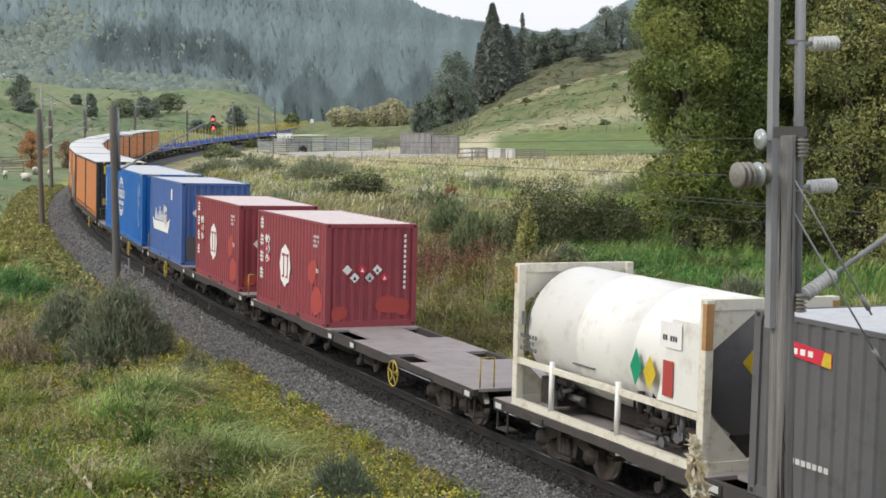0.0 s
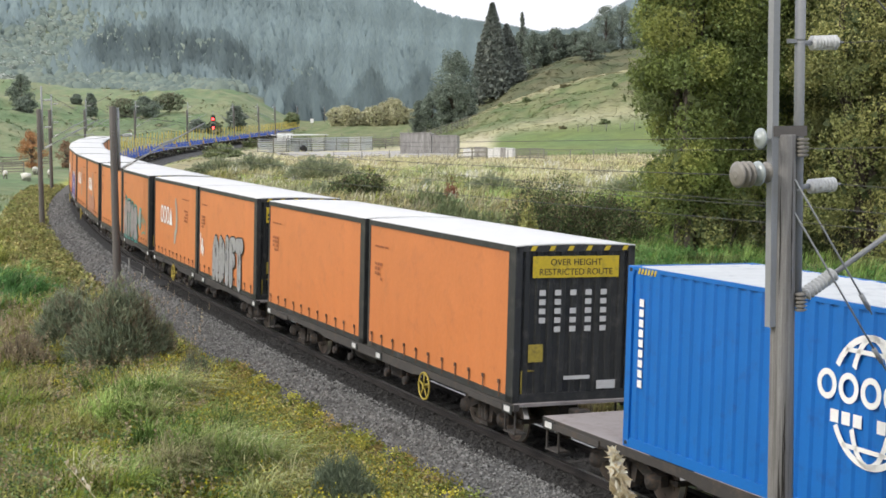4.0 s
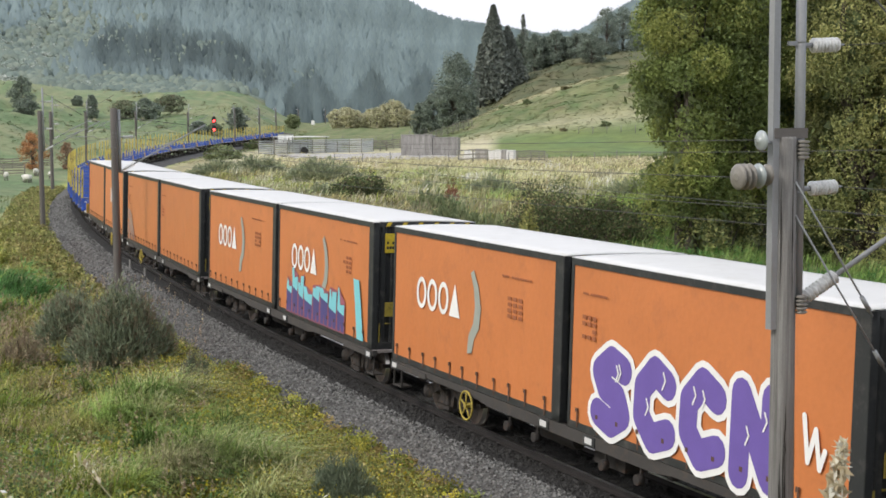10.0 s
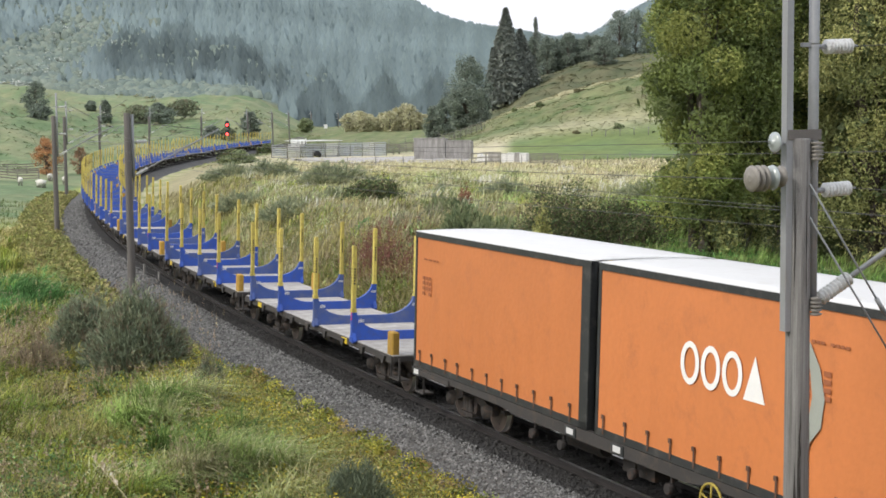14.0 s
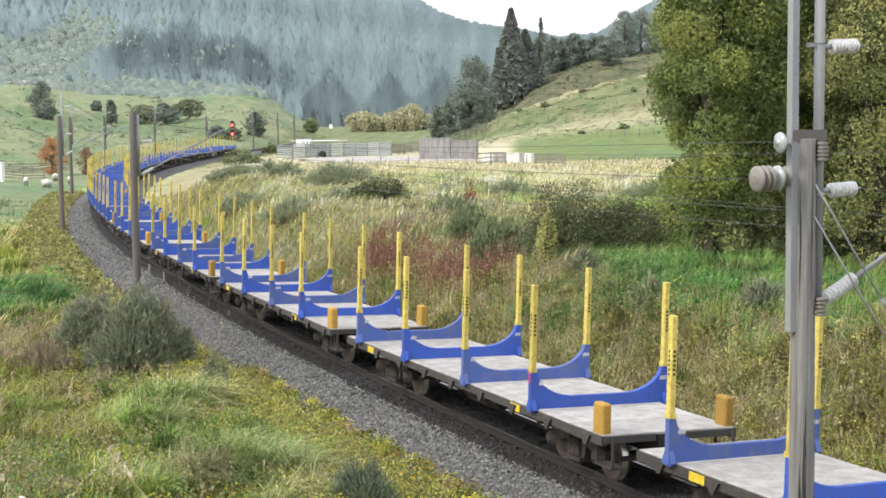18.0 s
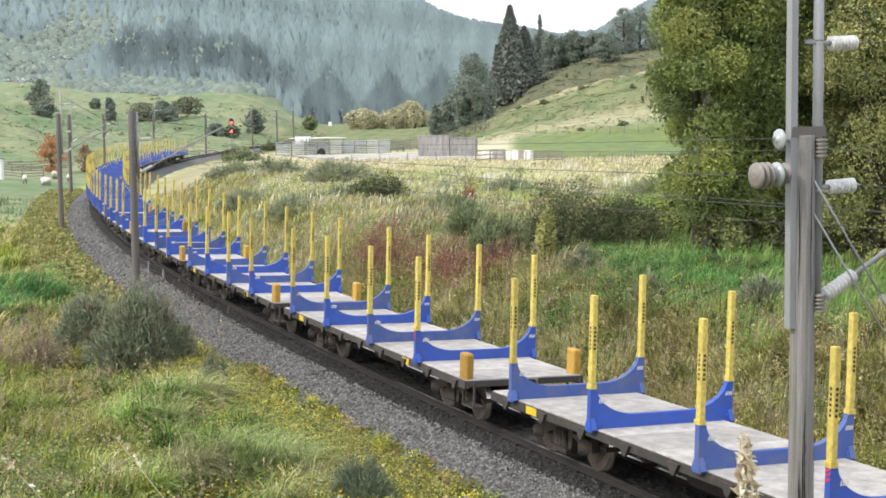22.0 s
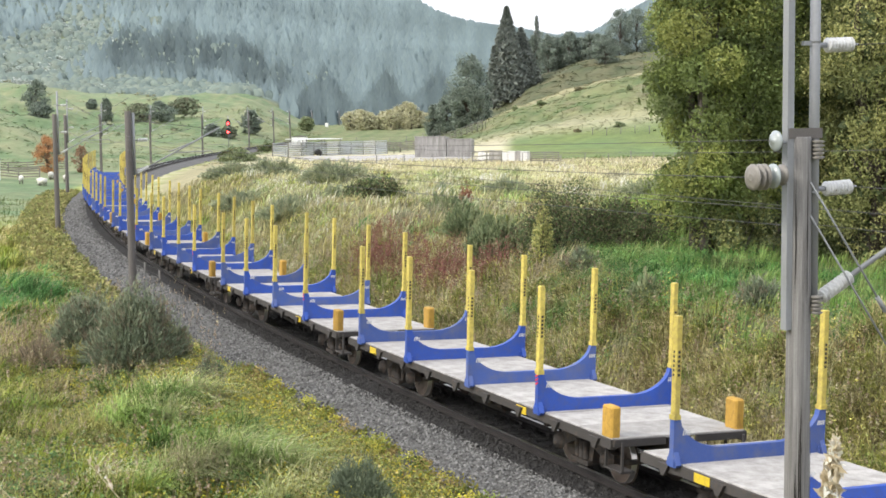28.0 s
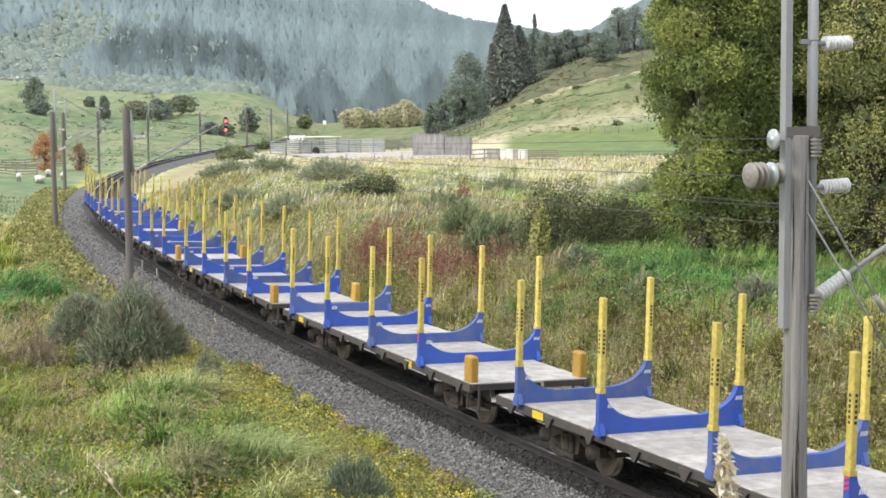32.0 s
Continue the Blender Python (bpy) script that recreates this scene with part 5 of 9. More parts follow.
def blue_box():
    c = shipping_box("shipping_container", "bright blue long corrugated container with white globe mark", 12.19, 2.896, M_blue, M_lightroof)
    rng = random.Random(14)
    o = 1.222
    cx, cz = -0.35, 1.68
    sh = []
    for sy in (-1, 1):
        for rx in (0.78, 0.42):
            a0 = 0.5 if sy > 0 else math.pi + 0.5
            sh.append(arcband(cx, cz, rx, 0.86, 0.085, a0, a0 + math.pi - 1.0))
        sh.append(rect(cx - 0.5, cx + 0.5, cz + sy * 0.62 - 0.03, cz + sy * 0.62 + 0.03))
    for i in range(5):
        sh.append(arcband(cx - 0.84 + i * 0.42, cz + 0.12, 0.19, 0.2, 0.08, 0, math.pi))
        sh.append(arcband(cx - 0.84 + i * 0.42, cz + 0.12, 0.19, 0.2, 0.08, math.pi, math.tau))
    sh += bars(cx - 0.75, cx + 0.8, cz - 0.36, cz - 0.08, 1, 7, rng, 0.72)
    sign(c, "logo_shape", M_white, sh, -1, o, "plain white globe-like rings and bars")
    sign(c, "side_number", M_white, [rect(-5.72, -5.6, 1.0 + i * 0.16, 1.12 + i * 0.16) for i in range(9)] + [rect(4.9, 4.97, 1.0 + i * 0.15, 1.1 + i * 0.15) for i in range(9)] + bars(5.2, 5.4, 2.0, 2.5, 4, 1, rng), -1, o, "columns of small white bars")
    sign(c, "warning_sticker", M_yellow, [[(5.0, 0.75), (5.25, 0.75), (5.12, 1.0)], rect(5.15, 5.3, 1.6, 1.8)], -1, o, "small yellow stickers")
    for sx in (-1, 1):
        sign(c, "height_stripe", M_yellow, [[(sx * 5.6 + i * 0.09 - 0.2, 2.79), (sx * 5.6 + i * 0.09 - 0.155, 2.79), (sx * 5.6 + i * 0.09 - 0.12, 2.88), (sx * 5.6 + i * 0.09 - 0.165, 2.88)] for i in range(6)], -1, 1.2205, "yellow and black height stripes")
        sign_end(c, "height_stripe", M_yellow, [[(sx * 0.75 + i * 0.1 - 0.25, 2.79), (sx * 0.75 + i * 0.1 - 0.2, 2.79), (sx * 0.75 + i * 0.1 - 0.16, 2.88), (sx * 0.75 + i * 0.1 - 0.21, 2.88)] for i in range(5)], 6.0965, "yellow and black height stripes")
    sign_end(c, "warning_sticker", M_yellow, [[(0.2, 1.95), (0.4, 1.95), (0.3, 2.15)]], 6.09)
    bm = B()
    box(bm, 6.05, 6.088, 0.2, 0.95, 0.3, 1.25)
    part("repair_panel", bm, mat("dark_teal_patch", (0.01, 0.08, 0.11), 0.6), c, "dark repaired panel")
    return c


def grey_box():
    c = shipping_box("shipping_container", "dark grey corrugated freight container with small red sticker", 6.058, 2.591, M_greybox, M_lightroof)
    rng = random.Random(21)
    o = 1.222
    st = sign(c, "sticker", M_placred, [(-2.3, 2.08), (-1.35, 2.0), (-1.35, 2.2), (-2.3, 2.28)], -1, o, "red and yellow sticker with white marks")
    sign(st, "sticker_mark", M_white, [rect(-2.15 + i * 0.16, -2.05 + i * 0.16, 2.1, 2.18) for i in range(3)], -1, o + 0.005)
    sign(st, "sticker_edge", M_yellow, [(-1.55, 2.02), (-1.36, 2.0), (-1.36, 2.19), (-1.5, 2.2)], -1, o + 0.005)
    sign(c, "side_marking", M_offwhite, bars(-2.35, -1.3, 0.62, 0.75, 1, 9, rng, 0.75), -1, o, "row of dull white bars")
    return c


# ---- the train, front to rear ----
def mounted(load, wagon_mid, s_mid, half, z=0.968):
    LOADS.append((load, wagon_mid, half, wagon_mid - s_mid, z))


LOADS = []
CW_HALF = CW_L / 2 - 2.1
LOG_HALF = LOG_L / 2 - 2.0
cw_mids = [23.68, 40.18, 56.68, 73.08] + [89.81 + 16.75 * p for p in range(8)]
cw_kind = [3.7, 3.7, -3.7, 3.2, 3.7, -3.9, 0, -3.7, -3.9, 0, -3.0, 3.9]
cw_first = {k: container_wagon(k) for k in (3.7, -3.8, 0)}
cw_used = set()
for s_mid, kind in zip(cw_mids, cw_kind):
    key = 0 if not kind else (3.7 if kind > 0 else -3.8)
    register(copy_thing(cw_first[key], pose(0, 0, 0)) if key in cw_used else cw_first[key], s_mid, CW_HALF)
    cw_used.add(key)
mounted(tank_container(), 23.68, 27.8, CW_HALF)
mounted(grey_box(), 23.68, 20.6, CW_HALF)
red = red_box()
mounted(red, 40.18, 44.45, CW_HALF)
mounted(copy_thing(red, pose(0, 0, 0)), 56.68, 52.6, CW_HALF)
mounted(ship_box(), 56.68, 61.1, CW_HALF)
mounted(blue_box(), 73.08, 72.2, CW_HALF)
KINDS = [(False, None), (False, None), (False, "silver"), (True, None), (False, "green"), (False, None), (True, "mauve"), (True, None), (False, "purple"), (True, None), (True, "cyan"), (True, None), (False, None), (False, "faint"), (True, None), (False, None)]
for i, (logo, spray) in enumerate(KINDS):
    p, b = divmod(i, 2)
    mounted(curtain_box(i + 1, logo, spray), cw_mids[4 + p], 82.05 + CB_L / 2 + 16.75 * p + 7.9 * b, CW_HALF)
first_log = log_wagon()
SLACK = (-0.2, -0.3, -0.48, -0.43, -0.2, -0.22, -0.05, 0.1, 0.08, 0.06, 0.26, 0.18, 0.04, -0.08, -0.05, -0.28, -0.15, -0.1, -0.05, -0.05, -0.05)
for k, slack in enumerate(SLACK):
    register(first_log if k == 0 else copy_thing(first_log, pose(0, 0, 0)), 215.92 + LOG_L / 2 + 13.79 * k + slack, LOG_HALF)


# ---- overhead line ----
def ribbed(bm, p, q, r, core, ribs, mi=0, mi2=0, n=14):
    """A long insulator with sheds between p and q, in one turned piece."""
    p, q = Vector(p), Vector(q)
    d = (q - p).normalized()
    a = d.cross(Vector((0, 1, 0))).normalized()
    b = d.cross(a)
    prof = [(0.0, core)]
    for i in range(ribs):
        for k, rr in ((0.05, core), (0.2, r * 0.85), (0.4, r), (0.46, r * 0.95), (0.5, core), (0.95, core)):
            prof.append(((i + k) / ribs, rr))
    prof.append((1.0, core))
    rings = [[bm.verts.new(p.lerp(q, t) + a * rr * math.cos(k * math.tau / n) + b * rr * math.sin(k * math.tau / n)) for k in range(n)] for t, rr in prof]
    for u_, w_ in zip(rings, rings[1:]):
        for k in range(n):
            f = bm.faces.new((u_[k], u_[(k + 1) % n], w_[(k + 1) % n], w_[k]))
            f.smooth, f.material_index = True, mi
    bm.faces.new(list(reversed(rings[0]))).material_index = mi2
    bm.faces.new(rings[-1]).material_index = mi2


def on_line(s, lat, z=0.0):
    x, y, ex, ey = line_frame(s)
    return Vector((float(x + ex * lat), float(y + ey * lat), z))


def line_matrix(s, lat, z=0.0):
    """x toward the east side of the track, y along it away from the camera."""
    x, y, ex, ey = (float(v) for v in line_frame(s))
    return Matrix(((ex, -ey, 0, x + ex * lat), (ey, ex, 0, y + ey * lat), (0, 0, 1, z), (0, 0, 0, 1)))


def mast(s, lat, base, wood_top, top, big=False, arm=True, mirror=1):
    label = "weathered grey timber mast with steel extensions and insulators" if big else "dark timber overhead-line mast with tube cantilever"
    m = empty("overhead_line_mast", label, "mast", "masts along the railway")
    m.matrix_basis = line_matrix(s, lat) @ Matrix.Diagonal((mirror, 1, 1, 1)) if mirror > 0 else line_matrix(s, lat) @ pose(0, 0, 0, 0, 0, 180)
    bm = B()
    n = 14
    zs = (base - 0.3, 0.6, 2.5, 4.4, wood_top - 0.02, wood_top)
    rs = (0.165, 0.155, 0.147, 0.14, 0.132, 0.12) if big else (0.17, 0.16, 0.15, 0.14, 0.13, 0.12)
    rings = []
    for z, r in zip(zs, rs):
        rings.append([bm.verts.new((r * math.cos(k * math.tau / n) * (1 + 0.03 * math.sin(5 * k)), r * math.sin(k * math.tau / n), z)) for k in range(n)])
    for a, b in zip(rings, rings[1:]):
        for k in range(n):
            bm.faces.new((a[k], a[(k + 1) % n], b[(k + 1) % n], b[k])).smooth = True
    bm.faces.new(rings[-1])
    part("timber_pole", bm, M_wood if big else M_wooddark, m, "cracked weathered timber pole")
    bm = B()
    tube(bm, (0.2, 0, 4.1), (0.2, 0, top), 0.06, n=14)
    part("steel_tube", bm, M_galv, m, "galvanised steel tube")
    for z in (wood_top - 1.9, wood_top - 0.12, 7.15 if top > 7.6 else wood_top - 0.5, 5.45):
        bm = B()
        lathe(bm, [(z - 0.02, 0.064), (z + 0.02, 0.064)], 14, "z", at=(0.2, 0, 0))
        box(bm, 0.02, 0.2, -0.02, 0.02, z - 0.025, z + 0.025)
        part("clamp", bm, M_galv, m)
    if big:
        rc = random.Random(17)
        bm = B()
        for i in range(15):
            a = math.radians(rc.uniform(-165, -15))
            z, ln = rc.uniform(-0.5, 5.2), rc.uniform(0.5, 1.7)
            q = []
            for k in range(7):
                zz = z + ln * k / 6
                rr = float(np.interp(zz, zs, rs)) - 0.001
                aa = a + rc.uniform(-0.03, 0.03)
                w_ = 0.001 + 0.055 * math.sin(math.pi * k / 6) * rc.uniform(0.6, 1.2)
                q.append([bm.verts.new(((rr + 0.004) * math.cos(aa + e) * 1.03, (rr + 0.004) * math.sin(aa + e) * 1.03, zz)) for e in (-w_, w_)])
            for p0, p1 in zip(q, q[1:]):
                bm.faces.new((p0[0], p0[1], p1[1], p1[0]))
        tagged(part("drying_crack", bm, M_crack, m, "long dark drying cracks in the timber"), kind="stuff")
        bm = B()
        plate(bm, [(-0.215, -0.05), (-0.125, -0.05), (-0.125, -0.04), (-0.205, -0.04), (-0.205, 0.04), (-0.125, 0.04), (-0.125, 0.05), (-0.215, 0.05)], 3.85, top, axis="z")
        part("steel_channel", bm, M_galv, m, "galvanised steel channel bolted to the pole")
        bm = B()
        box(bm, -0.2, 0.27, -0.06, 0.06, wood_top + 0.02, wood_top + 0.075)
        box(bm, -0.2, 0.27, -0.065, -0.055, wood_top - 0.02, wood_top + 0.1)
        part("cap_bracket", bm, M_wooddark, m, "flat steel cap bracket")
    z1, z2 = (7.13, 5.47)
    for z in (z1, z2) if top > 7.5 else (z2,):
        bm = B()
        tube(bm, (0.22, 0, z), (0.36, 0, z), 0.03, n=8, mi=1)
        ribbed(bm, (0.36, 0, z), (0.74, 0, z + 0.015), 0.088, 0.04, 8, 0, 0)
        tube(bm, (0.74, 0, z + 0.015), (0.83, 0, z + 0.015), 0.022, 0.01, n=8, mi=1)
        part("insulator", bm, [M_porcelain, M_galv], m, "white ribbed porcelain insulator")
    if arm:
        bm = B()
        tube(bm, (0.22, 0, 4.15), (0.32, 0, 4.2), 0.03, n=8, mi=1)
        ribbed(bm, (0.32, 0, 4.2), (0.76, 0, 4.43), 0.09, 0.04, 9, 0, 0)
        part("strut_insulator", bm, [M_porcelain, M_galv], m, "grey-white ribbed strut insulator")
        bm = B()
        tube(bm, (0.72, 0, 4.41), (3.6, 0, 5.92), 0.032, n=10)
        tube(bm, (2.6, 0, 5.4), (1.55, 0, 4.98), 0.022, n=8)
        tube(bm, (1.7, 0, 4.95), (3.25, 0, 5.0), 0.02, n=8)
        tube(bm, (3.25, 0, 5.0), (3.3, 0, 4.92), 0.02, n=6)
        part("cantilever", bm, M_galv, m, "galvanised tube cantilever over the track")
        bm = B()
        tube(bm, (0.22, 0, top - 0.3), (3.4, 0, 5.86), 0.012, n=5)
        part("stay_rod", bm, M_wire, m)
    return m


def to_line(x, y):
    """Place along the track and lateral place of a point."""
    i = int(np.argmin((LX - x) ** 2 + (LY - y) ** 2))
    s = float(LS[i])
    cx, cy, ex, ey = (float(v) for v in line_frame(s))
    return s, (x - cx) * ex + (y - cy) * ey


MAST_AT = [to_line(x, y) for x, y in ((3.95, 17.4), (-12.85, 58.8), (-24.8, 92.7), (-35.0, 134.4), (-42.7, 180.0), (-45.7, 224.0), (-44.9, 265.2))]
S_MAST, L_MAST = [m[0] for m in MAST_AT], [m[1] for m in MAST_AT]
near_mast = mast(S_MAST[0], L_MAST[0], -0.8, 6.08, 8.9, big=True)
for i_, (s_, la) in enumerate(MAST_AT[1:]):
    mast(s_, la, -0.9, 6.6, 6.55 if i_ == 0 else 8.0)
for x, y in ((-40.7, 294.7), (-37.2, 305.7), (-38.8, 350.4), (-43.5, 453.9), (-39.0, 501.3)):
    s_, la = to_line(x, y)
    mast(s_, la, -0.5, 7.2, 7.9, arm=y < 400, mirror=-1)

# strain insulators on the near mast
bm = B()
tube(bm, (-0.2, 0, 6.02), (-0.29, -0.02, 6.02), 0.018, n=6, mi=1)
lathe(bm, [(-0.4, 0.02), (-0.39, 0.085), (-0.365, 0.118), (-0.35, 0.12), (-0.345, 0.07), (-0.33, 0.075), (-0.32, 0.04), (-0.28, 0.035)], 20, "x", at=(0, -0.02, 6.04))
part("disc_insulator", bm, [M_glassins, M_galv], near_mast, "small grey-green glass disc insulator")
bm = B()
tube(bm, (-0.2, 0, 5.63), (-0.28, -0.04, 5.63), 0.03, n=6)
lathe(bm, [(-0.33, 0.04), (-0.32, 0.09), (-0.29, 0.125), (-0.275, 0.12), (-0.27, 0.05)], 18, "x", at=(0, -0.04, 5.65))
part("disc_insulator", bm, M_porc_dark, near_mast, "dirty brown-grey disc insulator")
bm = B()
lathe(bm, [(-0.46, 0.04), (-0.45, 0.1), (-0.42, 0.14), (-0.4, 0.145), (-0.395, 0.1), (-0.38, 0.11), (-0.37, 0.05), (-0.33, 0.045)], 20, "x", at=(0, -0.04, 5.64))
part("disc_insulator", bm, M_glassins, near_mast, "pale green glass disc insulator")
for i in range(3):
    bm = B()
    o = -0.5 - 0.075 * i
    lathe(bm, [(o - 0.07, 0.04), (o - 0.065, 0.1), (o - 0.045, 0.148), (o - 0.03, 0.152), (o - 0.022, 0.1), (o - 0.012, 0.105), (o, 0.04)], 20, "x", at=(0, -0.04, 5.635))
    part("disc_insulator", bm, M_porc_dark, near_mast, "dirty ribbed porcelain disc")
for zz in (5.8, 4.0):
    bm = B()
    for i in range(5):
        lathe(bm, [(zz + 0.24 - i * 0.045, 0.05), (zz + 0.225 - i * 0.045, 0.085), (zz + 0.205 - i * 0.045, 0.05)], 14, "z", at=(0.16, -0.12, 0))
    part("pin_insulator", bm, M_porc_dark, near_mast, "small grey pin insulator")
bm = B()
for a, b in (((0.06, -0.12, 5.56), (1.25, -0.1, 3.92)), ((0.06, -0.12, 5.18), (1.5, -0.1, 3.2))):
    tube(bm, a, b, 0.012, n=6)
    m_ = Vector(a).lerp(Vector(b), 0.85)
    dd = (Vector(b) - Vector(a)).normalized()
    tube(bm, m_, m_ + dd * 0.22, 0.03, n=8)
part("stay_wire", bm, M_galv, near_mast, "steel stay wires with turnbuckles")


def wire(name, p, q, sag, r, label, cat="wire"):
    p, q = Vector(p), Vector(q)
    cu = bpy.data.curves.new(name, "CURVE")
    cu.dimensions, cu.bevel_depth, cu.bevel_resolution = "3D", r, 1
    sp = cu.splines.new("POLY")
    n = 14
    sp.points.add(n)
    for i in range(n + 1):
        k = i / n
        v = p.lerp(q, k)
        sp.points[i].co = (v.x, v.y, v.z - 4 * sag * k * (1 - k), 1)
    cu.materials.append(M_wire)
    tmp = bpy.data.objects.new(name, cu)
    me = bpy.data.meshes.new_from_object(tmp)
    bpy.data.objects.remove(tmp)
    ob = new(name, me)
    return tagged(ob, label, cat, "overhead wires")


# feeders from the near mast to the next, contact and carrier wires over the track
L0, L1 = L_MAST[0], L_MAST[1]
for (lz, z0), (z1, sag), rr in (((-0.42, 6.05), (5.5, 0.15), 0.0045), ((-0.7, 5.63), (5.65, 0.25), 0.005), ((-0.15, 5.25), (5.1, 0.12), 0.0045), ((-0.15, 5.06), (4.75, 0.12), 0.0045)):
    wire("feeder_wire", on_line(S_MAST[0], L0 + lz, z0), on_line(S_MAST[1], L1 - 0.1, z1), sag, rr, "thin grey feeder wire between two masts")
for z0, lz in ((5.48, 0.82), (5.06, 0.2), (7.14, 0.82)):
    wire("feeder_wire", on_line(S_MAST[0], L0 + lz, z0), on_line(S_MAST[0] - 40, L0 + lz, z0), 0.1, 0.0045, "thin grey feeder wire running on past the mast")
for a, b in zip(S_MAST[1:], S_MAST[2:]):
    for la, z, sg in ((-2.3, 7.13, 0.5), (-2.3, 5.5, 0.4), (0.1, 4.92, 0.02), (0.1, 5.9, 0.5)):
        wire("feeder_wire" if la < -1 else "contact_wire", on_line(a, la, z), on_line(b, la, z), sg, 0.009, "thin grey wire along the railway")
for la, z, sg in ((0.1, 5.9, 0.4), (0.2, 4.92, 0.02)):
    wire("contact_wire", on_line(S_MAST[0], la + 0.25, z), on_line(S_MAST[1], la, z), sg, 0.005, "thin overhead contact wire above the track")

# ---- signal ----
sg = empty("railway_signal", "railway signal post with two lit red lamps", "signal")
sx_, sy_ = -44.8, 294.9
sg.matrix_basis = pose(sx_, sy_, float(height(sx_, sy_)))
bm = B()
tube(bm, (0, 0, -0.2), (0, 0, 7.0), 0.075, n=10)
part("post", bm, M_galv, sg)
M_lamp = bpy.data.materials.new("red_lamp")
M_lamp.use_nodes = True
lb = M_lamp.node_tree.nodes["Principled BSDF"]
lb.inputs["Base Color"].default_value = (0.8, 0.02, 0.02, 1)
lb.inputs["Emission Color"].default_value = (1.0, 0.05, 0.05, 1)
lb.inputs["Emission Strength"].default_value = 6.0
for z in (3.9, 5.6):
    bm = B()
    plate(bm, oval(0, z + 0.1, 0.45, 0.7, 20), -0.12, -0.06)
    box(bm, -0.22, 0.22, -0.06, 0.1, z - 0.4, z + 0.6)
    hd = part("signal_head", bm, M_black, sg, "black signal head with backing board")
    bm = B()
    lathe(bm, [(-0.2, 0.05), (-0.19, 0.24), (-0.13, 0.24)], 16, "y", at=(0, 0, z - 0.1))
    part("lamp", bm, M_lamp, hd, "glowing red signal lamp")
bm = B()
for i in range(14):
    box(bm, 0.2, 0.5, 0.1, 0.12, 0.5 + i * 0.35, 0.53 + i * 0.35)
for x in (0.2, 0.5):
    box(bm, x - 0.015, x + 0.015, 0.09, 0.13, 0, 5.6)
part("ladder", bm, M_galv, sg)


# ---- stockyard, bins, fences ----
def stand(ob, x, y, rz=0.0, dz=0.0):
    ob.matrix_basis = pose(x, y, float(height(x, y)) + dz, 0, 0, rz)
    return ob


def rail_panel(thing, x0, x1, y, z0, z1, n, material, t=0.03):
    for i in range(n):
        z = z0 + (z1 - z0) * i / max(1, n - 1)
        bm = B()
        box(bm, x0, x1, y - t, y + t, z, z + 0.14)
        part("rail", bm, material, thing)


yard = empty("stockyard", "grey-white railed stockyard with a flat pale roof", "stockyard")
stand(yard, -24.1, 215.3, math.degrees(math.atan2(9.2, 13.75)))
YL = 16.5
for i in range(8):
    x0 = i * YL / 8
    rail_panel(yard, x0 + 0.06, x0 + YL / 8 - 0.06, 0.0, 0.12, 2.0, 8, M_tin if i % 3 else M_offwhite)
    rail_panel(yard, x0 + 0.06, x0 + YL / 8 - 0.06, 5.0, 0.12, 1.85, 6, M_tin)
for i in range(9):
    for y in (0.09, 5.09):
        bm = B()
        tube(bm, (i * YL / 8, y, -0.2), (i * YL / 8, y, 2.1), 0.07, n=8)
        part("post", bm, M_fence, yard)
for x in (0.0, 5.5, 11.0, YL):
    for i in range(6):
        bm = B()
        box(bm, x - 0.03, x + 0.03, 0.1, 5.0, 0.15 + i * 0.29, 0.28 + i * 0.29)
        part("cross_rail", bm, M_tin, yard)
bm = B()
outline = [(2.2 + i * 0.11, 2.56 + (0.02 if i % 2 else 0)) for i in range(61)]
plate(bm, outline + [(8.8, 2.5), (2.2, 2.5)], -0.3, 5.3)
part("roof", bm, M_whiteroof, yard, "flat pale sheet-metal roof")
for x in (2.4, 5.5, 8.6):
    for y in (0.16, 4.9):
        bm = B()
        tube(bm, (x, y, 0), (x, y, 2.5), 0.08, n=8)
        part("roof_post", bm, M_fence, yard)
bm = B()
lathe(bm, [(-0.1, 0.3), (-0.09, 0.55), (0.1, 0.55), (0.11, 0.3)], 20, "y", at=(4.6, -0.35, 0.55))
part("old_tyre", bm, M_black, yard, "old black tyre leaning on the rails")

binn = empty("concrete_bin", "two stained grey concrete storage bins side by side", "bin")
stand(binn, -5.6, 200.0, -9)
for x0, x1, hh in ((0.0, 4.2, 2.8), (4.3, 7.6, 2.45)):
    bm = B()
    box(bm, x0, x1, 0, 0.25, -0.5, hh, ch=0.03)
    box(bm, x0, x0 + 0.25, 0.251, 2.6, -0.4, hh - 0.03, ch=0.03)
    box(bm, x1 - 0.25, x1, 0.251, 2.6, -0.4, hh - 0.03, ch=0.03)
    box(bm, x0 + 0.251, x1 - 0.251, 2.3, 2.6, -0.4, hh - 0.06)
    part("bin_wall", bm, M_concrete, binn, "stained concrete walls")
    bm = B()
    box(bm, x0 - 0.05, x1 + 0.05, -0.05, 0.3, hh, hh + 0.12, ch=0.02)
    part("coping", bm, M_concrete, binn)
low = empty("low_wall", "broken pale concrete foundation wall", "wall")
stand(low, 2.4, 174.5, math.degrees(math.atan2(-5.1, 5.66)))
rw = random.Random(3)
x = 0.0
while x < 7.4:
    l = rw.uniform(0.5, 1.3)
    bm = B()
    box(bm, x, x + l - 0.02, 0, 0.35 + rw.uniform(0, 0.2), -0.2, rw.uniform(0.9, 1.3), ch=0.05)
    part("wall_block", bm, M_concrete if rw.random() < 0.5 else M_offwhite, low, "weathered concrete block")
    x += l


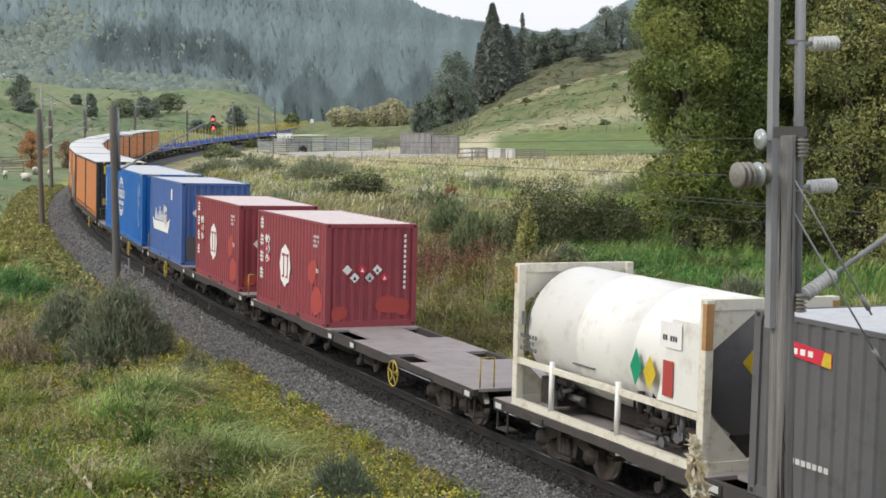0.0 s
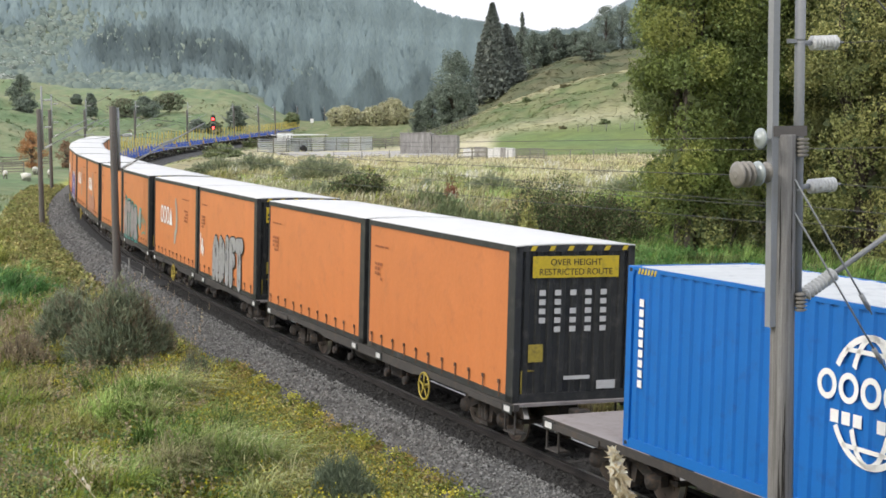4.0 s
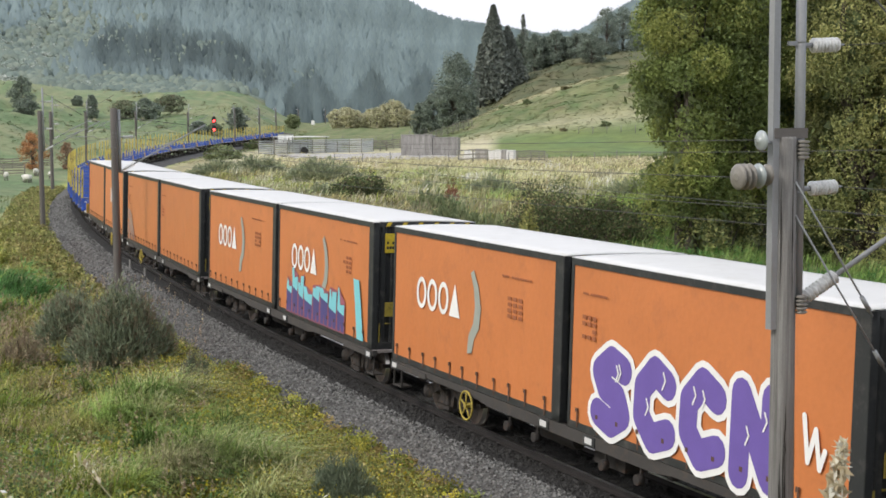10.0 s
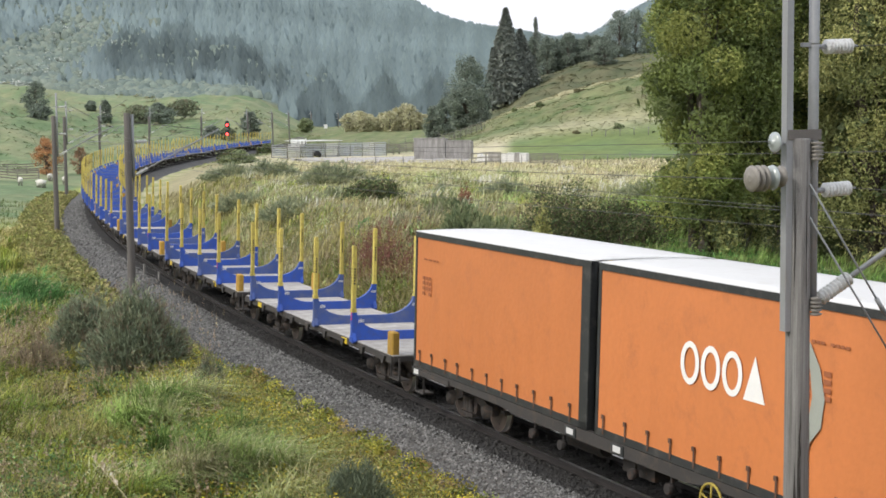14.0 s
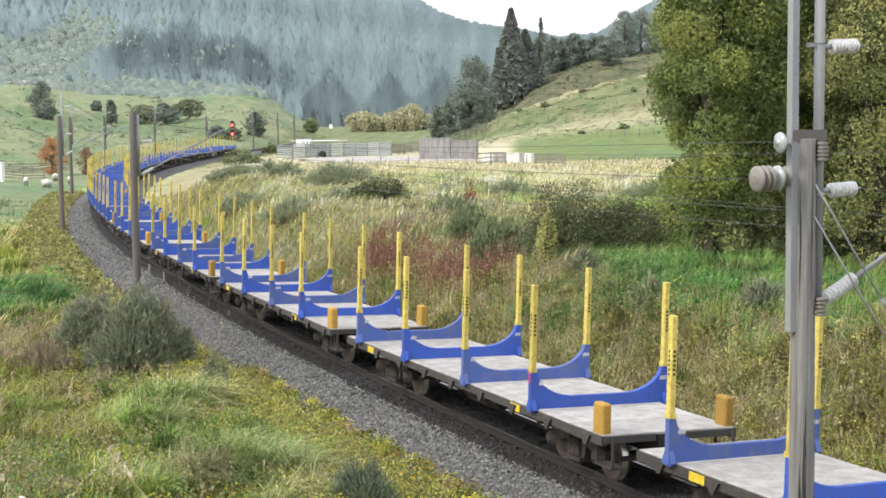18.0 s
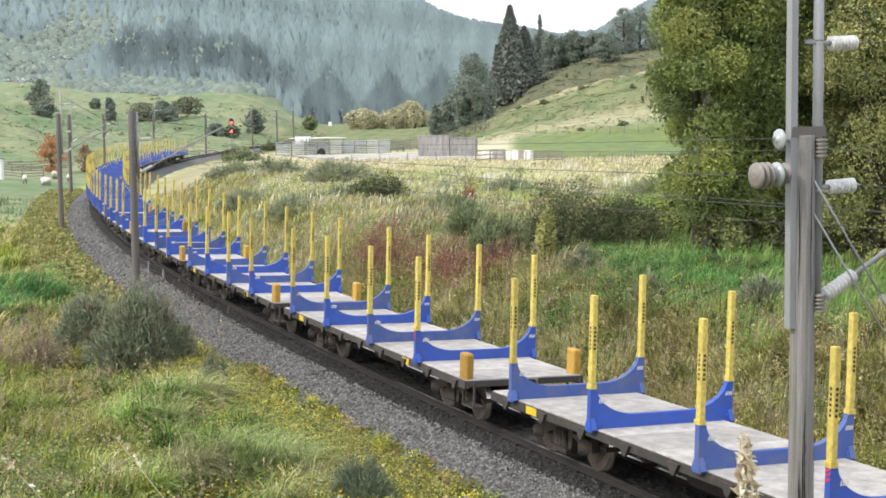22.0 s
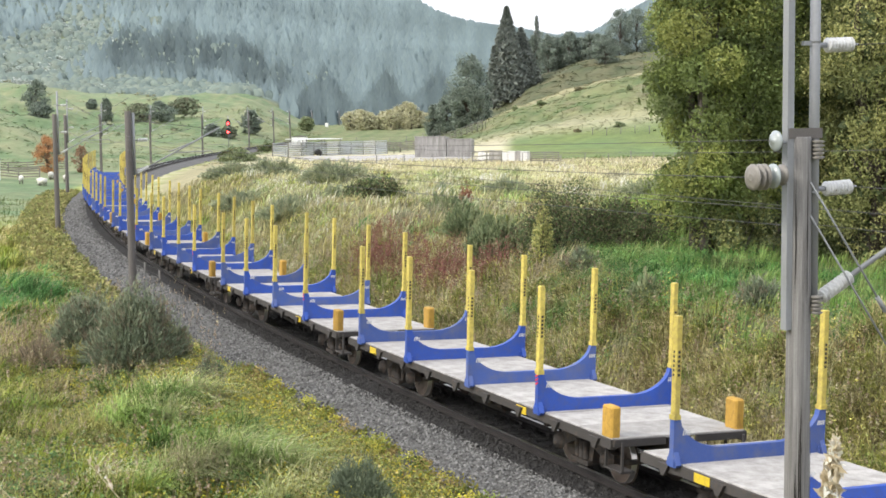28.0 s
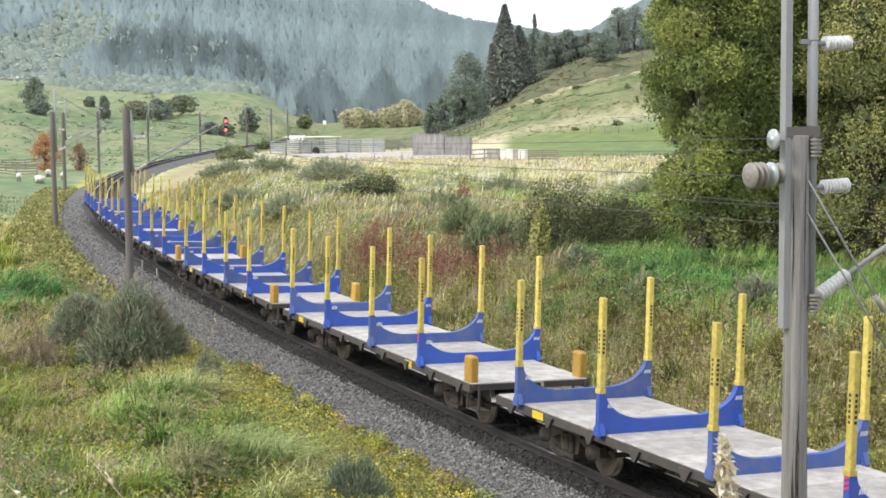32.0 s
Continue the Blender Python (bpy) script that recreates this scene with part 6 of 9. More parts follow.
def post_rail(x0, y0, x1, y1, rails, hgt, name="rail_fence", label="dark timber post-and-rail fence"):
    L = math.hypot(x1 - x0, y1 - y0)
    n = max(2, int(L / 2.4))
    f = empty(name, label, "fence", "farm fences")
    f.matrix_basis = pose(x0, y0, 0)
    pts = []
    for i in range(n + 1):
        x, y = x0 + (x1 - x0) * i / n, y0 + (y1 - y0) * i / n
        pts.append(Vector((x - x0, y - y0, float(height(x, y)))))
    for p in pts:
        bm = B()
        tube(bm, p + Vector((0, 0, -0.3)), p + Vector((0, 0, hgt)), 0.08, n=6)
        part("post", bm, M_fence, f)
    for a, b in zip(pts, pts[1:]):
        d = (b - a).normalized()
        nn = Vector((-d.y, d.x, 0)).normalized() * 0.03
        for k in range(rails):
            bm = B()
            z = hgt * (0.25 + 0.7 * k / max(1, rails - 1))
            vs = [bm.verts.new(p + o + Vector((0, 0, z + dz))) for dz in (0, 0.12) for p, o in ((a, -nn), (b, -nn), (b, nn), (a, nn))]
            for q in ((3, 2, 1, 0), (4, 5, 6, 7), (0, 1, 5, 4), (1, 2, 6, 5), (2, 3, 7, 6), (3, 0, 4, 7)):
                bm.faces.new([vs[i] for i in q])
            part("rail", bm, M_fence, f)
    return f


def wire_fence(x0, y0, x1, y1, hgt=1.0, step=3.0):
    L = math.hypot(x1 - x0, y1 - y0)
    n = max(2, int(L / step))
    f = empty("wire_fence", "thin post-and-wire farm fence", "fence", "farm fences")
    f.matrix_basis = pose(x0, y0, 0)
    pts = []
    rr = random.Random(int(L * 10))
    for i in range(n + 1):
        x, y = x0 + (x1 - x0) * i / n, y0 + (y1 - y0) * i / n
        pts.append(Vector((x - x0, y - y0, float(height(x, y)))))
    for p in pts:
        bm = B()
        tube(bm, p + Vector((0, 0, -0.2)), p + Vector((rr.uniform(-0.05, 0.05), 0, hgt + rr.uniform(-0.1, 0.15))), 0.055, n=6)
        part("post", bm, M_wood, f)
    bm = B()
    for a, b in zip(pts, pts[1:]):
        for k in range(4):
            z = Vector((0, 0, hgt * (0.25 + 0.24 * k)))
            tube(bm, a + z, b + z, 0.008, n=3, caps=False)
    tagged(part("wire", bm, M_wire, f), kind="stuff")
    return f


post_rail(-10.5, 226.0, 4.5, 262.0, 4, 1.5)
post_rail(-11.0, 230.0, -4.0, 226.0, 5, 1.6)
post_rail(1.6, 158.0, 4.6, 155.5, 3, 1.3, "rail_gate", "grey timber rail gate in the yard")
post_rail(7.6, 155.0, 10.4, 154.0, 5, 1.2, "rail_gate", "dark timber rail gate beside the field")
post_rail(-62.0, 171.0, -47.5, 170.5, 4, 1.35)
post_rail(-70.0, 192.0, -50.0, 192.0, 4, 1.3)
wire_fence(10.6, 154.0, 24.0, 166.0)
wire_fence(10.0, 157.0, -12.0, 166.0)
wire_fence(20.0, 222.0, 44.0, 214.0, 1.1, 2.0)
wire_fence(-14.0, 250.0, 5.0, 262.0, 1.2)
wire_fence(-20.0, 300.0, 0.0, 296.0, 1.2)
wire_fence(-12.0, 60.0, -14.5, 66.0)

# gravel yard in front of the bins
gx, gy = np.meshgrid(np.linspace(-17, 5, 40), np.linspace(180, 213, 40), indexing="ij")
gx = gx + (gy - 180) * -0.2 + 0.8 * np.sin(gy * 0.7)
gz = height(gx, gy) + 0.06
tagged(grid_mesh("gravel_yard", gx, gy, gz, M_gravel), "grey gravel yard before the concrete bins", "yard", kind="structure")

# concrete drain kerb along the east side of the track
for i in range(46):
    s0 = 22 + i * 1.55
    bm = B()
    box(bm, -0.09, 0.09, 0.02, 1.5, -0.25, 0.12, ch=0.02)
    kerb = part("drain_kerb", bm, M_concrete, None)
    kerb.matrix_basis = line_matrix(s0, 3.75, float(height(*on_line(s0, 3.75)[:2])) + 0.0)
    tagged(kerb, "pale concrete drain kerb beside the track", "kerb", "drain kerb units")

# small roadside signs and a white ute by the road
for x, y, hh in ((-38.0, 440.0, 2.2), (-28.3, 440.0, 2.6)):
    sgn = empty("road_sign", "small white sign on a post", "sign", "roadside signs")
    stand(sgn, x, y)
    bm = B()
    tube(bm, (0, 0, 0), (0, 0, hh), 0.06, n=6)
    part("post", bm, M_galv, sgn)
    bm = B()
    box(bm, -0.5, 0.5, -0.07, -0.03, hh - 0.9, hh + 0.3, ch=0.02)
    part("board", bm, M_white, sgn)
cabin = empty("equipment_cabin", "small pale trackside equipment cabin", "cabin")
stand(cabin, -51.3, 165.0)
cabin2 = empty("trackside_hut", "small white trackside hut with dark roof", "hut")
stand(cabin2, -34.5, 330.0)
for cb, (w_, d_, h_) in ((cabin, (1.7, 1.0, 2.2)), (cabin2, (3.2, 2.4, 1.9))):
    bm = B()
    box(bm, -w_ / 2, w_ / 2, -d_ / 2, d_ / 2, -0.2, h_, ch=0.03)
    part("cabin_wall", bm, M_white, cb)
    bm = B()
    plate(bm, [(-w_ / 2 - 0.1, h_), (w_ / 2 + 0.1, h_), (w_ / 2 + 0.1, h_ + 0.06), (0, h_ + 0.3), (-w_ / 2 - 0.1, h_ + 0.06)], -d_ / 2 - 0.1, d_ / 2 + 0.1)
    part("roof", bm, M_fence, cb)
    bm = B()
    box(bm, -0.3, 0.3, -d_ / 2 - 0.02, -d_ / 2, 0.0, h_ * 0.85)
    part("door", bm, M_offwhite, cb)


def sheep(x, y, rz, k):
    s = empty("sheep", "white woolly sheep grazing in the paddock", "sheep", "sheep in the paddock")
    stand(s, x, y, rz)
    bm = B()
    bmesh.ops.create_icosphere(bm, subdivisions=2, radius=1.0)
    for v in bm.verts:
        v.co = Vector((v.co.x * 0.5, v.co.y * 0.27, v.co.z * 0.3 + 0.6)) * (1 + 0.05 * math.sin(9 * v.co.x + 7 * v.co.z + k))
    part("body", bm, M_sheep, s, smooth=True)
    bm = B()
    bmesh.ops.create_icosphere(bm, subdivisions=1, radius=1.0)
    for v in bm.verts:
        v.co = Vector((v.co.x * 0.17 + 0.58, v.co.y * 0.1, v.co.z * 0.12 + (0.35 if k % 2 else 0.72)))
    part("head", bm, M_sheep, s, smooth=True)
    for lx in (-0.3, 0.3):
        for ly in (-0.14, 0.14):
            bm = B()
            tube(bm, (lx, ly, 0), (lx, ly, 0.45), 0.045, n=6)
            part("leg", bm, M_fence, s)


rs_ = random.Random(4)
for k in range(7):
    sheep(-41.8 - rs_.random() * 4.6, 152 + rs_.random() * 22, rs_.uniform(0, 360), k)


# ---- plants ----
def rand_units(rng, n):
    v = rng.normal(size=(n, 3))
    return v / np.linalg.norm(v, axis=1)[:, None]


def leaf_arrays(rng, P, size, col, elong=1.7, jitter=0.25, hang=0.0, flat=0.0):
    """Kite-shaped leaves at the points P; col: a colour for each. Returns points, faces, tints."""
    n = len(P)
    a = rand_units(rng, n)
    a[:, 2] -= hang
    a /= np.linalg.norm(a, axis=1)[:, None]
    up = rand_units(rng, n)
    if flat:
        up = up + np.array([0.0, 0.0, flat])
        a = np.cross(up, a)
        a /= np.linalg.norm(a, axis=1)[:, None] + 1e-9
        b = np.cross(up, a)
    else:
        b = np.cross(a, up)
    b /= np.linalg.norm(b, axis=1)[:, None] + 1e-9
    s = (size * rng.uniform(0.6, 1.35, n))[:, None]
    A, Bv = a * s * elong * 0.5, b * s * 0.5
    co = np.stack([P - A, P + Bv, P + A, P - Bv], 1).reshape(-1, 3)
    f = np.arange(4 * n).reshape(n, 4)
    c = col * (1 + jitter * rng.uniform(-1, 1, (n, 1)))
    return co, f, np.repeat(np.clip(c, 0.004, 0.7), 4, 0)


def blade_arrays(rng, P, hgt, width, col, lean=0.35, wind=(0.25, 0.05)):
    """Bent grass blades of two faces, at the points P."""
    n = len(P)
    th = rng.uniform(0, math.tau, n)
    side = np.stack([np.cos(th), np.sin(th), np.zeros(n)], 1)
    fwd = np.stack([-np.sin(th), np.cos(th), np.zeros(n)], 1) * rng.uniform(0, lean, (n, 1)) + np.array([wind[0], wind[1], 0])
    h = (hgt * rng.uniform(0.55, 1.25, n))[:, None]
    w = (width * rng.uniform(0.7, 1.3, n))[:, None] * 0.5
    up = np.array([0, 0, 1.0])
    mid = P + up * h * 0.6 + fwd * h * 0.35
    tip = P + up * h * 0.95 + fwd * h * 1.1
    co = np.stack([P - side * w, P + side * w, mid + side * w * 0.7, mid - side * w * 0.7, tip], 1).reshape(-1, 3)
    i = np.arange(n) * 5
    f = np.concatenate([np.stack([i, i + 1, i + 2], 1), np.stack([i, i + 2, i + 3], 1), np.stack([i + 3, i + 2, i + 4], 1)])
    c = np.clip(col * (1 + 0.5 * rng.uniform(-1, 1, (n, 1))), 0.004, 0.7)
    return co, f, np.repeat(c, 5, 0)


def joined(name, arrays, material, smooth=False):
    co, fs, ts, o = [], [], [], 0
    for c, f, t in arrays:
        co.append(c)
        fs.append(f + o)
        ts.append(t)
        o += len(c)
    return array_mesh(name, np.concatenate(co), np.concatenate(fs), material, np.concatenate(ts), smooth)


def palette(rng, n, cols, w=None):
    c = np.array(cols, float)
    return c[rng.choice(len(c), n, p=w)]


# grass of the verge, the bank and the field
def turf(name, label, seed, n, sampler, hgt, width, lift=1.0, tuft=5, spread=0.12, wind=(0.25, 0.05)):
    rng = np.random.default_rng(seed)
    x, y = sampler(rng, n)
    x, y = np.repeat(x, tuft), np.repeat(y, tuft)
    x = x + rng.normal(0, spread, len(x))
    y = y + rng.normal(0, spread, len(y))
    keep = ((lateral(x, y) < -2.75) & ~((x / y < -0.262) & (y < 30) & (rng.random(len(x)) < 0.8))) | (lateral(x, y) > 3.3)
    x, y = x[keep], y[keep]
    P = np.stack([x, y, height(x, y) - 0.02], 1)
    hh = hgt * (1 + 0.55 * wav(x, y, 3.1, seed * 0.7) + 0.3 * wav(x, y, 1.1, seed)) * np.ones(len(x))
    hh = np.maximum(hh, hgt * 0.25)
    lat = lateral(x, y)
    hh = np.where((lat < 0) & (lat > -8), hh * 0.55, hh)
    c = cover(x, y) * lift
    co, f, t = blade_arrays(rng, P, hh, width, c, wind=wind)
    return tagged(array_mesh(name, co, f, M_grass, t, False), label, "grass", kind="stuff")


def wedge(d0, d1, u0, u1, power=1.0):
    """Places spread evenly over a wedge of the view."""
    def f(rng, n):
        d = d0 + (d1 - d0) * rng.random(n) ** power
        u = rng.uniform(u0, u1, n)
        return u * d, d
    return f


def beside(s0, s1, l0, l1, power=1.0):
    def f(rng, n):
        s = s0 + (s1 - s0) * rng.random(n) ** power
        l = rng.uniform(l0, l1, n)
        x, y, ex, ey = line_frame(s)
        return x + ex * l, y + ey * l
    return f


turf("grass", "rough green and dry grass on the verge", 11, 9000, wedge(23, 62, -0.34, 0.12, 1.3), 0.4, 0.02, 1.15, tuft=9, spread=0.075)
turf("grass", "rough green and dry grass on the verge", 12, 6000, wedge(60, 130, -0.34, 0.0, 1.2), 0.4, 0.05, 1.08, spread=0.3)
turf("grass", "dry and lush grass on the railway bank", 13, 8000, beside(18, 95, 3.4, 16, 1.3), 0.45, 0.026, 1.15, tuft=9, spread=0.09)
turf("grass", "dry and lush grass on the railway bank", 14, 6000, beside(60, 125, 3.4, 34, 1.2), 0.45, 0.06, 1.3, spread=0.4)
turf("grass", "straw-coloured field grass", 15, 5500, wedge(80, 190, -0.12, 0.16), 0.26, 0.11, 1.08, spread=0.6)


def long_blades(rng, P, length, width, col, droop, wind):
    """Long arching blades in three bends, at the points P."""
    n = len(P)
    th = rng.uniform(0, math.tau, n)
    d = np.stack([np.cos(th), np.sin(th), np.zeros(n)], 1) * rng.uniform(0.3, 1.0, (n, 1)) + np.array([wind[0], wind[1], 0])
    side = np.stack([-d[:, 1], d[:, 0], np.zeros(n)], 1)
    side /= np.linalg.norm(side, axis=1)[:, None] + 1e-6
    L = (length * rng.uniform(0.5, 1.2, n))[:, None]
    w = (width * rng.uniform(0.6, 1.3, n))[:, None] * 0.5
    dr = (droop * rng.uniform(0.6, 1.3, n))[:, None]
    up = np.array([0, 0, 1.0])
    q = [P + d * L * k * k * (0.55 + 0.3 * dr) + up * L * (k - dr * 0.75 * k * k) for k in (0.0, 0.35, 0.7, 1.0)]
    co = np.stack([q[0] - side * w, q[0] + side * w, q[1] - side * w, q[1] + side * w, q[2] - side * w * 0.7, q[2] + side * w * 0.7, q[3]], 1).reshape(-1, 3)
    b = np.arange(n) * 7
    f = np.concatenate([np.stack([b + i, b + j, b + k], 1) for i, j, k in ((0, 1, 3), (0, 3, 2), (2, 3, 5), (2, 5, 4), (4, 5, 6))])
    c = np.clip(col * (1 + 0.5 * rng.uniform(-1, 1, (n, 1))), 0.004, 0.7)
    return co, f, np.repeat(c, 7, 0)


def tussocks(name, label, seed, x, y, length, cols, blades=80, width=0.016, droop=0.75, wind=(0.5, 0.1), spread=0.16, w=None):
    """Clumps of long drooping grass at the places x, y, each clump of one mood."""
    rng = np.random.default_rng(seed)
    x, y = np.asarray(x, float), np.asarray(y, float)
    ok = (np.hypot(x + 8.9, y - 40.9) > 1.5) & (np.hypot(x + 10.9, y - 43.6) > 1.4) & (np.hypot(x + 1.85, y - 25.9) > 0.8) & ((lateral(x, y) < -4.7) & ~((x / y < -0.255) & (y < 31)) | (lateral(x, y) > 3.6))
    x, y = x[ok], y[ok]
    n = len(x)
    cc = palette(rng, n, cols, w) * rng.uniform(0.45, 1.5, (n, 1))
    ll = length * rng.uniform(0.7, 1.25, n)
    i = np.repeat(np.arange(n), blades)
    px, py = x[i] + rng.normal(0, spread, len(i)), y[i] + rng.normal(0, spread, len(i))
    P = np.stack([px, py, height(px, py) - 0.02], 1)
    co, f, t = long_blades(rng, P, ll[i], width, cc[i], droop, wind)
    return tagged(array_mesh(name, co, f, M_grass, t, False), label, "grass", kind="stuff")


def scatter(seed, n, x, y, rx, ry):
    r = np.random.default_rng(seed)
    return x + r.normal(0, rx, n), y + r.normal(0, ry, n)


def spread_in(seed, n, sampler):
    return sampler(np.random.default_rng(seed), n)


LONG_GREEN = [(0.24, 0.29, 0.055), (0.28, 0.31, 0.075), (0.17, 0.25, 0.05), (0.37, 0.355, 0.12)]
SILVER_GREEN = [(0.34, 0.395, 0.15), (0.41, 0.44, 0.2), (0.24, 0.335, 0.1), (0.17, 0.28, 0.075), (0.47, 0.46, 0.25)]
RANK = [(0.4, 0.355, 0.165), (0.32, 0.3, 0.115), (0.28, 0.3, 0.085), (0.2, 0.26, 0.07), (0.46, 0.41, 0.22)]
SEEDY = [(0.33, 0.25, 0.17), (0.4, 0.32, 0.22), (0.26, 0.22, 0.13), (0.3, 0.3, 0.14)]
VIVID = [(0.13, 0.29, 0.09), (0.16, 0.33, 0.11), (0.21, 0.34, 0.13), (0.27, 0.33, 0.14)]
tussocks("long_grass", "long drooping silvery green grass on the verge", 401, *scatter(1, 46, -6.9, 35.0, 0.75, 1.3), 1.45, SILVER_GREEN, 170, 0.02, 0.85, (0.45, -0.25))
tussocks("long_grass", "long drooping silvery green grass on the verge", 402, *scatter(2, 62, -4.5, 29.6, 0.95, 1.3), 1.45, SILVER_GREEN, 170, 0.018, 0.85, (0.45, -0.25))
tussocks("long_grass", "long drooping grey-green grass on the verge", 417, *scatter(17, 26, -8.4, 31.5, 0.6, 1.4), 1.1, RANK + SILVER_GREEN[:2], 130, 0.018, 0.8, (0.3, -0.3))
tussocks("long_grass", "long drooping green and straw grass on the verge", 403, *spread_in(3, 330, beside(22, 52, -13.0, -7.6)), 0.85, LONG_GREEN + LONG_GREEN[:3] + RANK[:3], 75, 0.022, 0.6)
tussocks("long_grass", "lush green grass patch on the verge", 404, *scatter(4, 210, -17.0, 57.0, 1.3, 3.5), 0.95, [(0.09, 0.205, 0.06), (0.11, 0.24, 0.075), (0.15, 0.27, 0.09)], 90, 0.04, 0.6)
tussocks("long_grass", "brown seeding grass on the verge", 405, *scatter(5, 45, -13.2, 42.0, 0.6, 4.0), 0.9, SEEDY, 70, 0.018, 0.5)
tussocks("long_grass", "brown seeding grass on the verge", 406, *scatter(6, 22, -10.6, 35.0, 0.6, 2.0), 0.8, SEEDY, 70, 0.016, 0.55)
tussocks("long_grass", "long green and straw grass on the verge", 407, *spread_in(7, 420, wedge(42, 95, -0.33, -0.15)), 0.95, LONG_GREEN + LONG_GREEN + RANK, 42, 0.042, 0.55)
tussocks("long_grass", "flattened vivid green grass on the bank", 408, *scatter(8, 230, 5.6, 43.0, 1.9, 2.6), 0.85, VIVID, 70, 0.022, 0.95, (-0.5, -0.5))
tussocks("long_grass", "vivid green grass below the trees", 409, *scatter(9, 120, 9.5, 41.5, 2.2, 1.8), 0.75, VIVID, 60, 0.022, 0.9, (-0.4, -0.5))
tussocks("long_grass", "rank dry and green grass on the bank", 410, *spread_in(10, 560, beside(16, 66, 3.7, 7.0, 1.0)), 0.9, RANK, 60, 0.024, 0.65, (-0.35, -0.3))
tussocks("long_grass", "rank straw-coloured grass on the bank", 411, *spread_in(11, 200, beside(16, 34, 4.0, 9.5, 1.0)), 0.95, RANK[:3] + RANK[4:], 75, 0.022, 0.75, (-0.3, -0.3))
tussocks("long_grass", "pale green and straw grass on the terrace", 412, *spread_in(12, 650, beside(52, 125, 6.0, 22.0, 1.0)), 0.9, LONG_GREEN[:2] + RANK[:2] + [(0.42, 0.44, 0.26)], 30, 0.05, 0.7, spread=0.3)
tussocks("long_grass", "green grass on the terrace edge", 413, *scatter(13, 70, -1.5, 60.0, 1.8, 4.0), 0.8, VIVID[1:], 60, 0.035, 0.8)
tussocks("long_grass", "straw-coloured field grass", 414, *spread_in(14, 460, wedge(80, 150, -0.12, 0.15)), 0.6, [(0.5, 0.44, 0.27), (0.44, 0.41, 0.22), (0.4, 0.41, 0.2), (0.55, 0.5, 0.34)], 26, 0.08, 0.6, spread=0.45)


tussocks("long_grass", "green grass clumps in the field", 415, *spread_in(15, 260, wedge(58, 112, -0.14, 0.05)), 0.9, [(0.27, 0.36, 0.14), (0.34, 0.41, 0.18), (0.42, 0.45, 0.24), (0.32, 0.36, 0.17)], 60, 0.05, 0.8, (0.3, 0.0), 0.4)
tussocks("long_grass", "pale feathery grass clumps in the field", 416, *spread_in(16, 130, wedge(58, 120, -0.14, 0.12)), 1.1, [(0.52, 0.5, 0.36), (0.48, 0.47, 0.31)], 60, 0.045, 0.7, (0.4, 0.0), 0.35)


def seed_heads(name, label, seed, x, y, hgt, cols):
    """Upright dry stems with loose heads."""
    rng = np.random.default_rng(seed)
    n = len(x)
    h = hgt * rng.uniform(0.6, 1.2, n)
    P0 = np.stack([x, y, height(x, y)], 1)
    lean = np.stack([rng.normal(0.12, 0.12, n), rng.normal(0, 0.12, n), np.zeros(n)], 1)
    a = blade_arrays(rng, P0, h, 0.009, palette(rng, n, cols), 0.1, (0.1, 0.0))
    k = 12
    i = np.repeat(np.arange(n), k)
    q = rng.random(len(i))
    P = P0[i] + np.array([0, 0, 1.0]) * (h[i] * (0.72 + 0.3 * q))[:, None] + lean[i] * (h[i] * 0.9)[:, None] + rng.normal(0, 0.02, (len(i), 3))
    co, f, t = leaf_arrays(rng, P, 0.026, palette(rng, len(i), cols), 2.2, hang=-0.5)
    e = array_mesh(name, a[0], a[1], M_grass, a[2], False)
    hd = array_mesh("seed_heads", co, f, M_leaf, t, False)
    hd.parent = e
    tagged(hd, "brown seed heads", kind="stuff")
    return tagged(e, label, "grass", kind="stuff")


BROWNS = [(0.34, 0.26, 0.18), (0.42, 0.34, 0.24), (0.26, 0.19, 0.13)]
seed_heads("seeding_grass", "brown seeding stems on the verge", 421, *scatter(21, 320, -13.0, 42.0, 0.8, 4.5), 1.0, BROWNS)
seed_heads("seeding_grass", "brown seeding stems on the verge", 422, *spread_in(22, 700, wedge(25, 60, -0.33, -0.16)), 0.8, BROWNS + [(0.46, 0.42, 0.25)])
seed_heads("seeding_grass", "dry seeding stems on the bank", 423, *spread_in(23, 1300, beside(18, 66, 3.8, 7.5)), 0.95, BROWNS + [(0.5, 0.44, 0.3)])


def weeds(name, label, seed, n, sampler, hgt, cols, size):
    """Leafy herbs with small leaves and flower heads."""
    rng = np.random.default_rng(seed)
    x, y = sampler(rng, n)
    k = 22
    lat = lateral(x, y)
    keep = (lat < -2.85) | (lat > 3.5)
    x, y = np.repeat(x[keep], k), np.repeat(y[keep], k)
    h = hgt * rng.random(len(x)) ** 0.7
    P = np.stack([x + rng.normal(0, 0.11, len(x)), y + rng.normal(0, 0.11, len(x)), height(x, y) + h], 1)
    co, f, t = leaf_arrays(rng, P, size, np.repeat(palette(rng, len(P) // k, cols) * rng.uniform(0.65, 1.4, (len(P) // k, 1)), k, 0), jitter=0.45)
    return tagged(array_mesh(name, co, f, M_leaf, t, False), label, "weeds", kind="stuff")


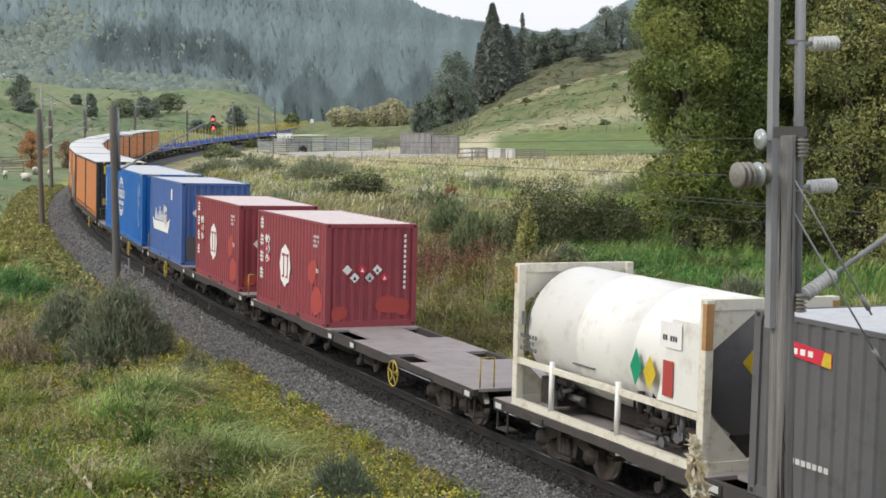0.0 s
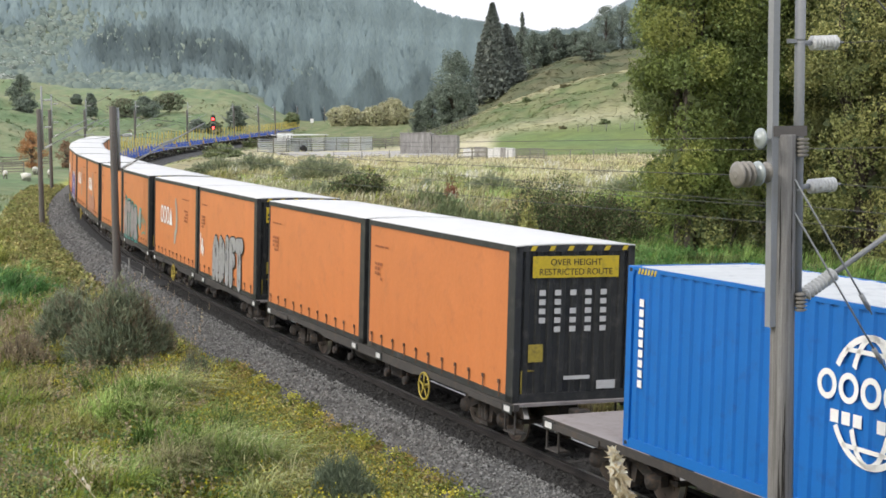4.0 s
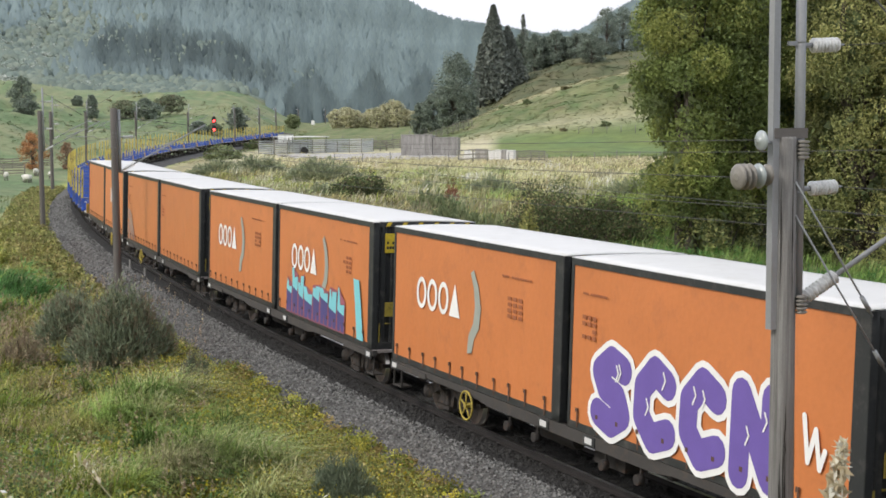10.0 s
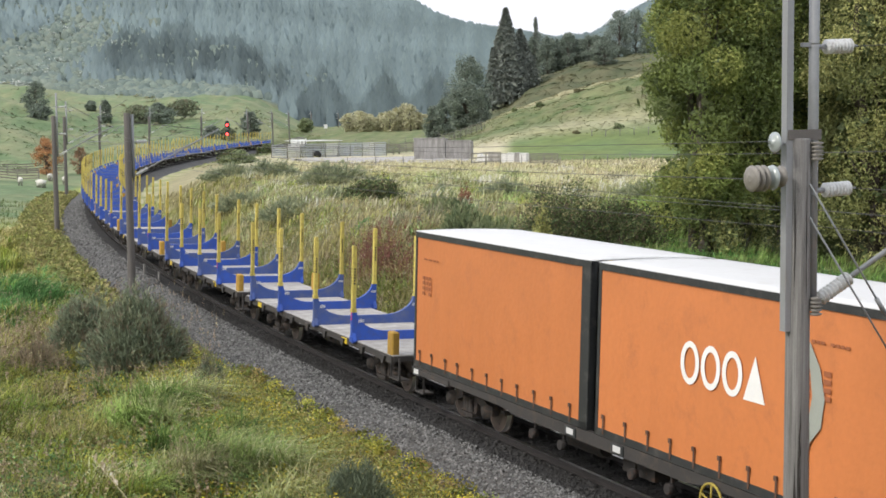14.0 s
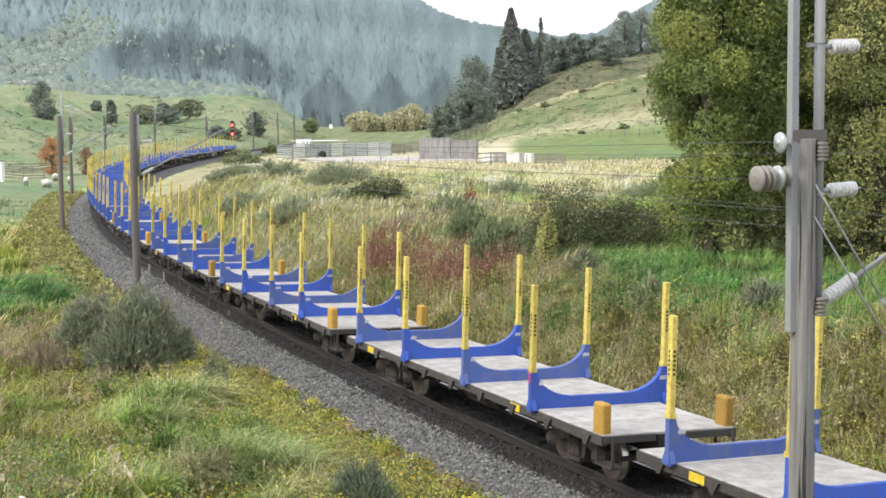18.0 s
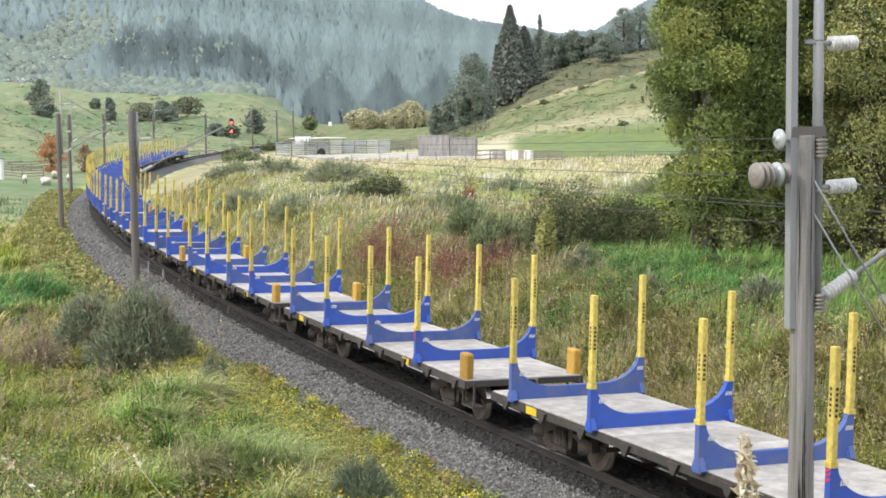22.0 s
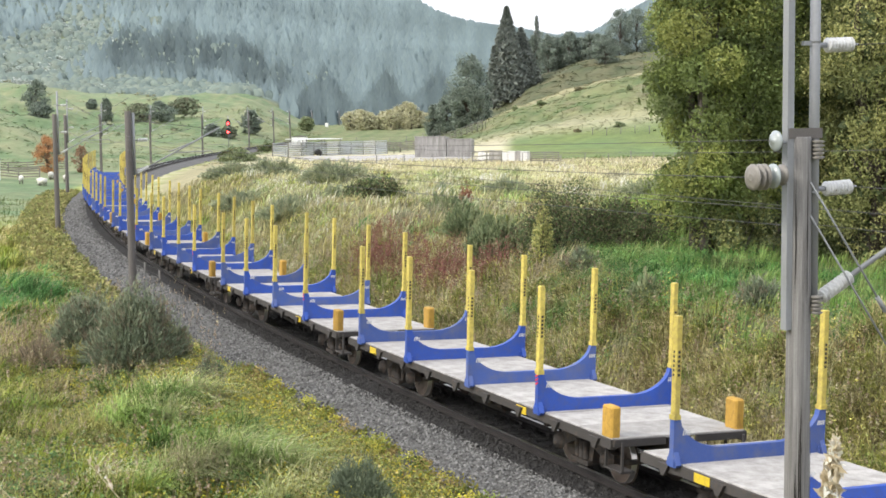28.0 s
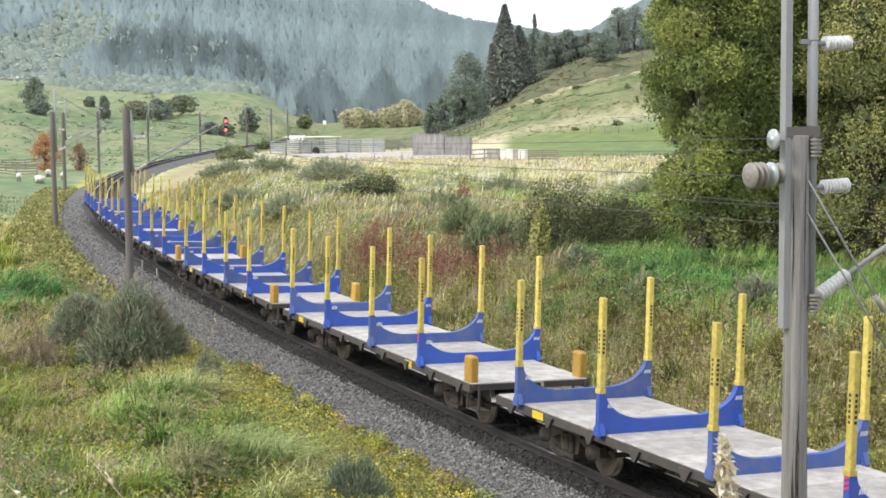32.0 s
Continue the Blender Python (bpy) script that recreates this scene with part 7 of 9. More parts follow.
weeds("weeds", "low yellow-green weeds beside the ballast", 21, 4400, beside(22, 62, -5.4, -2.9, 1.2), 0.5, [(0.33, 0.34, 0.1), (0.27, 0.3, 0.1), (0.38, 0.35, 0.1), (0.22, 0.26, 0.09), (0.38, 0.32, 0.14)], 0.034)
weeds("weeds", "small yellow flowers beside the ballast", 25, 430, beside(22, 60, -5.4, -3.0, 1.2), 0.62, [(0.58, 0.47, 0.05), (0.5, 0.42, 0.06), (0.24, 0.25, 0.08)], 0.034)
weeds("weeds", "low yellow-green weeds beside the ballast", 22, 1700, beside(60, 150, -5.6, -2.9, 1.0), 0.45, [(0.29, 0.29, 0.11), (0.22, 0.24, 0.09), (0.3, 0.27, 0.12)], 0.09)
weeds("weeds", "broad-leaved weeds in the grass", 23, 2200, wedge(24, 50, -0.32, 0.0, 1.2), 0.4, [(0.13, 0.22, 0.08), (0.19, 0.25, 0.1), (0.26, 0.25, 0.12)], 0.045)
weeds("weeds", "brown and green tall weeds on the bank", 24, 2000, beside(18, 80, 3.6, 7.6, 1.2), 0.8, [(0.27, 0.23, 0.11), (0.23, 0.26, 0.08), (0.34, 0.31, 0.14), (0.38, 0.36, 0.1)], 0.035)


def herb_mounds(name, label, seed, n, sampler, r0, r1, cols, size, per=130, squat=0.9):
    """Leafy herbs that grow in uneven mounds, each of one mood."""
    rng = np.random.default_rng(seed)
    x, y = sampler(rng, n)
    lat = lateral(x, y)
    k = ((lat < -2.3) & (np.hypot(x + 8.9, y - 40.9) > 1.3)) | (lat > 3.7)
    x, y, lat = x[k], y[k], lat[k]
    z = np.where((lat > -3.5) & (lat < 0), np.maximum(height(x, y), np.interp(lat, (-3.5, -2.9, -1.75), (-0.85, -0.72, -0.2))), height(x, y))
    n = len(x)
    R = rng.uniform(r0, r1, n)
    i = np.repeat(np.arange(n), per)
    q = rand_units(rng, len(i)) * (0.55 + 0.45 * rng.random((len(i), 1)))
    q[:, 2] = np.abs(q[:, 2]) * squat
    P = np.stack([x, y, z], 1)[i] + q * R[i][:, None] * (1 + 0.3 * np.sin(4 * q[:, :1] + 5 * q[:, 1:2] + i[:, None]))
    c = (palette(rng, n, cols) * rng.uniform(0.5, 1.4, (n, 1)))[i]
    co, f, t = leaf_arrays(rng, P, size, c, 1.9, 0.35, -0.2)
    return tagged(array_mesh(name, co, f, M_leaf, t, False), label, "weeds", kind="stuff")


HERB = [(0.38, 0.37, 0.075), (0.31, 0.33, 0.075), (0.42, 0.385, 0.08), (0.21, 0.26, 0.07), (0.32, 0.25, 0.1)]
herb_mounds("herbs", "yellow-green herbs in mounds beside the ballast", 431, 1500, beside(21, 60, -8.2, -3.0, 1.2), 0.18, 0.5, HERB, 0.038, 120)
herb_mounds("herbs", "yellow-green herbs creeping over the ballast edge", 437, 330, beside(19, 46, -3.2, -2.35, 1.0), 0.16, 0.34, HERB, 0.036, 110)
herb_mounds("herbs", "olive and dark green herbs in the verge", 432, 620, beside(21, 58, -12.0, -5.2, 1.1), 0.22, 0.65, [(0.22, 0.25, 0.07), (0.14, 0.2, 0.06), (0.28, 0.26, 0.1), (0.1, 0.15, 0.05)], 0.036)
herb_mounds("herbs", "lush green herbs among the drooping grass", 433, 150, beside(20, 33, -8.0, -4.2, 1.0), 0.15, 0.36, [(0.12, 0.25, 0.07), (0.15, 0.29, 0.09), (0.2, 0.3, 0.08)], 0.04)
herb_mounds("herbs", "tan and olive herbs on the railway bank", 435, 620, beside(17, 66, 3.8, 8.0, 1.1), 0.2, 0.55, [(0.33, 0.27, 0.12), (0.24, 0.25, 0.08), (0.38, 0.33, 0.17), (0.3, 0.32, 0.08), (0.16, 0.17, 0.07), (0.26, 0.16, 0.1)], 0.034, 100, 1.2)
herb_mounds("herbs", "lush green herbs high on the bank", 436, 240, beside(20, 50, 7.5, 15.0, 1.0), 0.25, 0.6, [(0.1, 0.24, 0.07), (0.14, 0.29, 0.09), (0.2, 0.3, 0.1), (0.07, 0.16, 0.05)], 0.042, 90, 0.7)
herb_mounds("herbs", "yellow flower heads among the herbs", 434, 800, beside(21, 52, -7.6, -3.1, 1.2), 0.22, 0.54, [(0.6, 0.5, 0.04), (0.55, 0.44, 0.05)], 0.03, 14, 1.1)


def dock_patch(x, y, rx, ry, seed):
    """Thin upright stems with loose maroon seed spikes."""
    rng = np.random.default_rng(seed)
    n = 110
    px, py = x + rng.normal(0, rx * 0.5, n), y + rng.normal(0, ry * 0.5, n)
    P0 = np.stack([px, py, height(px, py)], 1)
    h = rng.uniform(0.6, 1.25, n)
    cols = [(0.26, 0.1, 0.09), (0.21, 0.085, 0.08), (0.3, 0.15, 0.12), (0.22, 0.14, 0.1)]
    a = blade_arrays(rng, P0, h, 0.016, palette(rng, n, cols), 0.1, (0.05, 0.0))
    k = 16
    i = np.repeat(np.arange(n), k)
    P = P0[i] + np.stack([rng.normal(0, 0.045, n * k), rng.normal(0, 0.045, n * k), h[i] * rng.uniform(0.4, 1.0, n * k)], 1)
    b = leaf_arrays(rng, P, 0.034, palette(rng, n * k, cols), 1.8)
    e = array_mesh("dock_weeds", a[0], a[1], M_grass, a[2], False)
    hd = array_mesh("seed_heads", *b[:2], M_leaf, b[2], False)
    hd.parent = e
    tagged(hd, "dull maroon seed spikes", kind="stuff")
    return tagged(e, "maroon-brown seeding dock weeds on the bank", "weeds", kind="stuff")


def bush(name, label, x, y, rx, ry, h, n, cols, size, seed, spiky=0.0, dz=0.0, cat="bush", clumps=14):
    """A shrub: stems, and a crown of many small leaves in uneven clumps."""
    rng = np.random.default_rng(seed)
    z0 = float(height(x, y)) + dz
    e = empty(name, label, cat, "shrubs along the line")
    e.matrix_basis = pose(x, y, z0)
    th, rr = rng.uniform(0, math.tau, clumps), np.sqrt(rng.random(clumps))
    cz = h * (0.12 + 0.78 * rng.random(clumps) ** 0.8) * (1.05 - 0.6 * rr ** 2) * (1 + 0.18 * np.sin(2 * th + seed))
    C = np.stack([rx * 0.8 * rr * np.cos(th), ry * 0.8 * rr * np.sin(th), cz], 1)
    bm = B()
    for c in C:
        p0 = Vector((c[0] * 0.15, c[1] * 0.15, -0.1))
        pm = Vector((c[0] * 0.6, c[1] * 0.6, c[2] * 0.5))
        tube(bm, p0, pm, 0.03, 0.02, n=5)
        tube(bm, pm, Vector(c), 0.02, 0.008, n=5)
    part("stem", bm, M_bark, e)
    w = rng.integers(0, clumps, n)
    u = rand_units(rng, n)
    r = rng.random(n) ** 0.45
    cr = np.array([rx, ry, h * 0.62]) * 0.42
    P = C[w] + u * r[:, None] * cr * rng.uniform(0.7, 1.25, clumps)[w][:, None]
    if spiky:
        P = P + np.array([0, 0, 1.0]) * rng.random((n, 1)) * spiky
    P[:, 2] = np.maximum(P[:, 2], -0.02)
    col = palette(rng, n, cols) * (0.85 + 0.3 * rng.random(clumps)[w][:, None])
    co, f, t = leaf_arrays(rng, P, size, col, 3.2 if spiky else 1.7, hang=-0.9 if spiky else 0.0)
    crown = array_mesh("foliage", co, f, M_leaf, t, False)
    crown.parent = e
    return e


def broom(name, label, x, y, rx, ry, h, shoots, seed, cols, size=0.02, per=20, cat="bush"):
    """A feathery shrub of many upright shoots, uneven in outline, with dead twigs among them."""
    rng = np.random.default_rng(seed)
    z0 = float(height(x, y))
    e = empty(name, label, cat, "shrubs along the line")
    e.matrix_basis = pose(x, y, z0)
    th, rr = rng.uniform(0, math.tau, shoots), np.sqrt(rng.random(shoots))
    lobe = 1 + 0.22 * np.sin(3 * th + seed) + 0.14 * np.sin(5 * th + 2 * seed)
    foot = np.stack([0.45 * rx * rr * np.cos(th), 0.45 * ry * rr * np.sin(th), np.zeros(shoots)], 1)
    tipz = h * (1.0 - 0.72 * rr ** 2.2) * rng.uniform(0.6, 1.1, shoots) * (1 + 0.15 * np.sin(2 * th + seed))
    tipp = np.stack([rx * rr * lobe * np.cos(th), ry * rr * lobe * np.sin(th), tipz], 1) + rng.normal(0, 0.04, (shoots, 3))
    bm = B()
    for i in range(0, shoots, max(1, shoots // 30)):
        tube(bm, Vector(foot[i]) - Vector((0, 0, 0.1)), Vector(foot[i] * 0.5 + tipp[i] * 0.5), 0.016, 0.011, n=5)
        tube(bm, Vector(foot[i] * 0.5 + tipp[i] * 0.5), Vector(tipp[i]), 0.011, 0.003, n=5)
    part("stem", bm, M_bark, e)
    i = np.repeat(np.arange(shoots), per)
    k = rng.random(len(i)) ** 0.6
    d = tipp - foot
    d /= np.linalg.norm(d, axis=1)[:, None] + 1e-6
    P = foot[i] + (tipp - foot)[i] * (0.25 + 0.75 * k)[:, None] + rng.normal(0, 0.028 + 0.02 * rx, (len(i), 3))
    P[:, 2] = np.maximum(P[:, 2], 0.03)
    a = d[i] + rng.normal(0, 0.35, (len(i), 3))
    a /= np.linalg.norm(a, axis=1)[:, None]
    b = np.cross(a, rand_units(rng, len(i)))
    b /= np.linalg.norm(b, axis=1)[:, None] + 1e-9
    s = (size * rng.uniform(0.6, 1.4, len(i)))[:, None]
    co = np.stack([P - a * s * 2.6, P + b * s * 0.5, P + a * s * 2.6, P - b * s * 0.5], 1).reshape(-1, 3)
    c = palette(rng, shoots, cols)[i] * (1 + 0.25 * rng.uniform(-1, 1, (len(i), 1)))
    crown = array_mesh("foliage", co, np.arange(4 * len(i)).reshape(-1, 4), M_leaf, np.repeat(np.clip(c, 0.01, 0.6), 4, 0), False)
    crown.parent = e
    return e


BROOM = [(0.2, 0.24, 0.155), (0.24, 0.28, 0.185), (0.155, 0.19, 0.125), (0.275, 0.3, 0.19), (0.215, 0.19, 0.13)]
BRAMBLE = [(0.1, 0.145, 0.065), (0.15, 0.195, 0.085), (0.21, 0.225, 0.105), (0.15, 0.115, 0.08), (0.075, 0.105, 0.055)]
GORSE = [(0.2, 0.25, 0.13), (0.25, 0.295, 0.16), (0.31, 0.335, 0.18), (0.16, 0.205, 0.11)]
PALEBUSH = [(0.29, 0.33, 0.2), (0.34, 0.37, 0.23), (0.4, 0.41, 0.26), (0.24, 0.28, 0.18)]
YELLOWG = [(0.36, 0.37, 0.13), (0.3, 0.33, 0.13), (0.42, 0.4, 0.16)]
broom("broom_bush", "grey-green broom bush beside the ballast", -8.9, 40.9, 1.3, 1.05, 2.35, 1500, 31, BROOM, 0.03, 32)
broom("broom_bush", "grey-green broom bush beside the ballast", -10.9, 43.6, 1.2, 0.9, 1.85, 900, 32, BROOM, 0.03, 30)
broom("broom_bush", "dark grey-green broom bush in the long grass", -1.85, 25.9, 0.62, 0.6, 1.0, 700, 33, BROOM[2:3] + BROOM[:1] + BROOM[2:3], 0.02, 28)
broom("broom_bush", "dark twiggy shrub in the grass", -6.5, 38.4, 0.5, 0.4, 0.9, 260, 34, BROOM[2:], 0.022, 24)
broom("broom_bush", "dry brown shrub on the verge", -11.4, 40.3, 0.9, 0.8, 1.1, 260, 36, [(0.28, 0.22, 0.15), (0.22, 0.2, 0.13)], 0.02)
broom("broom_bush", "dry shrub beside the track", -13.2, 52.0, 1.0, 0.9, 0.9, 300, 35, BROOM, 0.025)
# shrubs of the bank and the field: place, radii, height, leaves
for i, (x, y, rx, ry, h, n, cols, lab, nm) in enumerate([
    (3.3, 48.6, 1.45, 1.2, 2.35, 15000, BRAMBLE, "large dark bramble thicket on the bank", "bramble_bush"),
    (5.3, 49.0, 1.6, 1.3, 1.9, 13000, BRAMBLE, "large dark bramble thicket on the bank", "bramble_bush"),
    (1.3, 50.8, 1.1, 1.0, 1.7, 9000, GORSE, "dark green shrub at the top of the bank", "gorse_bush"),
    (0.3, 55.0, 0.9, 0.8, 1.3, 5000, GORSE, "dark green shrub at the top of the bank", "gorse_bush"),
    (2.62, 46.9, 0.36, 0.34, 2.1, 3600, YELLOWG, "slim yellow-green sapling on the bank", "sapling"),
    (5.0, 39.9, 0.5, 0.5, 0.85, 3000, GORSE, "small dark shrub on the green bank", "gorse_bush"),
    (3.7, 45.0, 0.5, 0.45, 0.7, 2200, BROOM, "small grey-green shrub on the bank", "broom_bush"),
    (7.4, 37.0, 0.6, 0.5, 0.8, 2500, BROOM, "small grey-green shrub on the bank", "broom_bush"),
    (2.1, 44.3, 0.4, 0.4, 0.7, 1500, YELLOWG, "small yellowish shrub on the bank", "broom_bush"),
    (-0.5, 62.5, 0.9, 0.8, 1.3, 4500, GORSE, "dark green shrub on the terrace", "gorse_bush"),
    (-4.3, 77.0, 1.6, 1.2, 1.5, 7000, BRAMBLE, "spreading bramble on the terrace", "bramble_bush"),
    (-6.6, 79.0, 1.3, 1.1, 1.2, 5000, GORSE, "dark green shrub on the terrace", "gorse_bush"),
    (-8.6, 76.0, 1.3, 1.1, 1.5, 6000, GORSE, "dark green shrub beside the line", "gorse_bush"),
    (-12.8, 88.6, 1.5, 1.2, 1.6, 6000, GORSE, "dark green shrub beside the line", "gorse_bush"),
    (-8.1, 98.0, 2.2, 1.6, 1.9, 8000, GORSE, "spreading gorse shrub in the field", "gorse_bush"),
    (-13.6, 110.0, 2.0, 1.6, 1.7, 7000, GORSE, "spreading gorse shrub in the field", "gorse_bush"),
    (-16.6, 111.5, 2.2, 1.6, 1.6, 7000, GORSE, "spreading gorse shrub in the field", "gorse_bush"),
    (2.7, 84.0, 1.5, 1.2, 1.2, 7000, BROOM, "rounded grey-green shrub in the straw field", "broom_bush"),
    (-1.0, 87.0, 0.8, 0.7, 0.8, 2500, BROOM, "small grey-green shrub in the straw field", "broom_bush"),
    (10.4, 81.5, 1.6, 1.3, 1.3, 4000, BROOM, "grey-green shrub near the trees", "broom_bush"),
    (6.9, 52.0, 1.2, 1.0, 1.2, 5000, BRAMBLE, "bramble below the trees", "bramble_bush"),
    (8.6, 53.0, 1.2, 1.0, 1.2, 4500, BRAMBLE, "bramble below the trees", "bramble_bush"),
    (0.4, 69.5, 0.35, 0.35, 1.5, 1800, [(0.3, 0.14, 0.09), (0.24, 0.12, 0.08)], "slim reddish sapling in the field", "sapling"),
    (-30.5, 205.0, 2.2, 1.6, 2.0, 3500, BRAMBLE, "dark shrub beside the far track", "gorse_bush"),
    (-27.5, 190.0, 2.4, 1.6, 1.6, 3500, GORSE, "dark shrub beside the far track", "gorse_bush"),
    (-36.5, 287.0, 2.2, 1.6, 2.0, 3000, BRAMBLE, "dark shrub beside the far track", "gorse_bush"),
]):
    if cols is BROOM or (cols is GORSE and y < 130):
        broom(nm, lab, x, y, rx * 1.1, ry, h * (0.75 if y > 70 else 0.95), int(n / 16), 50 + i, PALEBUSH if y > 70 else cols, 0.02 + 0.0004 * y, 14)
    else:
        bush(nm, lab, x, y, rx, ry, h, n, cols, 0.045 if y < 70 else (0.075 if y < 130 else 0.16), 50 + i, clumps=34)
for i, (x, y) in enumerate(((-3.1, 57.2), (0.9, 48.4), (-0.1, 50.2), (-0.9, 52.0), (-1.7, 54.4), (-2.6, 56.4), (-3.4, 59.0))):
    dock_patch(x, y, 1.0, 1.2, 80 + i)


def tree(name, label, x, y, h, rx, z_low, n, cols, size, seed, trunk=0.22, clumps=40, hang=0.3, ry=None, top=0.55, sparse=0.45):
    """Tapered trunk, limbs, and a crown of small leaves in clumps with gaps between them."""
    rng = np.random.default_rng(seed)
    e = empty(name, label, "tree", "trees of the valley")
    e.matrix_basis = pose(x, y, float(height(x, y)))
    ry = ry or rx
    k = rng.random(clumps)
    env = np.clip(np.where(k < top, 0.62 + 0.38 * (k / top), 1 - 0.85 * (np.maximum(k - top, 0) / (1 - top)) ** 1.6), 0.08, 1)
    th = rng.uniform(0, math.tau, clumps)
    rr = env * np.sqrt(rng.uniform(0.15, 1.0, clumps))
    C = np.stack([rx * rr * np.cos(th), ry * rr * np.sin(th), z_low + (h - z_low) * k], 1)
    bm = B()
    lean = Vector((rng.normal() * 0.02 * h, rng.normal() * 0.02 * h, 0))
    zt = h * 0.85
    prev, pr = Vector((0, 0, -0.3)), trunk * 1.25
    for i in range(1, 7):
        q = Vector((lean.x * (i / 6) ** 2 + rng.normal() * 0.015 * h, lean.y * (i / 6) ** 2, zt * i / 6))
        r = trunk * (1 - 0.8 * i / 6)
        tube(bm, prev, q, pr, r, n=8)
        prev, pr = q, r
    part("trunk", bm, M_bark, e)
    bm = B()
    for c in C[:: max(1, clumps // 26)]:
        z0 = max(0.15 * h, c[2] * 0.6)
        p0 = Vector((lean.x * (z0 / zt) ** 2, lean.y * (z0 / zt) ** 2, z0))
        pm = p0.lerp(Vector(c), 0.5) + Vector((0, 0, 0.04 * h))
        tube(bm, p0, pm, trunk * 0.35, trunk * 0.2, n=5)
        tube(bm, pm, Vector(c), trunk * 0.2, trunk * 0.05, n=5)
    part("bough", bm, M_bark, e)
    w = rng.integers(0, clumps, n)
    u = rand_units(rng, n)
    r = rng.random(n) ** sparse
    cs = rng.uniform(0.6, 1.25, clumps)[w][:, None] * np.array([rx, ry, (h - z_low) * 0.28]) * 0.36
    P = C[w] + u * r[:, None] * cs
    P[:, 2] -= hang * rng.random(n) ** 2
    P[:, 2] = np.maximum(P[:, 2], 0.05)
    col = palette(rng, n, cols) * (0.8 + 0.4 * rng.random(clumps)[w][:, None])
    co, f, t = leaf_arrays(rng, P, size, col, 1.8, hang=0.3)
    crown = array_mesh("crown", co, f, M_leaf, t, False)
    crown.parent = e
    tagged(crown, "uneven crown of small leaves")
    return e


def willow(name, label, x, y, h, rx, ry, z_low, lobes, per, cols, size, seed, trunk=0.22, lean=(0.0, 0.0), lobe=0.85, stems=3):
    """A dense broadleaf: forked stems, boughs, and a crown of overlapping leafy lobes, with darker leaves inside in
    place of shade.
    """
    rng = np.random.default_rng(seed)
    e = empty(name, label, "tree", "trees of the valley")
    e.matrix_basis = pose(x, y, float(height(x, y)))
    k = np.sort(rng.random(lobes))
    env = np.clip(0.72 + 0.28 * np.sin(np.pi * np.clip(k * 1.15, 0, 1)), 0.1, 1) * np.sqrt(np.clip((1.06 - k) / 0.4, 0.08, 1))
    th = rng.uniform(0, math.tau, lobes)
    rr = env * rng.uniform(0.62, 1.0, lobes) * (1 + 0.14 * np.sin(3 * th + seed) + 0.1 * np.sin(k * 17 + seed))
    C = np.stack([rx * rr * np.cos(th) + lean[0] * k, ry * rr * np.sin(th) + lean[1] * k, z_low + (h - z_low) * k], 1)
    for j in range(stems):
        bm = B()
        a0 = j * math.tau / stems + seed
        prev, pr = Vector((0.25 * math.cos(a0), 0.25 * math.sin(a0), -0.3)), trunk
        for i in range(1, 7):
            q = Vector((lean[0] * i / 6 + (0.25 + 0.35 * rx * i / 6) * math.cos(a0) + rng.normal() * 0.12, lean[1] * i / 6 + (0.25 + 0.35 * ry * i / 6) * math.sin(a0) + rng.normal() * 0.12, h * 0.85 * i / 6))
            r = trunk * (1 - 0.8 * i / 6)
            tube(bm, prev, q, pr, r, n=8)
            prev, pr = q, r
        part("trunk", bm, M_bark, e)
    for c in C[:: max(1, lobes // 24)]:
        bm = B()
        z0 = max(0.6, c[2] * 0.62)
        p0 = Vector((c[0] * 0.25, c[1] * 0.25, z0))
        pm = p0.lerp(Vector(c), 0.5) + Vector((0, 0, 0.3))
        tube(bm, p0, pm, trunk * 0.3, trunk * 0.16, n=5)
        tube(bm, pm, Vector(c), trunk * 0.16, 0.01, n=5)
        part("bough", bm, M_bark, e)
    n = lobes * per
    w = np.repeat(np.arange(lobes), per)
    q = rand_units(rng, n)
    R = lobe * rng.uniform(0.7, 1.3, lobes)
    r = 0.45 + 0.55 * rng.random(n) ** 0.5 + 0.12 * np.sin(5 * q[:, 0] + 3 * w) * np.cos(4 * q[:, 1])
    P = C[w] + q * (r * R[w])[:, None] * np.array((1, 1, 0.85))
    P[:, 2] = np.maximum(P[:, 2] - 0.3 * rng.random(n) ** 3, 0.1)
    mood = palette(rng, lobes, cols) * rng.uniform(0.8, 1.25, (lobes, 1))
    lf = leaf_arrays(rng, P, size, mood[w], 2.2, 0.2, 0.35)
    # coarse leaves fill the inside, crown shade put into their dark colour
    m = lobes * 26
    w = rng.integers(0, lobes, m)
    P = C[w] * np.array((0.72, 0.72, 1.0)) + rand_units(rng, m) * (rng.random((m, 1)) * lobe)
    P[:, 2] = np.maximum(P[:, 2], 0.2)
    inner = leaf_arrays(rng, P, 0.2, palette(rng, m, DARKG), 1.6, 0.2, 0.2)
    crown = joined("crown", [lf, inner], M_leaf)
    crown.parent = e
    tagged(crown, "dense uneven crown of small leaves")
    return e


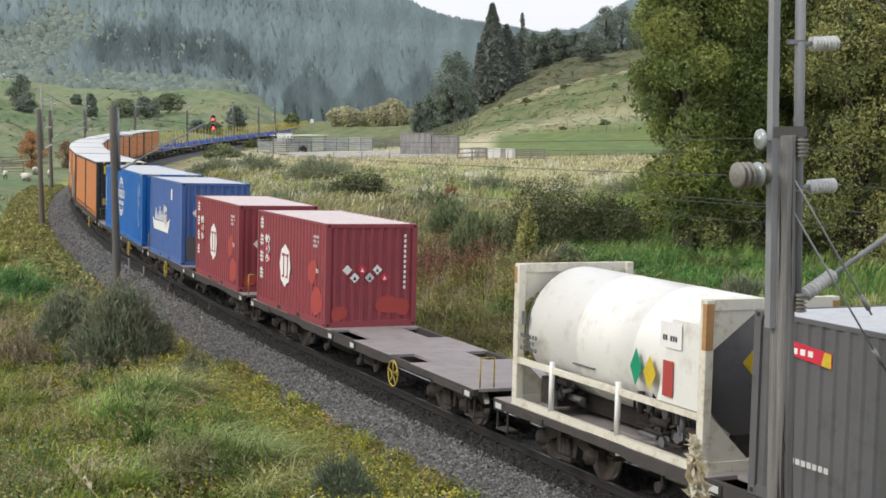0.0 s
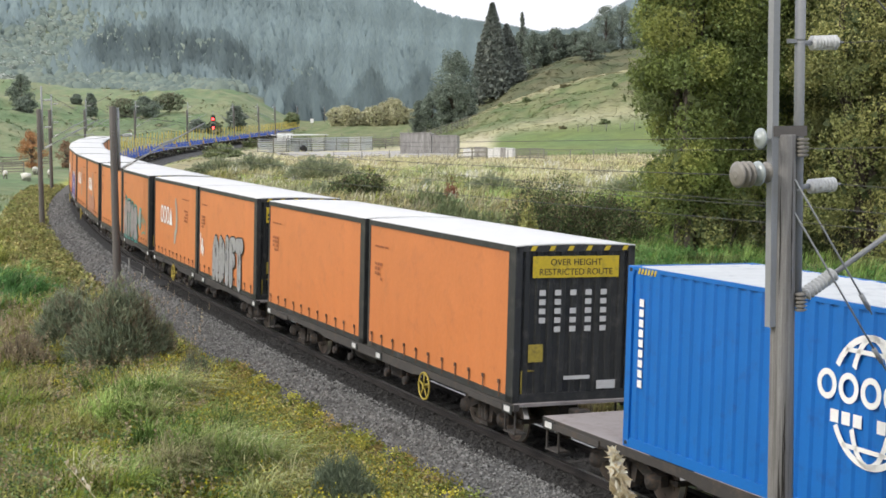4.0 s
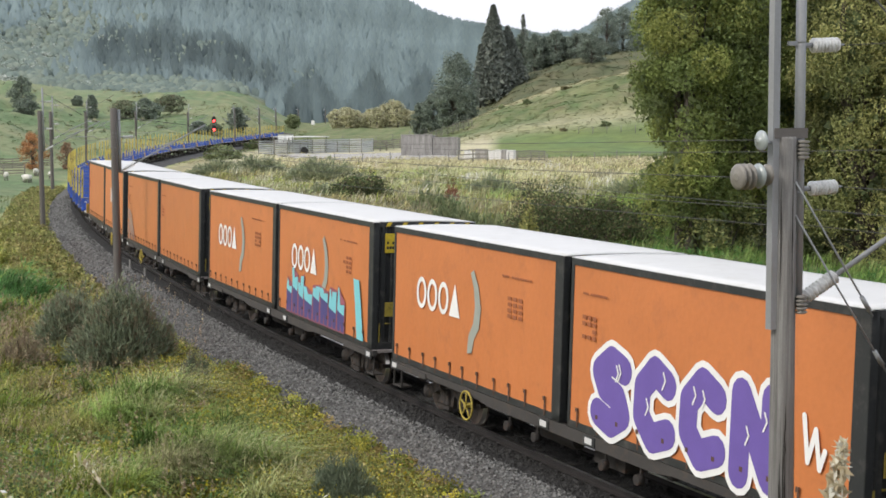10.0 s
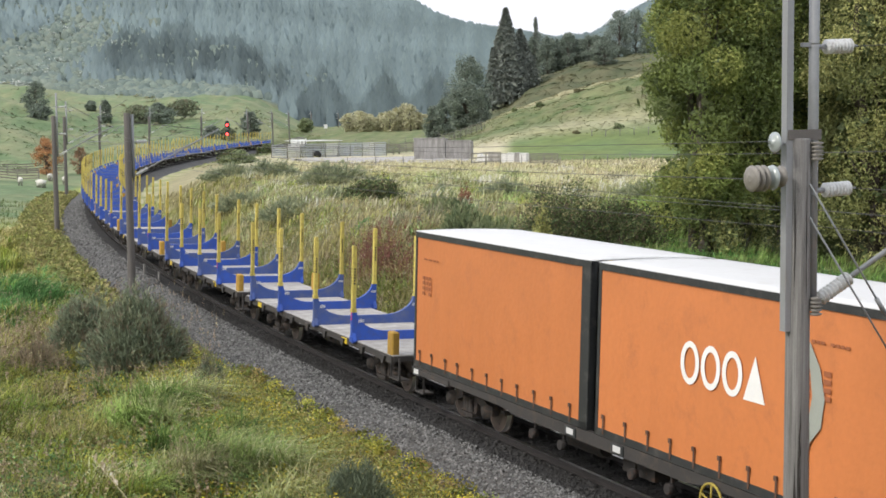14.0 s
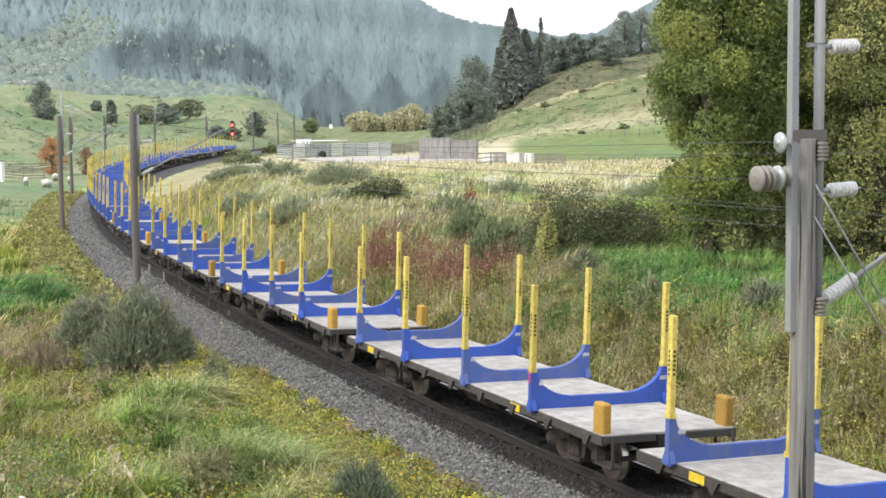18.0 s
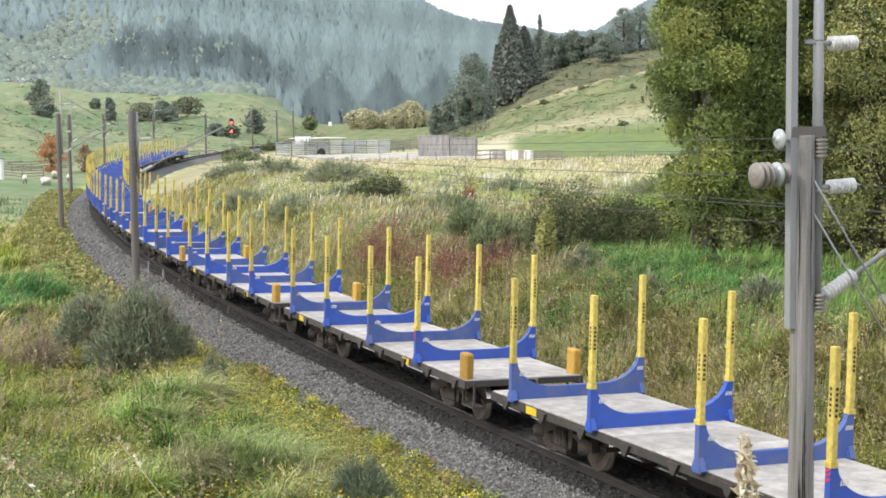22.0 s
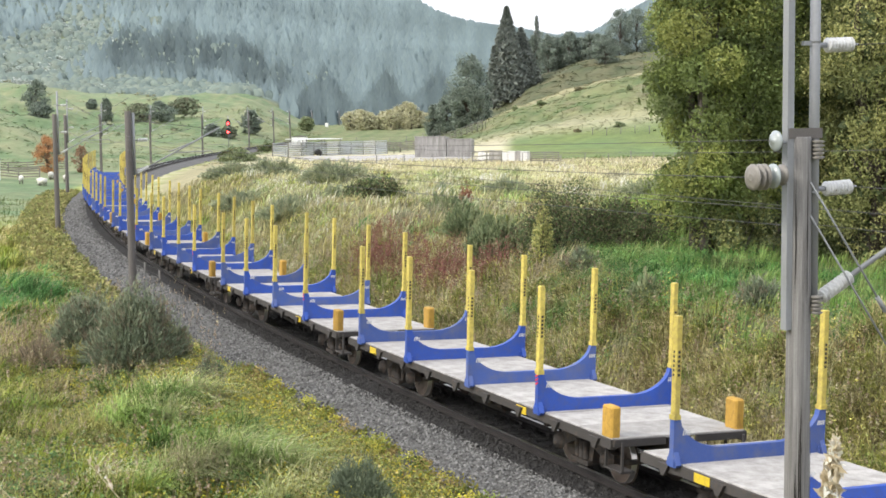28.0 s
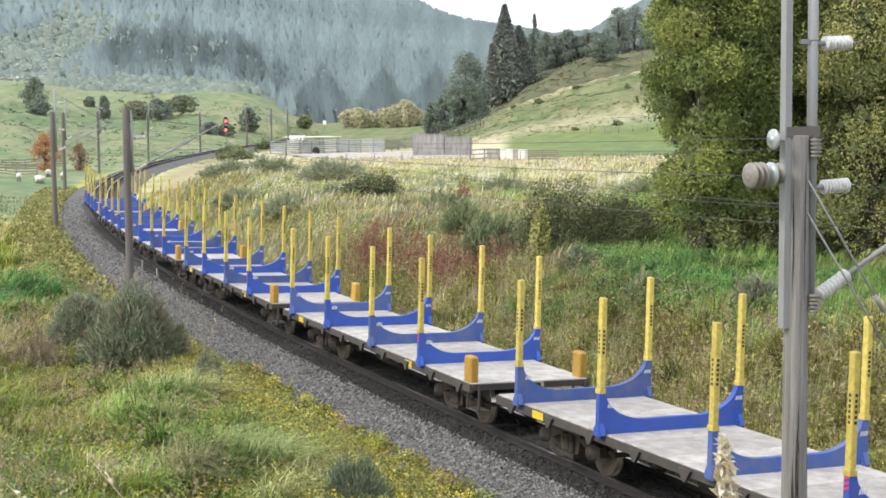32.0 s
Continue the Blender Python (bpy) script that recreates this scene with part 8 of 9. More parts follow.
WILLOW = [(0.2, 0.25, 0.075), (0.235, 0.285, 0.085), (0.165, 0.21, 0.075), (0.3, 0.325, 0.1)]
OLIVE = [(0.3, 0.32, 0.125), (0.35, 0.36, 0.14), (0.24, 0.265, 0.11), (0.4, 0.4, 0.16)]
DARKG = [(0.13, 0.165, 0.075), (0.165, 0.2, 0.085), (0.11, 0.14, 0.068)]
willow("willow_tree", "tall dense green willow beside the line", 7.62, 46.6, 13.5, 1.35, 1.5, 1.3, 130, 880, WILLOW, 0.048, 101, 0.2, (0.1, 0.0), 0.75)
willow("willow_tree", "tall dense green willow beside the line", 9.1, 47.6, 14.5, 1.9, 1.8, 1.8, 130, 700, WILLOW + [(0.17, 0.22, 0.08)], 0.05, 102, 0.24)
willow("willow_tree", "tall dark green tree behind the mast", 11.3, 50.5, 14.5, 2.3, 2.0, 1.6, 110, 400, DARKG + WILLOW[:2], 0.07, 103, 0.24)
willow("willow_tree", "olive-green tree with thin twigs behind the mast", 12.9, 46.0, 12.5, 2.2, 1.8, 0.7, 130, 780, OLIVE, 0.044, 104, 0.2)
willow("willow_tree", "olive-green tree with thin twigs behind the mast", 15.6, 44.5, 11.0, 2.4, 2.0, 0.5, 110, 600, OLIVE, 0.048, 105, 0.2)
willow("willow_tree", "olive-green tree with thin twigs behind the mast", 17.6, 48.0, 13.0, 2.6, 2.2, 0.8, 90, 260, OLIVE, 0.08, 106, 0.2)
willow("willow_tree", "dark green tree at the back of the grove", 14.0, 53.0, 14.5, 3.0, 2.4, 1.0, 90, 170, DARKG, 0.13, 107, 0.22, lobe=1.1)
willow("willow_tree", "dark green tree at the back of the grove", 10.0, 55.5, 14.0, 2.4, 2.2, 0.8, 70, 170, DARKG, 0.13, 108, 0.22, lobe=1.1)
willow("willow_tree", "dark green tree at the back of the grove", 19.5, 55.0, 14.0, 3.4, 2.6, 0.8, 80, 150, DARKG, 0.14, 109, 0.22, lobe=1.2)
bush("thicket", "shady undergrowth below the willows", 8.6, 46.3, 1.3, 1.0, 2.2, 6000, OLIVE + DARKG, 0.07, 110)
bush("thicket", "shady undergrowth below the willows", 11.0, 47.0, 1.5, 1.0, 2.0, 6000, DARKG, 0.07, 111)
bush("thicket", "olive undergrowth below the trees", 13.3, 43.5, 1.6, 1.0, 2.2, 7000, OLIVE, 0.065, 112)


def conifer(name, label, x, y, h, r, n, seed, cols=((0.028, 0.048, 0.032), (0.04, 0.062, 0.04), (0.022, 0.036, 0.026)), power=1.0, base=0.05):
    rng = np.random.default_rng(seed)
    e = empty(name, label, "tree", "trees of the valley")
    e.matrix_basis = pose(x, y, float(height(x, y)))
    bm = B()
    tube(bm, (0, 0, -0.3), (0, 0, h * 0.98), h * 0.018, h * 0.002, n=7)
    part("trunk", bm, M_bark, e)
    k = rng.random(n) ** 0.8
    tiers = np.floor(k * 16) / 16 + rng.random(n) * 0.05
    z = h * (base + (1 - base) * tiers)
    rad_ = r * (1 - tiers) ** power * np.sqrt(rng.random(n)) * (0.75 + 0.25 * np.sin(rng.integers(0, 7, n) * 1.7 + tiers * 20))
    th = rng.uniform(0, math.tau, n)
    P = np.stack([rad_ * np.cos(th), rad_ * np.sin(th), z - 0.18 * rad_], 1)
    P[:, 2] = np.maximum(P[:, 2], 0.1)
    co, f, t = leaf_arrays(rng, P, h * 0.022, palette(rng, n, cols), 2.2, hang=0.2)
    crown = array_mesh("crown", co, f, M_leaf, t, False)
    crown.parent = e
    return e


# SPRUCE and HAZY: far greens greyed and paled in place of haze
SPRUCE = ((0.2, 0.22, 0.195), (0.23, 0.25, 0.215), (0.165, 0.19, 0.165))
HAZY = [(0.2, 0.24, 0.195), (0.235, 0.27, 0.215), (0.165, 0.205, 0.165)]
TAWNY = [(0.5, 0.485, 0.31), (0.44, 0.44, 0.28), (0.55, 0.52, 0.36)]
def up_to(x, y, z):
    """How tall a plant must be for its top to stand at z."""
    return max(2.5, z - float(height(x, y)))


def far_tree(label, x, y, h, r, cols, seed, n=7000, size=0.24, name="broadleaf_tree", top=0.5):
    return tree(name, label, x, y, h, r, h * 0.04, n, cols, size, seed, 0.2 + 0.01 * h, 90, 0.2, top=top, sparse=0.4)


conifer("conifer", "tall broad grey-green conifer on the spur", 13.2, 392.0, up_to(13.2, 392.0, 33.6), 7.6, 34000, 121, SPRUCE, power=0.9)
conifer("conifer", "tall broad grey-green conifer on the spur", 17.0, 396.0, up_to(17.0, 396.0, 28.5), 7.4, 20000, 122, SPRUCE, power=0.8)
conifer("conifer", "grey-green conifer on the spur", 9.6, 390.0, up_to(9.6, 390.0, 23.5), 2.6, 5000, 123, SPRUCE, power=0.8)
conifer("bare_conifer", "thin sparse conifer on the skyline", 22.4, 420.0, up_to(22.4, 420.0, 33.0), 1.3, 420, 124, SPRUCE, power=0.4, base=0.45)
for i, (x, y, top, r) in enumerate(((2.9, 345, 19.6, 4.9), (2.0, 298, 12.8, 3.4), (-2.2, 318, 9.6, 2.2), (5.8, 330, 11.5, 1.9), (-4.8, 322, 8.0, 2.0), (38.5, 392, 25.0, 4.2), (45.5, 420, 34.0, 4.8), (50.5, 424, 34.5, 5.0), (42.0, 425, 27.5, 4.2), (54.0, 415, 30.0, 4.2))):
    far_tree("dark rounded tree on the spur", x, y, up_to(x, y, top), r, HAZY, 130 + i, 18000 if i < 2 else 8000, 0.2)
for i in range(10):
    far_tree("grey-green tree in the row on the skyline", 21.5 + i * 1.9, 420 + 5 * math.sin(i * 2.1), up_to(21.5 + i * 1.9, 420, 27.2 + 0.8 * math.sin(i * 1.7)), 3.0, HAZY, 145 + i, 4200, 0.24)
for i in range(13):
    far_tree("pale yellow-green autumn tree", -29.5 + i * 1.9, 418 + 6 * math.sin(i * 1.9), 4.6 + 1.1 * math.sin(i * 0.9 + 0.4) + (1.4 if 4 < i < 10 else 0), 2.4, TAWNY, 160 + i, 2200, 0.26, "autumn_tree", 0.6)
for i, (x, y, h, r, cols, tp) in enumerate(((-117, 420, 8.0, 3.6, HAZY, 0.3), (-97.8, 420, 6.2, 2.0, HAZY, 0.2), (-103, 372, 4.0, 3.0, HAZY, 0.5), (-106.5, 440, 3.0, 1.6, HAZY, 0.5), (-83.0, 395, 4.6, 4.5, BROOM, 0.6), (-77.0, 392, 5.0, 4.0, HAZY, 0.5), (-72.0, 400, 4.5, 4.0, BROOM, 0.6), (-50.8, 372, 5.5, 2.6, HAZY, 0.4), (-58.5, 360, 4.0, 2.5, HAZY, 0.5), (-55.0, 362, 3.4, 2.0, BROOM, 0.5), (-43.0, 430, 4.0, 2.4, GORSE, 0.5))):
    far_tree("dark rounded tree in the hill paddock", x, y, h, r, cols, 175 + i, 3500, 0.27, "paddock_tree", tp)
far_tree("small orange autumn tree behind the fence", -50.7, 186.0, 4.4, 1.7, [(0.46, 0.24, 0.11), (0.4, 0.2, 0.1), (0.5, 0.3, 0.15)], 190, 4500, 0.1, "autumn_tree")
far_tree("small rusty shrub behind the fence", -47.5, 190.0, 3.4, 1.2, [(0.32, 0.2, 0.13), (0.28, 0.2, 0.13)], 191, 2000, 0.1, "autumn_tree")
for i, (x, y) in enumerate(((15, 268), (23, 280), (30, 262), (20, 300), (35, 276), (27, 292), (11, 284), (33, 300), (24.5, 228), (18.0, 226), (31.0, 345), (24.0, 350), (27.0, 338), (16, 352), (38, 352))):
    bush("hill_shrub", "small brown-green shrub on the hill", x, y, 0.9 + 0.4 * math.sin(i * 2), 0.9, 0.8 + 0.3 * math.cos(i), 500, [(0.2, 0.18, 0.1), (0.16, 0.16, 0.09)] if i % 2 else GORSE, 0.18, 200 + i)


# ---- woods on the mountain ----
M_woods = mat("needle_canopy", "tint", 0.95, 0, 0.1, 0.03, 0.4, 0.0, spec=0.05)


def slope_of(u, d):
    """How high a place on the mountain stands, as a slope from the camera."""
    return (height(u * d, d) - EYE[2]) / d


def relief_tone(u, v):
    """Canopy tone with relief shading put into the tint: a dark block across the western slope, dark gullies at the
    foot, paler ribs between.
    """
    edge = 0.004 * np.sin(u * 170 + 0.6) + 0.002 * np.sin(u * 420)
    # dark block: older trees and the spur's shade, both in the tint
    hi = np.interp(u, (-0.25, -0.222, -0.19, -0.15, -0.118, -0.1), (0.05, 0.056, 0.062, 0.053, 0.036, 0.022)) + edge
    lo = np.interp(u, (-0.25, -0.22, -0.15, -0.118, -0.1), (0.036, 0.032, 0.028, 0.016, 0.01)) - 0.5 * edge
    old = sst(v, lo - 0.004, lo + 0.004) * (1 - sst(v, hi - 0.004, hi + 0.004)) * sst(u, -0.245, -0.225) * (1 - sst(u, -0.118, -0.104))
    # gully shade painted as a darker tint, tapering up the slope
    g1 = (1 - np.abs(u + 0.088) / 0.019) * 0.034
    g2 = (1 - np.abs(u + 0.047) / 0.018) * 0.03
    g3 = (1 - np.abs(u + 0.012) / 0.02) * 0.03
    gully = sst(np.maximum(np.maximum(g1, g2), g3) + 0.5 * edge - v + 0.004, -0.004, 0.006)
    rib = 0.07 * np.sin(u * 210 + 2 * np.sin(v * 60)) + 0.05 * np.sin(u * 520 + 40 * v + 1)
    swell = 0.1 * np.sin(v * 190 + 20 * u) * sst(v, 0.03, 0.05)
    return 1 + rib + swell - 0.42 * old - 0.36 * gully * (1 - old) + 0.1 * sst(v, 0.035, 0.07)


def far_woods(name, label, seed, n, d0, d1, u0, u1, h0, h1, r, cols, cut=None, dome=False, jitter=0.04, cat="woods"):
    """Many small crowns, pointed or domed; pointed ones take the relief shading painted into the tint."""
    rng = np.random.default_rng(seed)
    d = np.sqrt(rng.uniform(d0 * d0, d1 * d1, n))
    u = rng.uniform(u0, u1, n)
    v = slope_of(u, d)
    if cut is not None:
        k = cut(u, v, rng)
        d, u, v = d[k], u[k], v[k]
    x, y = u * d, d
    n = len(x)
    h = rng.uniform(h0, h1, n)
    z = height(x, y) - 0.15 * h
    sides = 6 if dome else 5
    th = rng.uniform(0, math.tau, (n, 1)) + np.arange(sides) * math.tau / sides
    rings = ((0.0, 1.0), (0.55, 0.92), (0.86, 0.55)) if dome else ((0.1, 1.0), (0.55, 0.55))
    pts, outs = [], []
    for zk, rk in rings:
        rr = r * rk * h[:, None] * rng.uniform(0.75, 1.25, (n, sides))
        pts.append(np.stack([x[:, None] + rr * np.cos(th), y[:, None] + rr * np.sin(th), (z + h * zk)[:, None] + h[:, None] * rng.uniform(-0.08, 0.08, (n, sides))], -1))
        outs.append(np.stack([np.cos(th), np.sin(th), np.full_like(th, zk)], -1))
        th = th + 0.5
    pts.append(np.stack([x + rng.normal(0, 0.3, n), y, z + h], -1)[:, None])
    outs.append(np.broadcast_to(np.array((0.0, 0.0, 1.0)), (n, 1, 3)))
    co = np.concatenate(pts, 1).reshape(-1, 3)
    m = sides * len(rings) + 1
    b = (np.arange(n) * m)[:, None]
    k = np.arange(sides)
    k2 = (k + 1) % sides
    fs = []
    for q in range(len(rings) - 1):
        o = q * sides
        fs += [np.stack([b + o + k, b + o + k2, b + o + sides + k], -1).reshape(-1, 3), np.stack([b + o + k2, b + o + sides + k2, b + o + sides + k], -1).reshape(-1, 3)]
    o = sides * (len(rings) - 1)
    fs.append(np.stack([b + o + k, b + o + k2, np.broadcast_to(b + m - 1, (n, sides))], -1).reshape(-1, 3))
    nrm = np.concatenate(outs, 1).reshape(-1, 3) * (0.55 if dome else 0.12) + np.array((0.0, -0.35, 1.0))
    nrm /= np.linalg.norm(nrm, axis=1)[:, None]
    c = palette(rng, n, cols) * (1.0 if dome else relief_tone(u, v + 0.6 * h / d)[:, None]) * (1 + jitter * rng.uniform(-1, 1, (n, 1)))
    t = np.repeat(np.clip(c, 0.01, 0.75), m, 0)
    return tagged(array_mesh(name, co, np.concatenate(fs), M_woods, t, True, nrm), label, cat, kind="stuff")


# needle greens paled and blued so the colour carries the distance haze
HAZED_PINE = [(0.158, 0.206, 0.21), (0.163, 0.211, 0.212), (0.155, 0.202, 0.208), (0.167, 0.216, 0.214)]
scrub_side = lambda u, v, rng: ~((u + 0.012 * rng.normal(size=len(u)) < -0.228 + 0.012 * np.sin(v * 160)) & (v < 0.062 + 0.012 * np.sin(u * 70) + 0.004 * rng.normal(size=len(u))))
far_woods("pine_forest", "dense hazy blue-green pine forest on the mountain", 301, 42000, 640, 1290, -0.33, 0.29, 5.5, 9.5, 0.3, HAZED_PINE, scrub_side)
far_woods("pine_forest", "dense hazy blue-green pine forest on the lower slope", 305, 7000, 565, 660, -0.115, 0.15, 5.0, 9.5, 0.28, HAZED_PINE)


def scrub_band(u, v, rng):
    """The silvery shrubs stand in two straggling bands across the slope."""
    b1 = np.exp(-((v - np.interp(u, (-0.33, -0.29, -0.25, -0.22), (0.03, 0.045, 0.056, 0.05))) / 0.01) ** 2)
    b2 = np.exp(-((v - (0.03 + 0.004 * np.sin(u * 90))) / 0.007) ** 2)
    return rng.random(len(u)) < np.maximum(b1, b2) * (0.15 + 0.85 * (wav(u * 700, v * 9000, 40.0, 0.6) > -0.1))


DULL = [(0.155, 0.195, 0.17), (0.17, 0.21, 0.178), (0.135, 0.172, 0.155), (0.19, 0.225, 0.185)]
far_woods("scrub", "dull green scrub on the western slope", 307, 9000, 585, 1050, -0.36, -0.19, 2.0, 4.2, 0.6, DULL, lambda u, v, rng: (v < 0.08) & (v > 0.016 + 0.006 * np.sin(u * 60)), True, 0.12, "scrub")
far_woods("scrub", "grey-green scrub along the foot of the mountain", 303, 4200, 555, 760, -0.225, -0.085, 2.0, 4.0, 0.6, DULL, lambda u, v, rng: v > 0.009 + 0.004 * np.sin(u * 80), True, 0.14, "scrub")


def far_scrub(name, label, seed, n, d0, d1, u0, u1, size, cols, cut=None, leaves=14, leaf=0.5):
    """Loose bushes far off, each a cluster of ragged leafy tufts."""
    rng = np.random.default_rng(seed)
    d, u = np.sqrt(rng.uniform(d0 * d0, d1 * d1, n)), rng.uniform(u0, u1, n)
    if cut is not None:
        k = cut(u, d, rng)
        d, u = d[k], u[k]
    n = len(d)
    x, y = u * d, d
    r = size * rng.uniform(0.5, 1.4, n)
    i = np.repeat(np.arange(n), leaves)
    q = rand_units(rng, len(i)) * rng.random((len(i), 1)) ** 0.4
    q[:, 2] = np.abs(q[:, 2]) * 0.85
    P = np.stack([x, y, height(x, y)], 1)[i] + q * r[i][:, None]
    # tint lightens towards each bush's top, light from above put into the colour
    c = palette(rng, n, cols)[i] * (0.92 + 0.16 * q[:, 2:3])
    co, f, t = leaf_arrays(rng, P, size * leaf, c, 1.4, 0.1, 0.0, 1.6)
    return tagged(array_mesh(name, co, f, M_leaf, t, False), label, "scrub", kind="stuff")


far_scrub("scrub", "silvery pale scrub on the western slope", 304, 5000, 600, 960, -0.36, -0.205, 3.0, [(0.44, 0.48, 0.43), (0.36, 0.4, 0.36), (0.52, 0.55, 0.51), (0.27, 0.31, 0.27)], lambda u, d, rng: scrub_band(u, slope_of(u, d), rng), 52, 0.22)
far_scrub("scrub", "dark scrub in the hill paddocks", 306, 320, 330, 520, -0.34, -0.12, 1.1, [(0.2, 0.24, 0.15), (0.25, 0.27, 0.17), (0.3, 0.3, 0.19)], lambda u, d, rng: rng.random(len(u)) < 0.15 + 0.85 * (wav(u * 400, d, 40.0, 1.2) > 0.25))


def hill_tufts(label, seed, n, d0, d1, u0, u1, size, leaves=5):
    """Grass clumps that roughen the hill slopes, of the colour of the turf round them."""
    rng = np.random.default_rng(seed)
    d, u = np.sqrt(rng.uniform(d0 * d0, d1 * d1, n)), rng.uniform(u0, u1, n)
    x, y = u * d, d
    k = rng.random(n) < 0.35 + 0.65 * (wav(x, y, 14.0, 0.8) + 0.6 * wav(x, y, 4.0, 1.1) > -0.1)
    x, y = x[k], y[k]
    n = len(x)
    i = np.repeat(np.arange(n), leaves)
    r = size * rng.uniform(0.5, 1.4, n)
    q = rand_units(rng, len(i)) * np.array([1, 1, 0.5])
    q[:, 2] = np.abs(q[:, 2])
    P = np.stack([x, y, height(x, y)], 1)[i] + q * r[i][:, None]
    c = (cover(x, y) * rng.uniform(0.75, 1.3, (n, 1)))[i]
    co, f, t = leaf_arrays(rng, P, size * 0.8, c, 1.5, 0.1, 0.0, 2.6)
    return tagged(array_mesh("grass_tufts", co, f, M_leaf, t, False), label, "grass", kind="stuff")


hill_tufts("rough grass clumps on the hill slope", 441, 14000, 225, 330, -0.01, 0.16, 0.2)
hill_tufts("rough grass clumps on the far spur", 442, 5000, 335, 430, -0.01, 0.13, 0.34)
hill_tufts("rough grass clumps in the hill paddocks", 443, 9000, 200, 420, -0.34, -0.09, 0.3)


# ---- seeding grass stalks close to the camera ----
STALKS = []


def stalk(name, label, d, base_u, length, lean_rows, head):
    """A dry stem that sways from its foot; lean_rows: seconds and where its tip stands, as a slope from the camera."""
    x, y = base_u * d, d
    z = float(height(x, y))
    e = empty(name, label, "grass stalk", "stalks by the camera")
    e.matrix_basis = pose(x, y, z)
    bm = B()
    for i in range(6):
        tube(bm, (0.01 * i * i * 0.3, 0, length * i / 6), (0.01 * (i + 1) ** 2 * 0.3, 0, length * (i + 1) / 6), 0.0035 - 0.0004 * i, 0.0031 - 0.0004 * i, n=5, caps=False)
    part("stem", bm, M_straw, e, "dry straw-coloured stem")
    tipx = 0.108
    rng = np.random.default_rng(int(d * 100))
    n = 260 if head == "plume" else (70 if head == "flower" else 14)
    hl = 0.3 if head == "plume" else (0.03 if head == "flower" else 0.16)
    k = rng.random(n)
    wd = (0.034 * np.sin(np.pi * np.clip(k * 0.9 + 0.08, 0, 1)) if head == "plume" else (0.022 if head == "flower" else 0.004)) * np.ones(n)
    th = rng.uniform(0, math.tau, n)
    P = np.stack([tipx + 0.04 * k * hl + wd * np.cos(th) * np.sqrt(rng.random(n)), wd * np.sin(th), length - hl * 0.6 + hl * k], 1)
    co, f, t = leaf_arrays(rng, P, 0.022 if head != "thin" else 0.01, palette(rng, n, [(0.62, 0.55, 0.4), (0.7, 0.66, 0.55), (0.5, 0.42, 0.28)]), 2.4, hang=-0.6)
    hd = array_mesh("seed_head", co, f, M_leaf, t, False)
    hd.parent = e
    tagged(hd, "pale fluffy seed head")
    rows = []
    for tt, u in lean_rows:
        a = math.asin(max(-0.95, min(0.95, (u * d - x - tipx * 0.85) / length)))
        rows.append((tt, Matrix.Translation((x, y, z)) @ Matrix.Rotation(a, 4, "Y")))
    STALKS.append((e, rows))


M_straw = mat("dry_straw", (0.5, 0.43, 0.27), 0.7, 0, 0.2, 8, 40, 0.0)
tip = lambda px: (px - 784) / 2660
stalk("plume_grass", "dry plume grass stalk with pale seed head", 4.6, 0.21, 2.0, [(0, tip(1228)), (1, tip(1199)), (2, tip(1227)), (3, tip(985)), (4.2, tip(1120)), (5.5, tip(1193)), (6, tip(1187)), (7, tip(1300)), (8, tip(1216)), (9, tip(1272)), (9.6, tip(1400)), (11, tip(1580)), (14, tip(1600)), (17, tip(1585)), (20, tip(1590)), (21, tip(1461)), (22, tip(1280)), (23, tip(1440)), (24, tip(1580)), (26.5, tip(1520)), (28, tip(1440)), (30, tip(1580)), (31, tip(1420)), (32, tip(1254))], "plume")
stalk("thin_grass", "thin dry grass stalk leaning in the wind", 4.0, -0.045, 1.8, [(0, tip(535)), (1, tip(560)), (2, tip(540)), (3, tip(515)), (5.5, tip(505)), (6, tip(487)), (7.5, tip(530)), (9, tip(557)), (12, tip(550)), (15, tip(540)), (19, tip(545)), (23, tip(542)), (28, tip(488)), (32, tip(520))], "thin")
stalk("flower_stalk", "thin stalk with a small white flower head", 4.2, 0.0, 1.78, [(0, tip(670)), (1, tip(700)), (2, tip(640)), (3, tip(622)), (5.5, tip(690)), (6, tip(660)), (7.5, tip(760)), (9, tip(812)), (12, tip(790)), (15, tip(830)), (17, tip(818)), (19, tip(850)), (23, tip(818)), (25, tip(840)), (28, tip(650)), (32, tip(645))], "flower")


stalk("thin_grass", "long thin dry grass stalk bent over", 4.0, 0.175, 2.62, [(0, tip(112)), (1, tip(120)), (2, tip(100)), (3, tip(115)), (6, tip(90)), (9, tip(130)), (12, tip(118)), (15, tip(140)), (19, tip(150)), (22, tip(165)), (25, tip(140)), (28, tip(120)), (32, tip(125))], "thin")
stalk("thin_grass", "long thin dry grass stalk bent over", 4.3, 0.13, 2.72, [(0, tip(-45)), (3, tip(-35)), (6, tip(-70)), (10, tip(-30)), (16, tip(-40)), (22, tip(-15)), (27, tip(-40)), (32, tip(-30))], "thin")


# ---- loose ballast and sleepers ----
rng = np.random.default_rng(7)


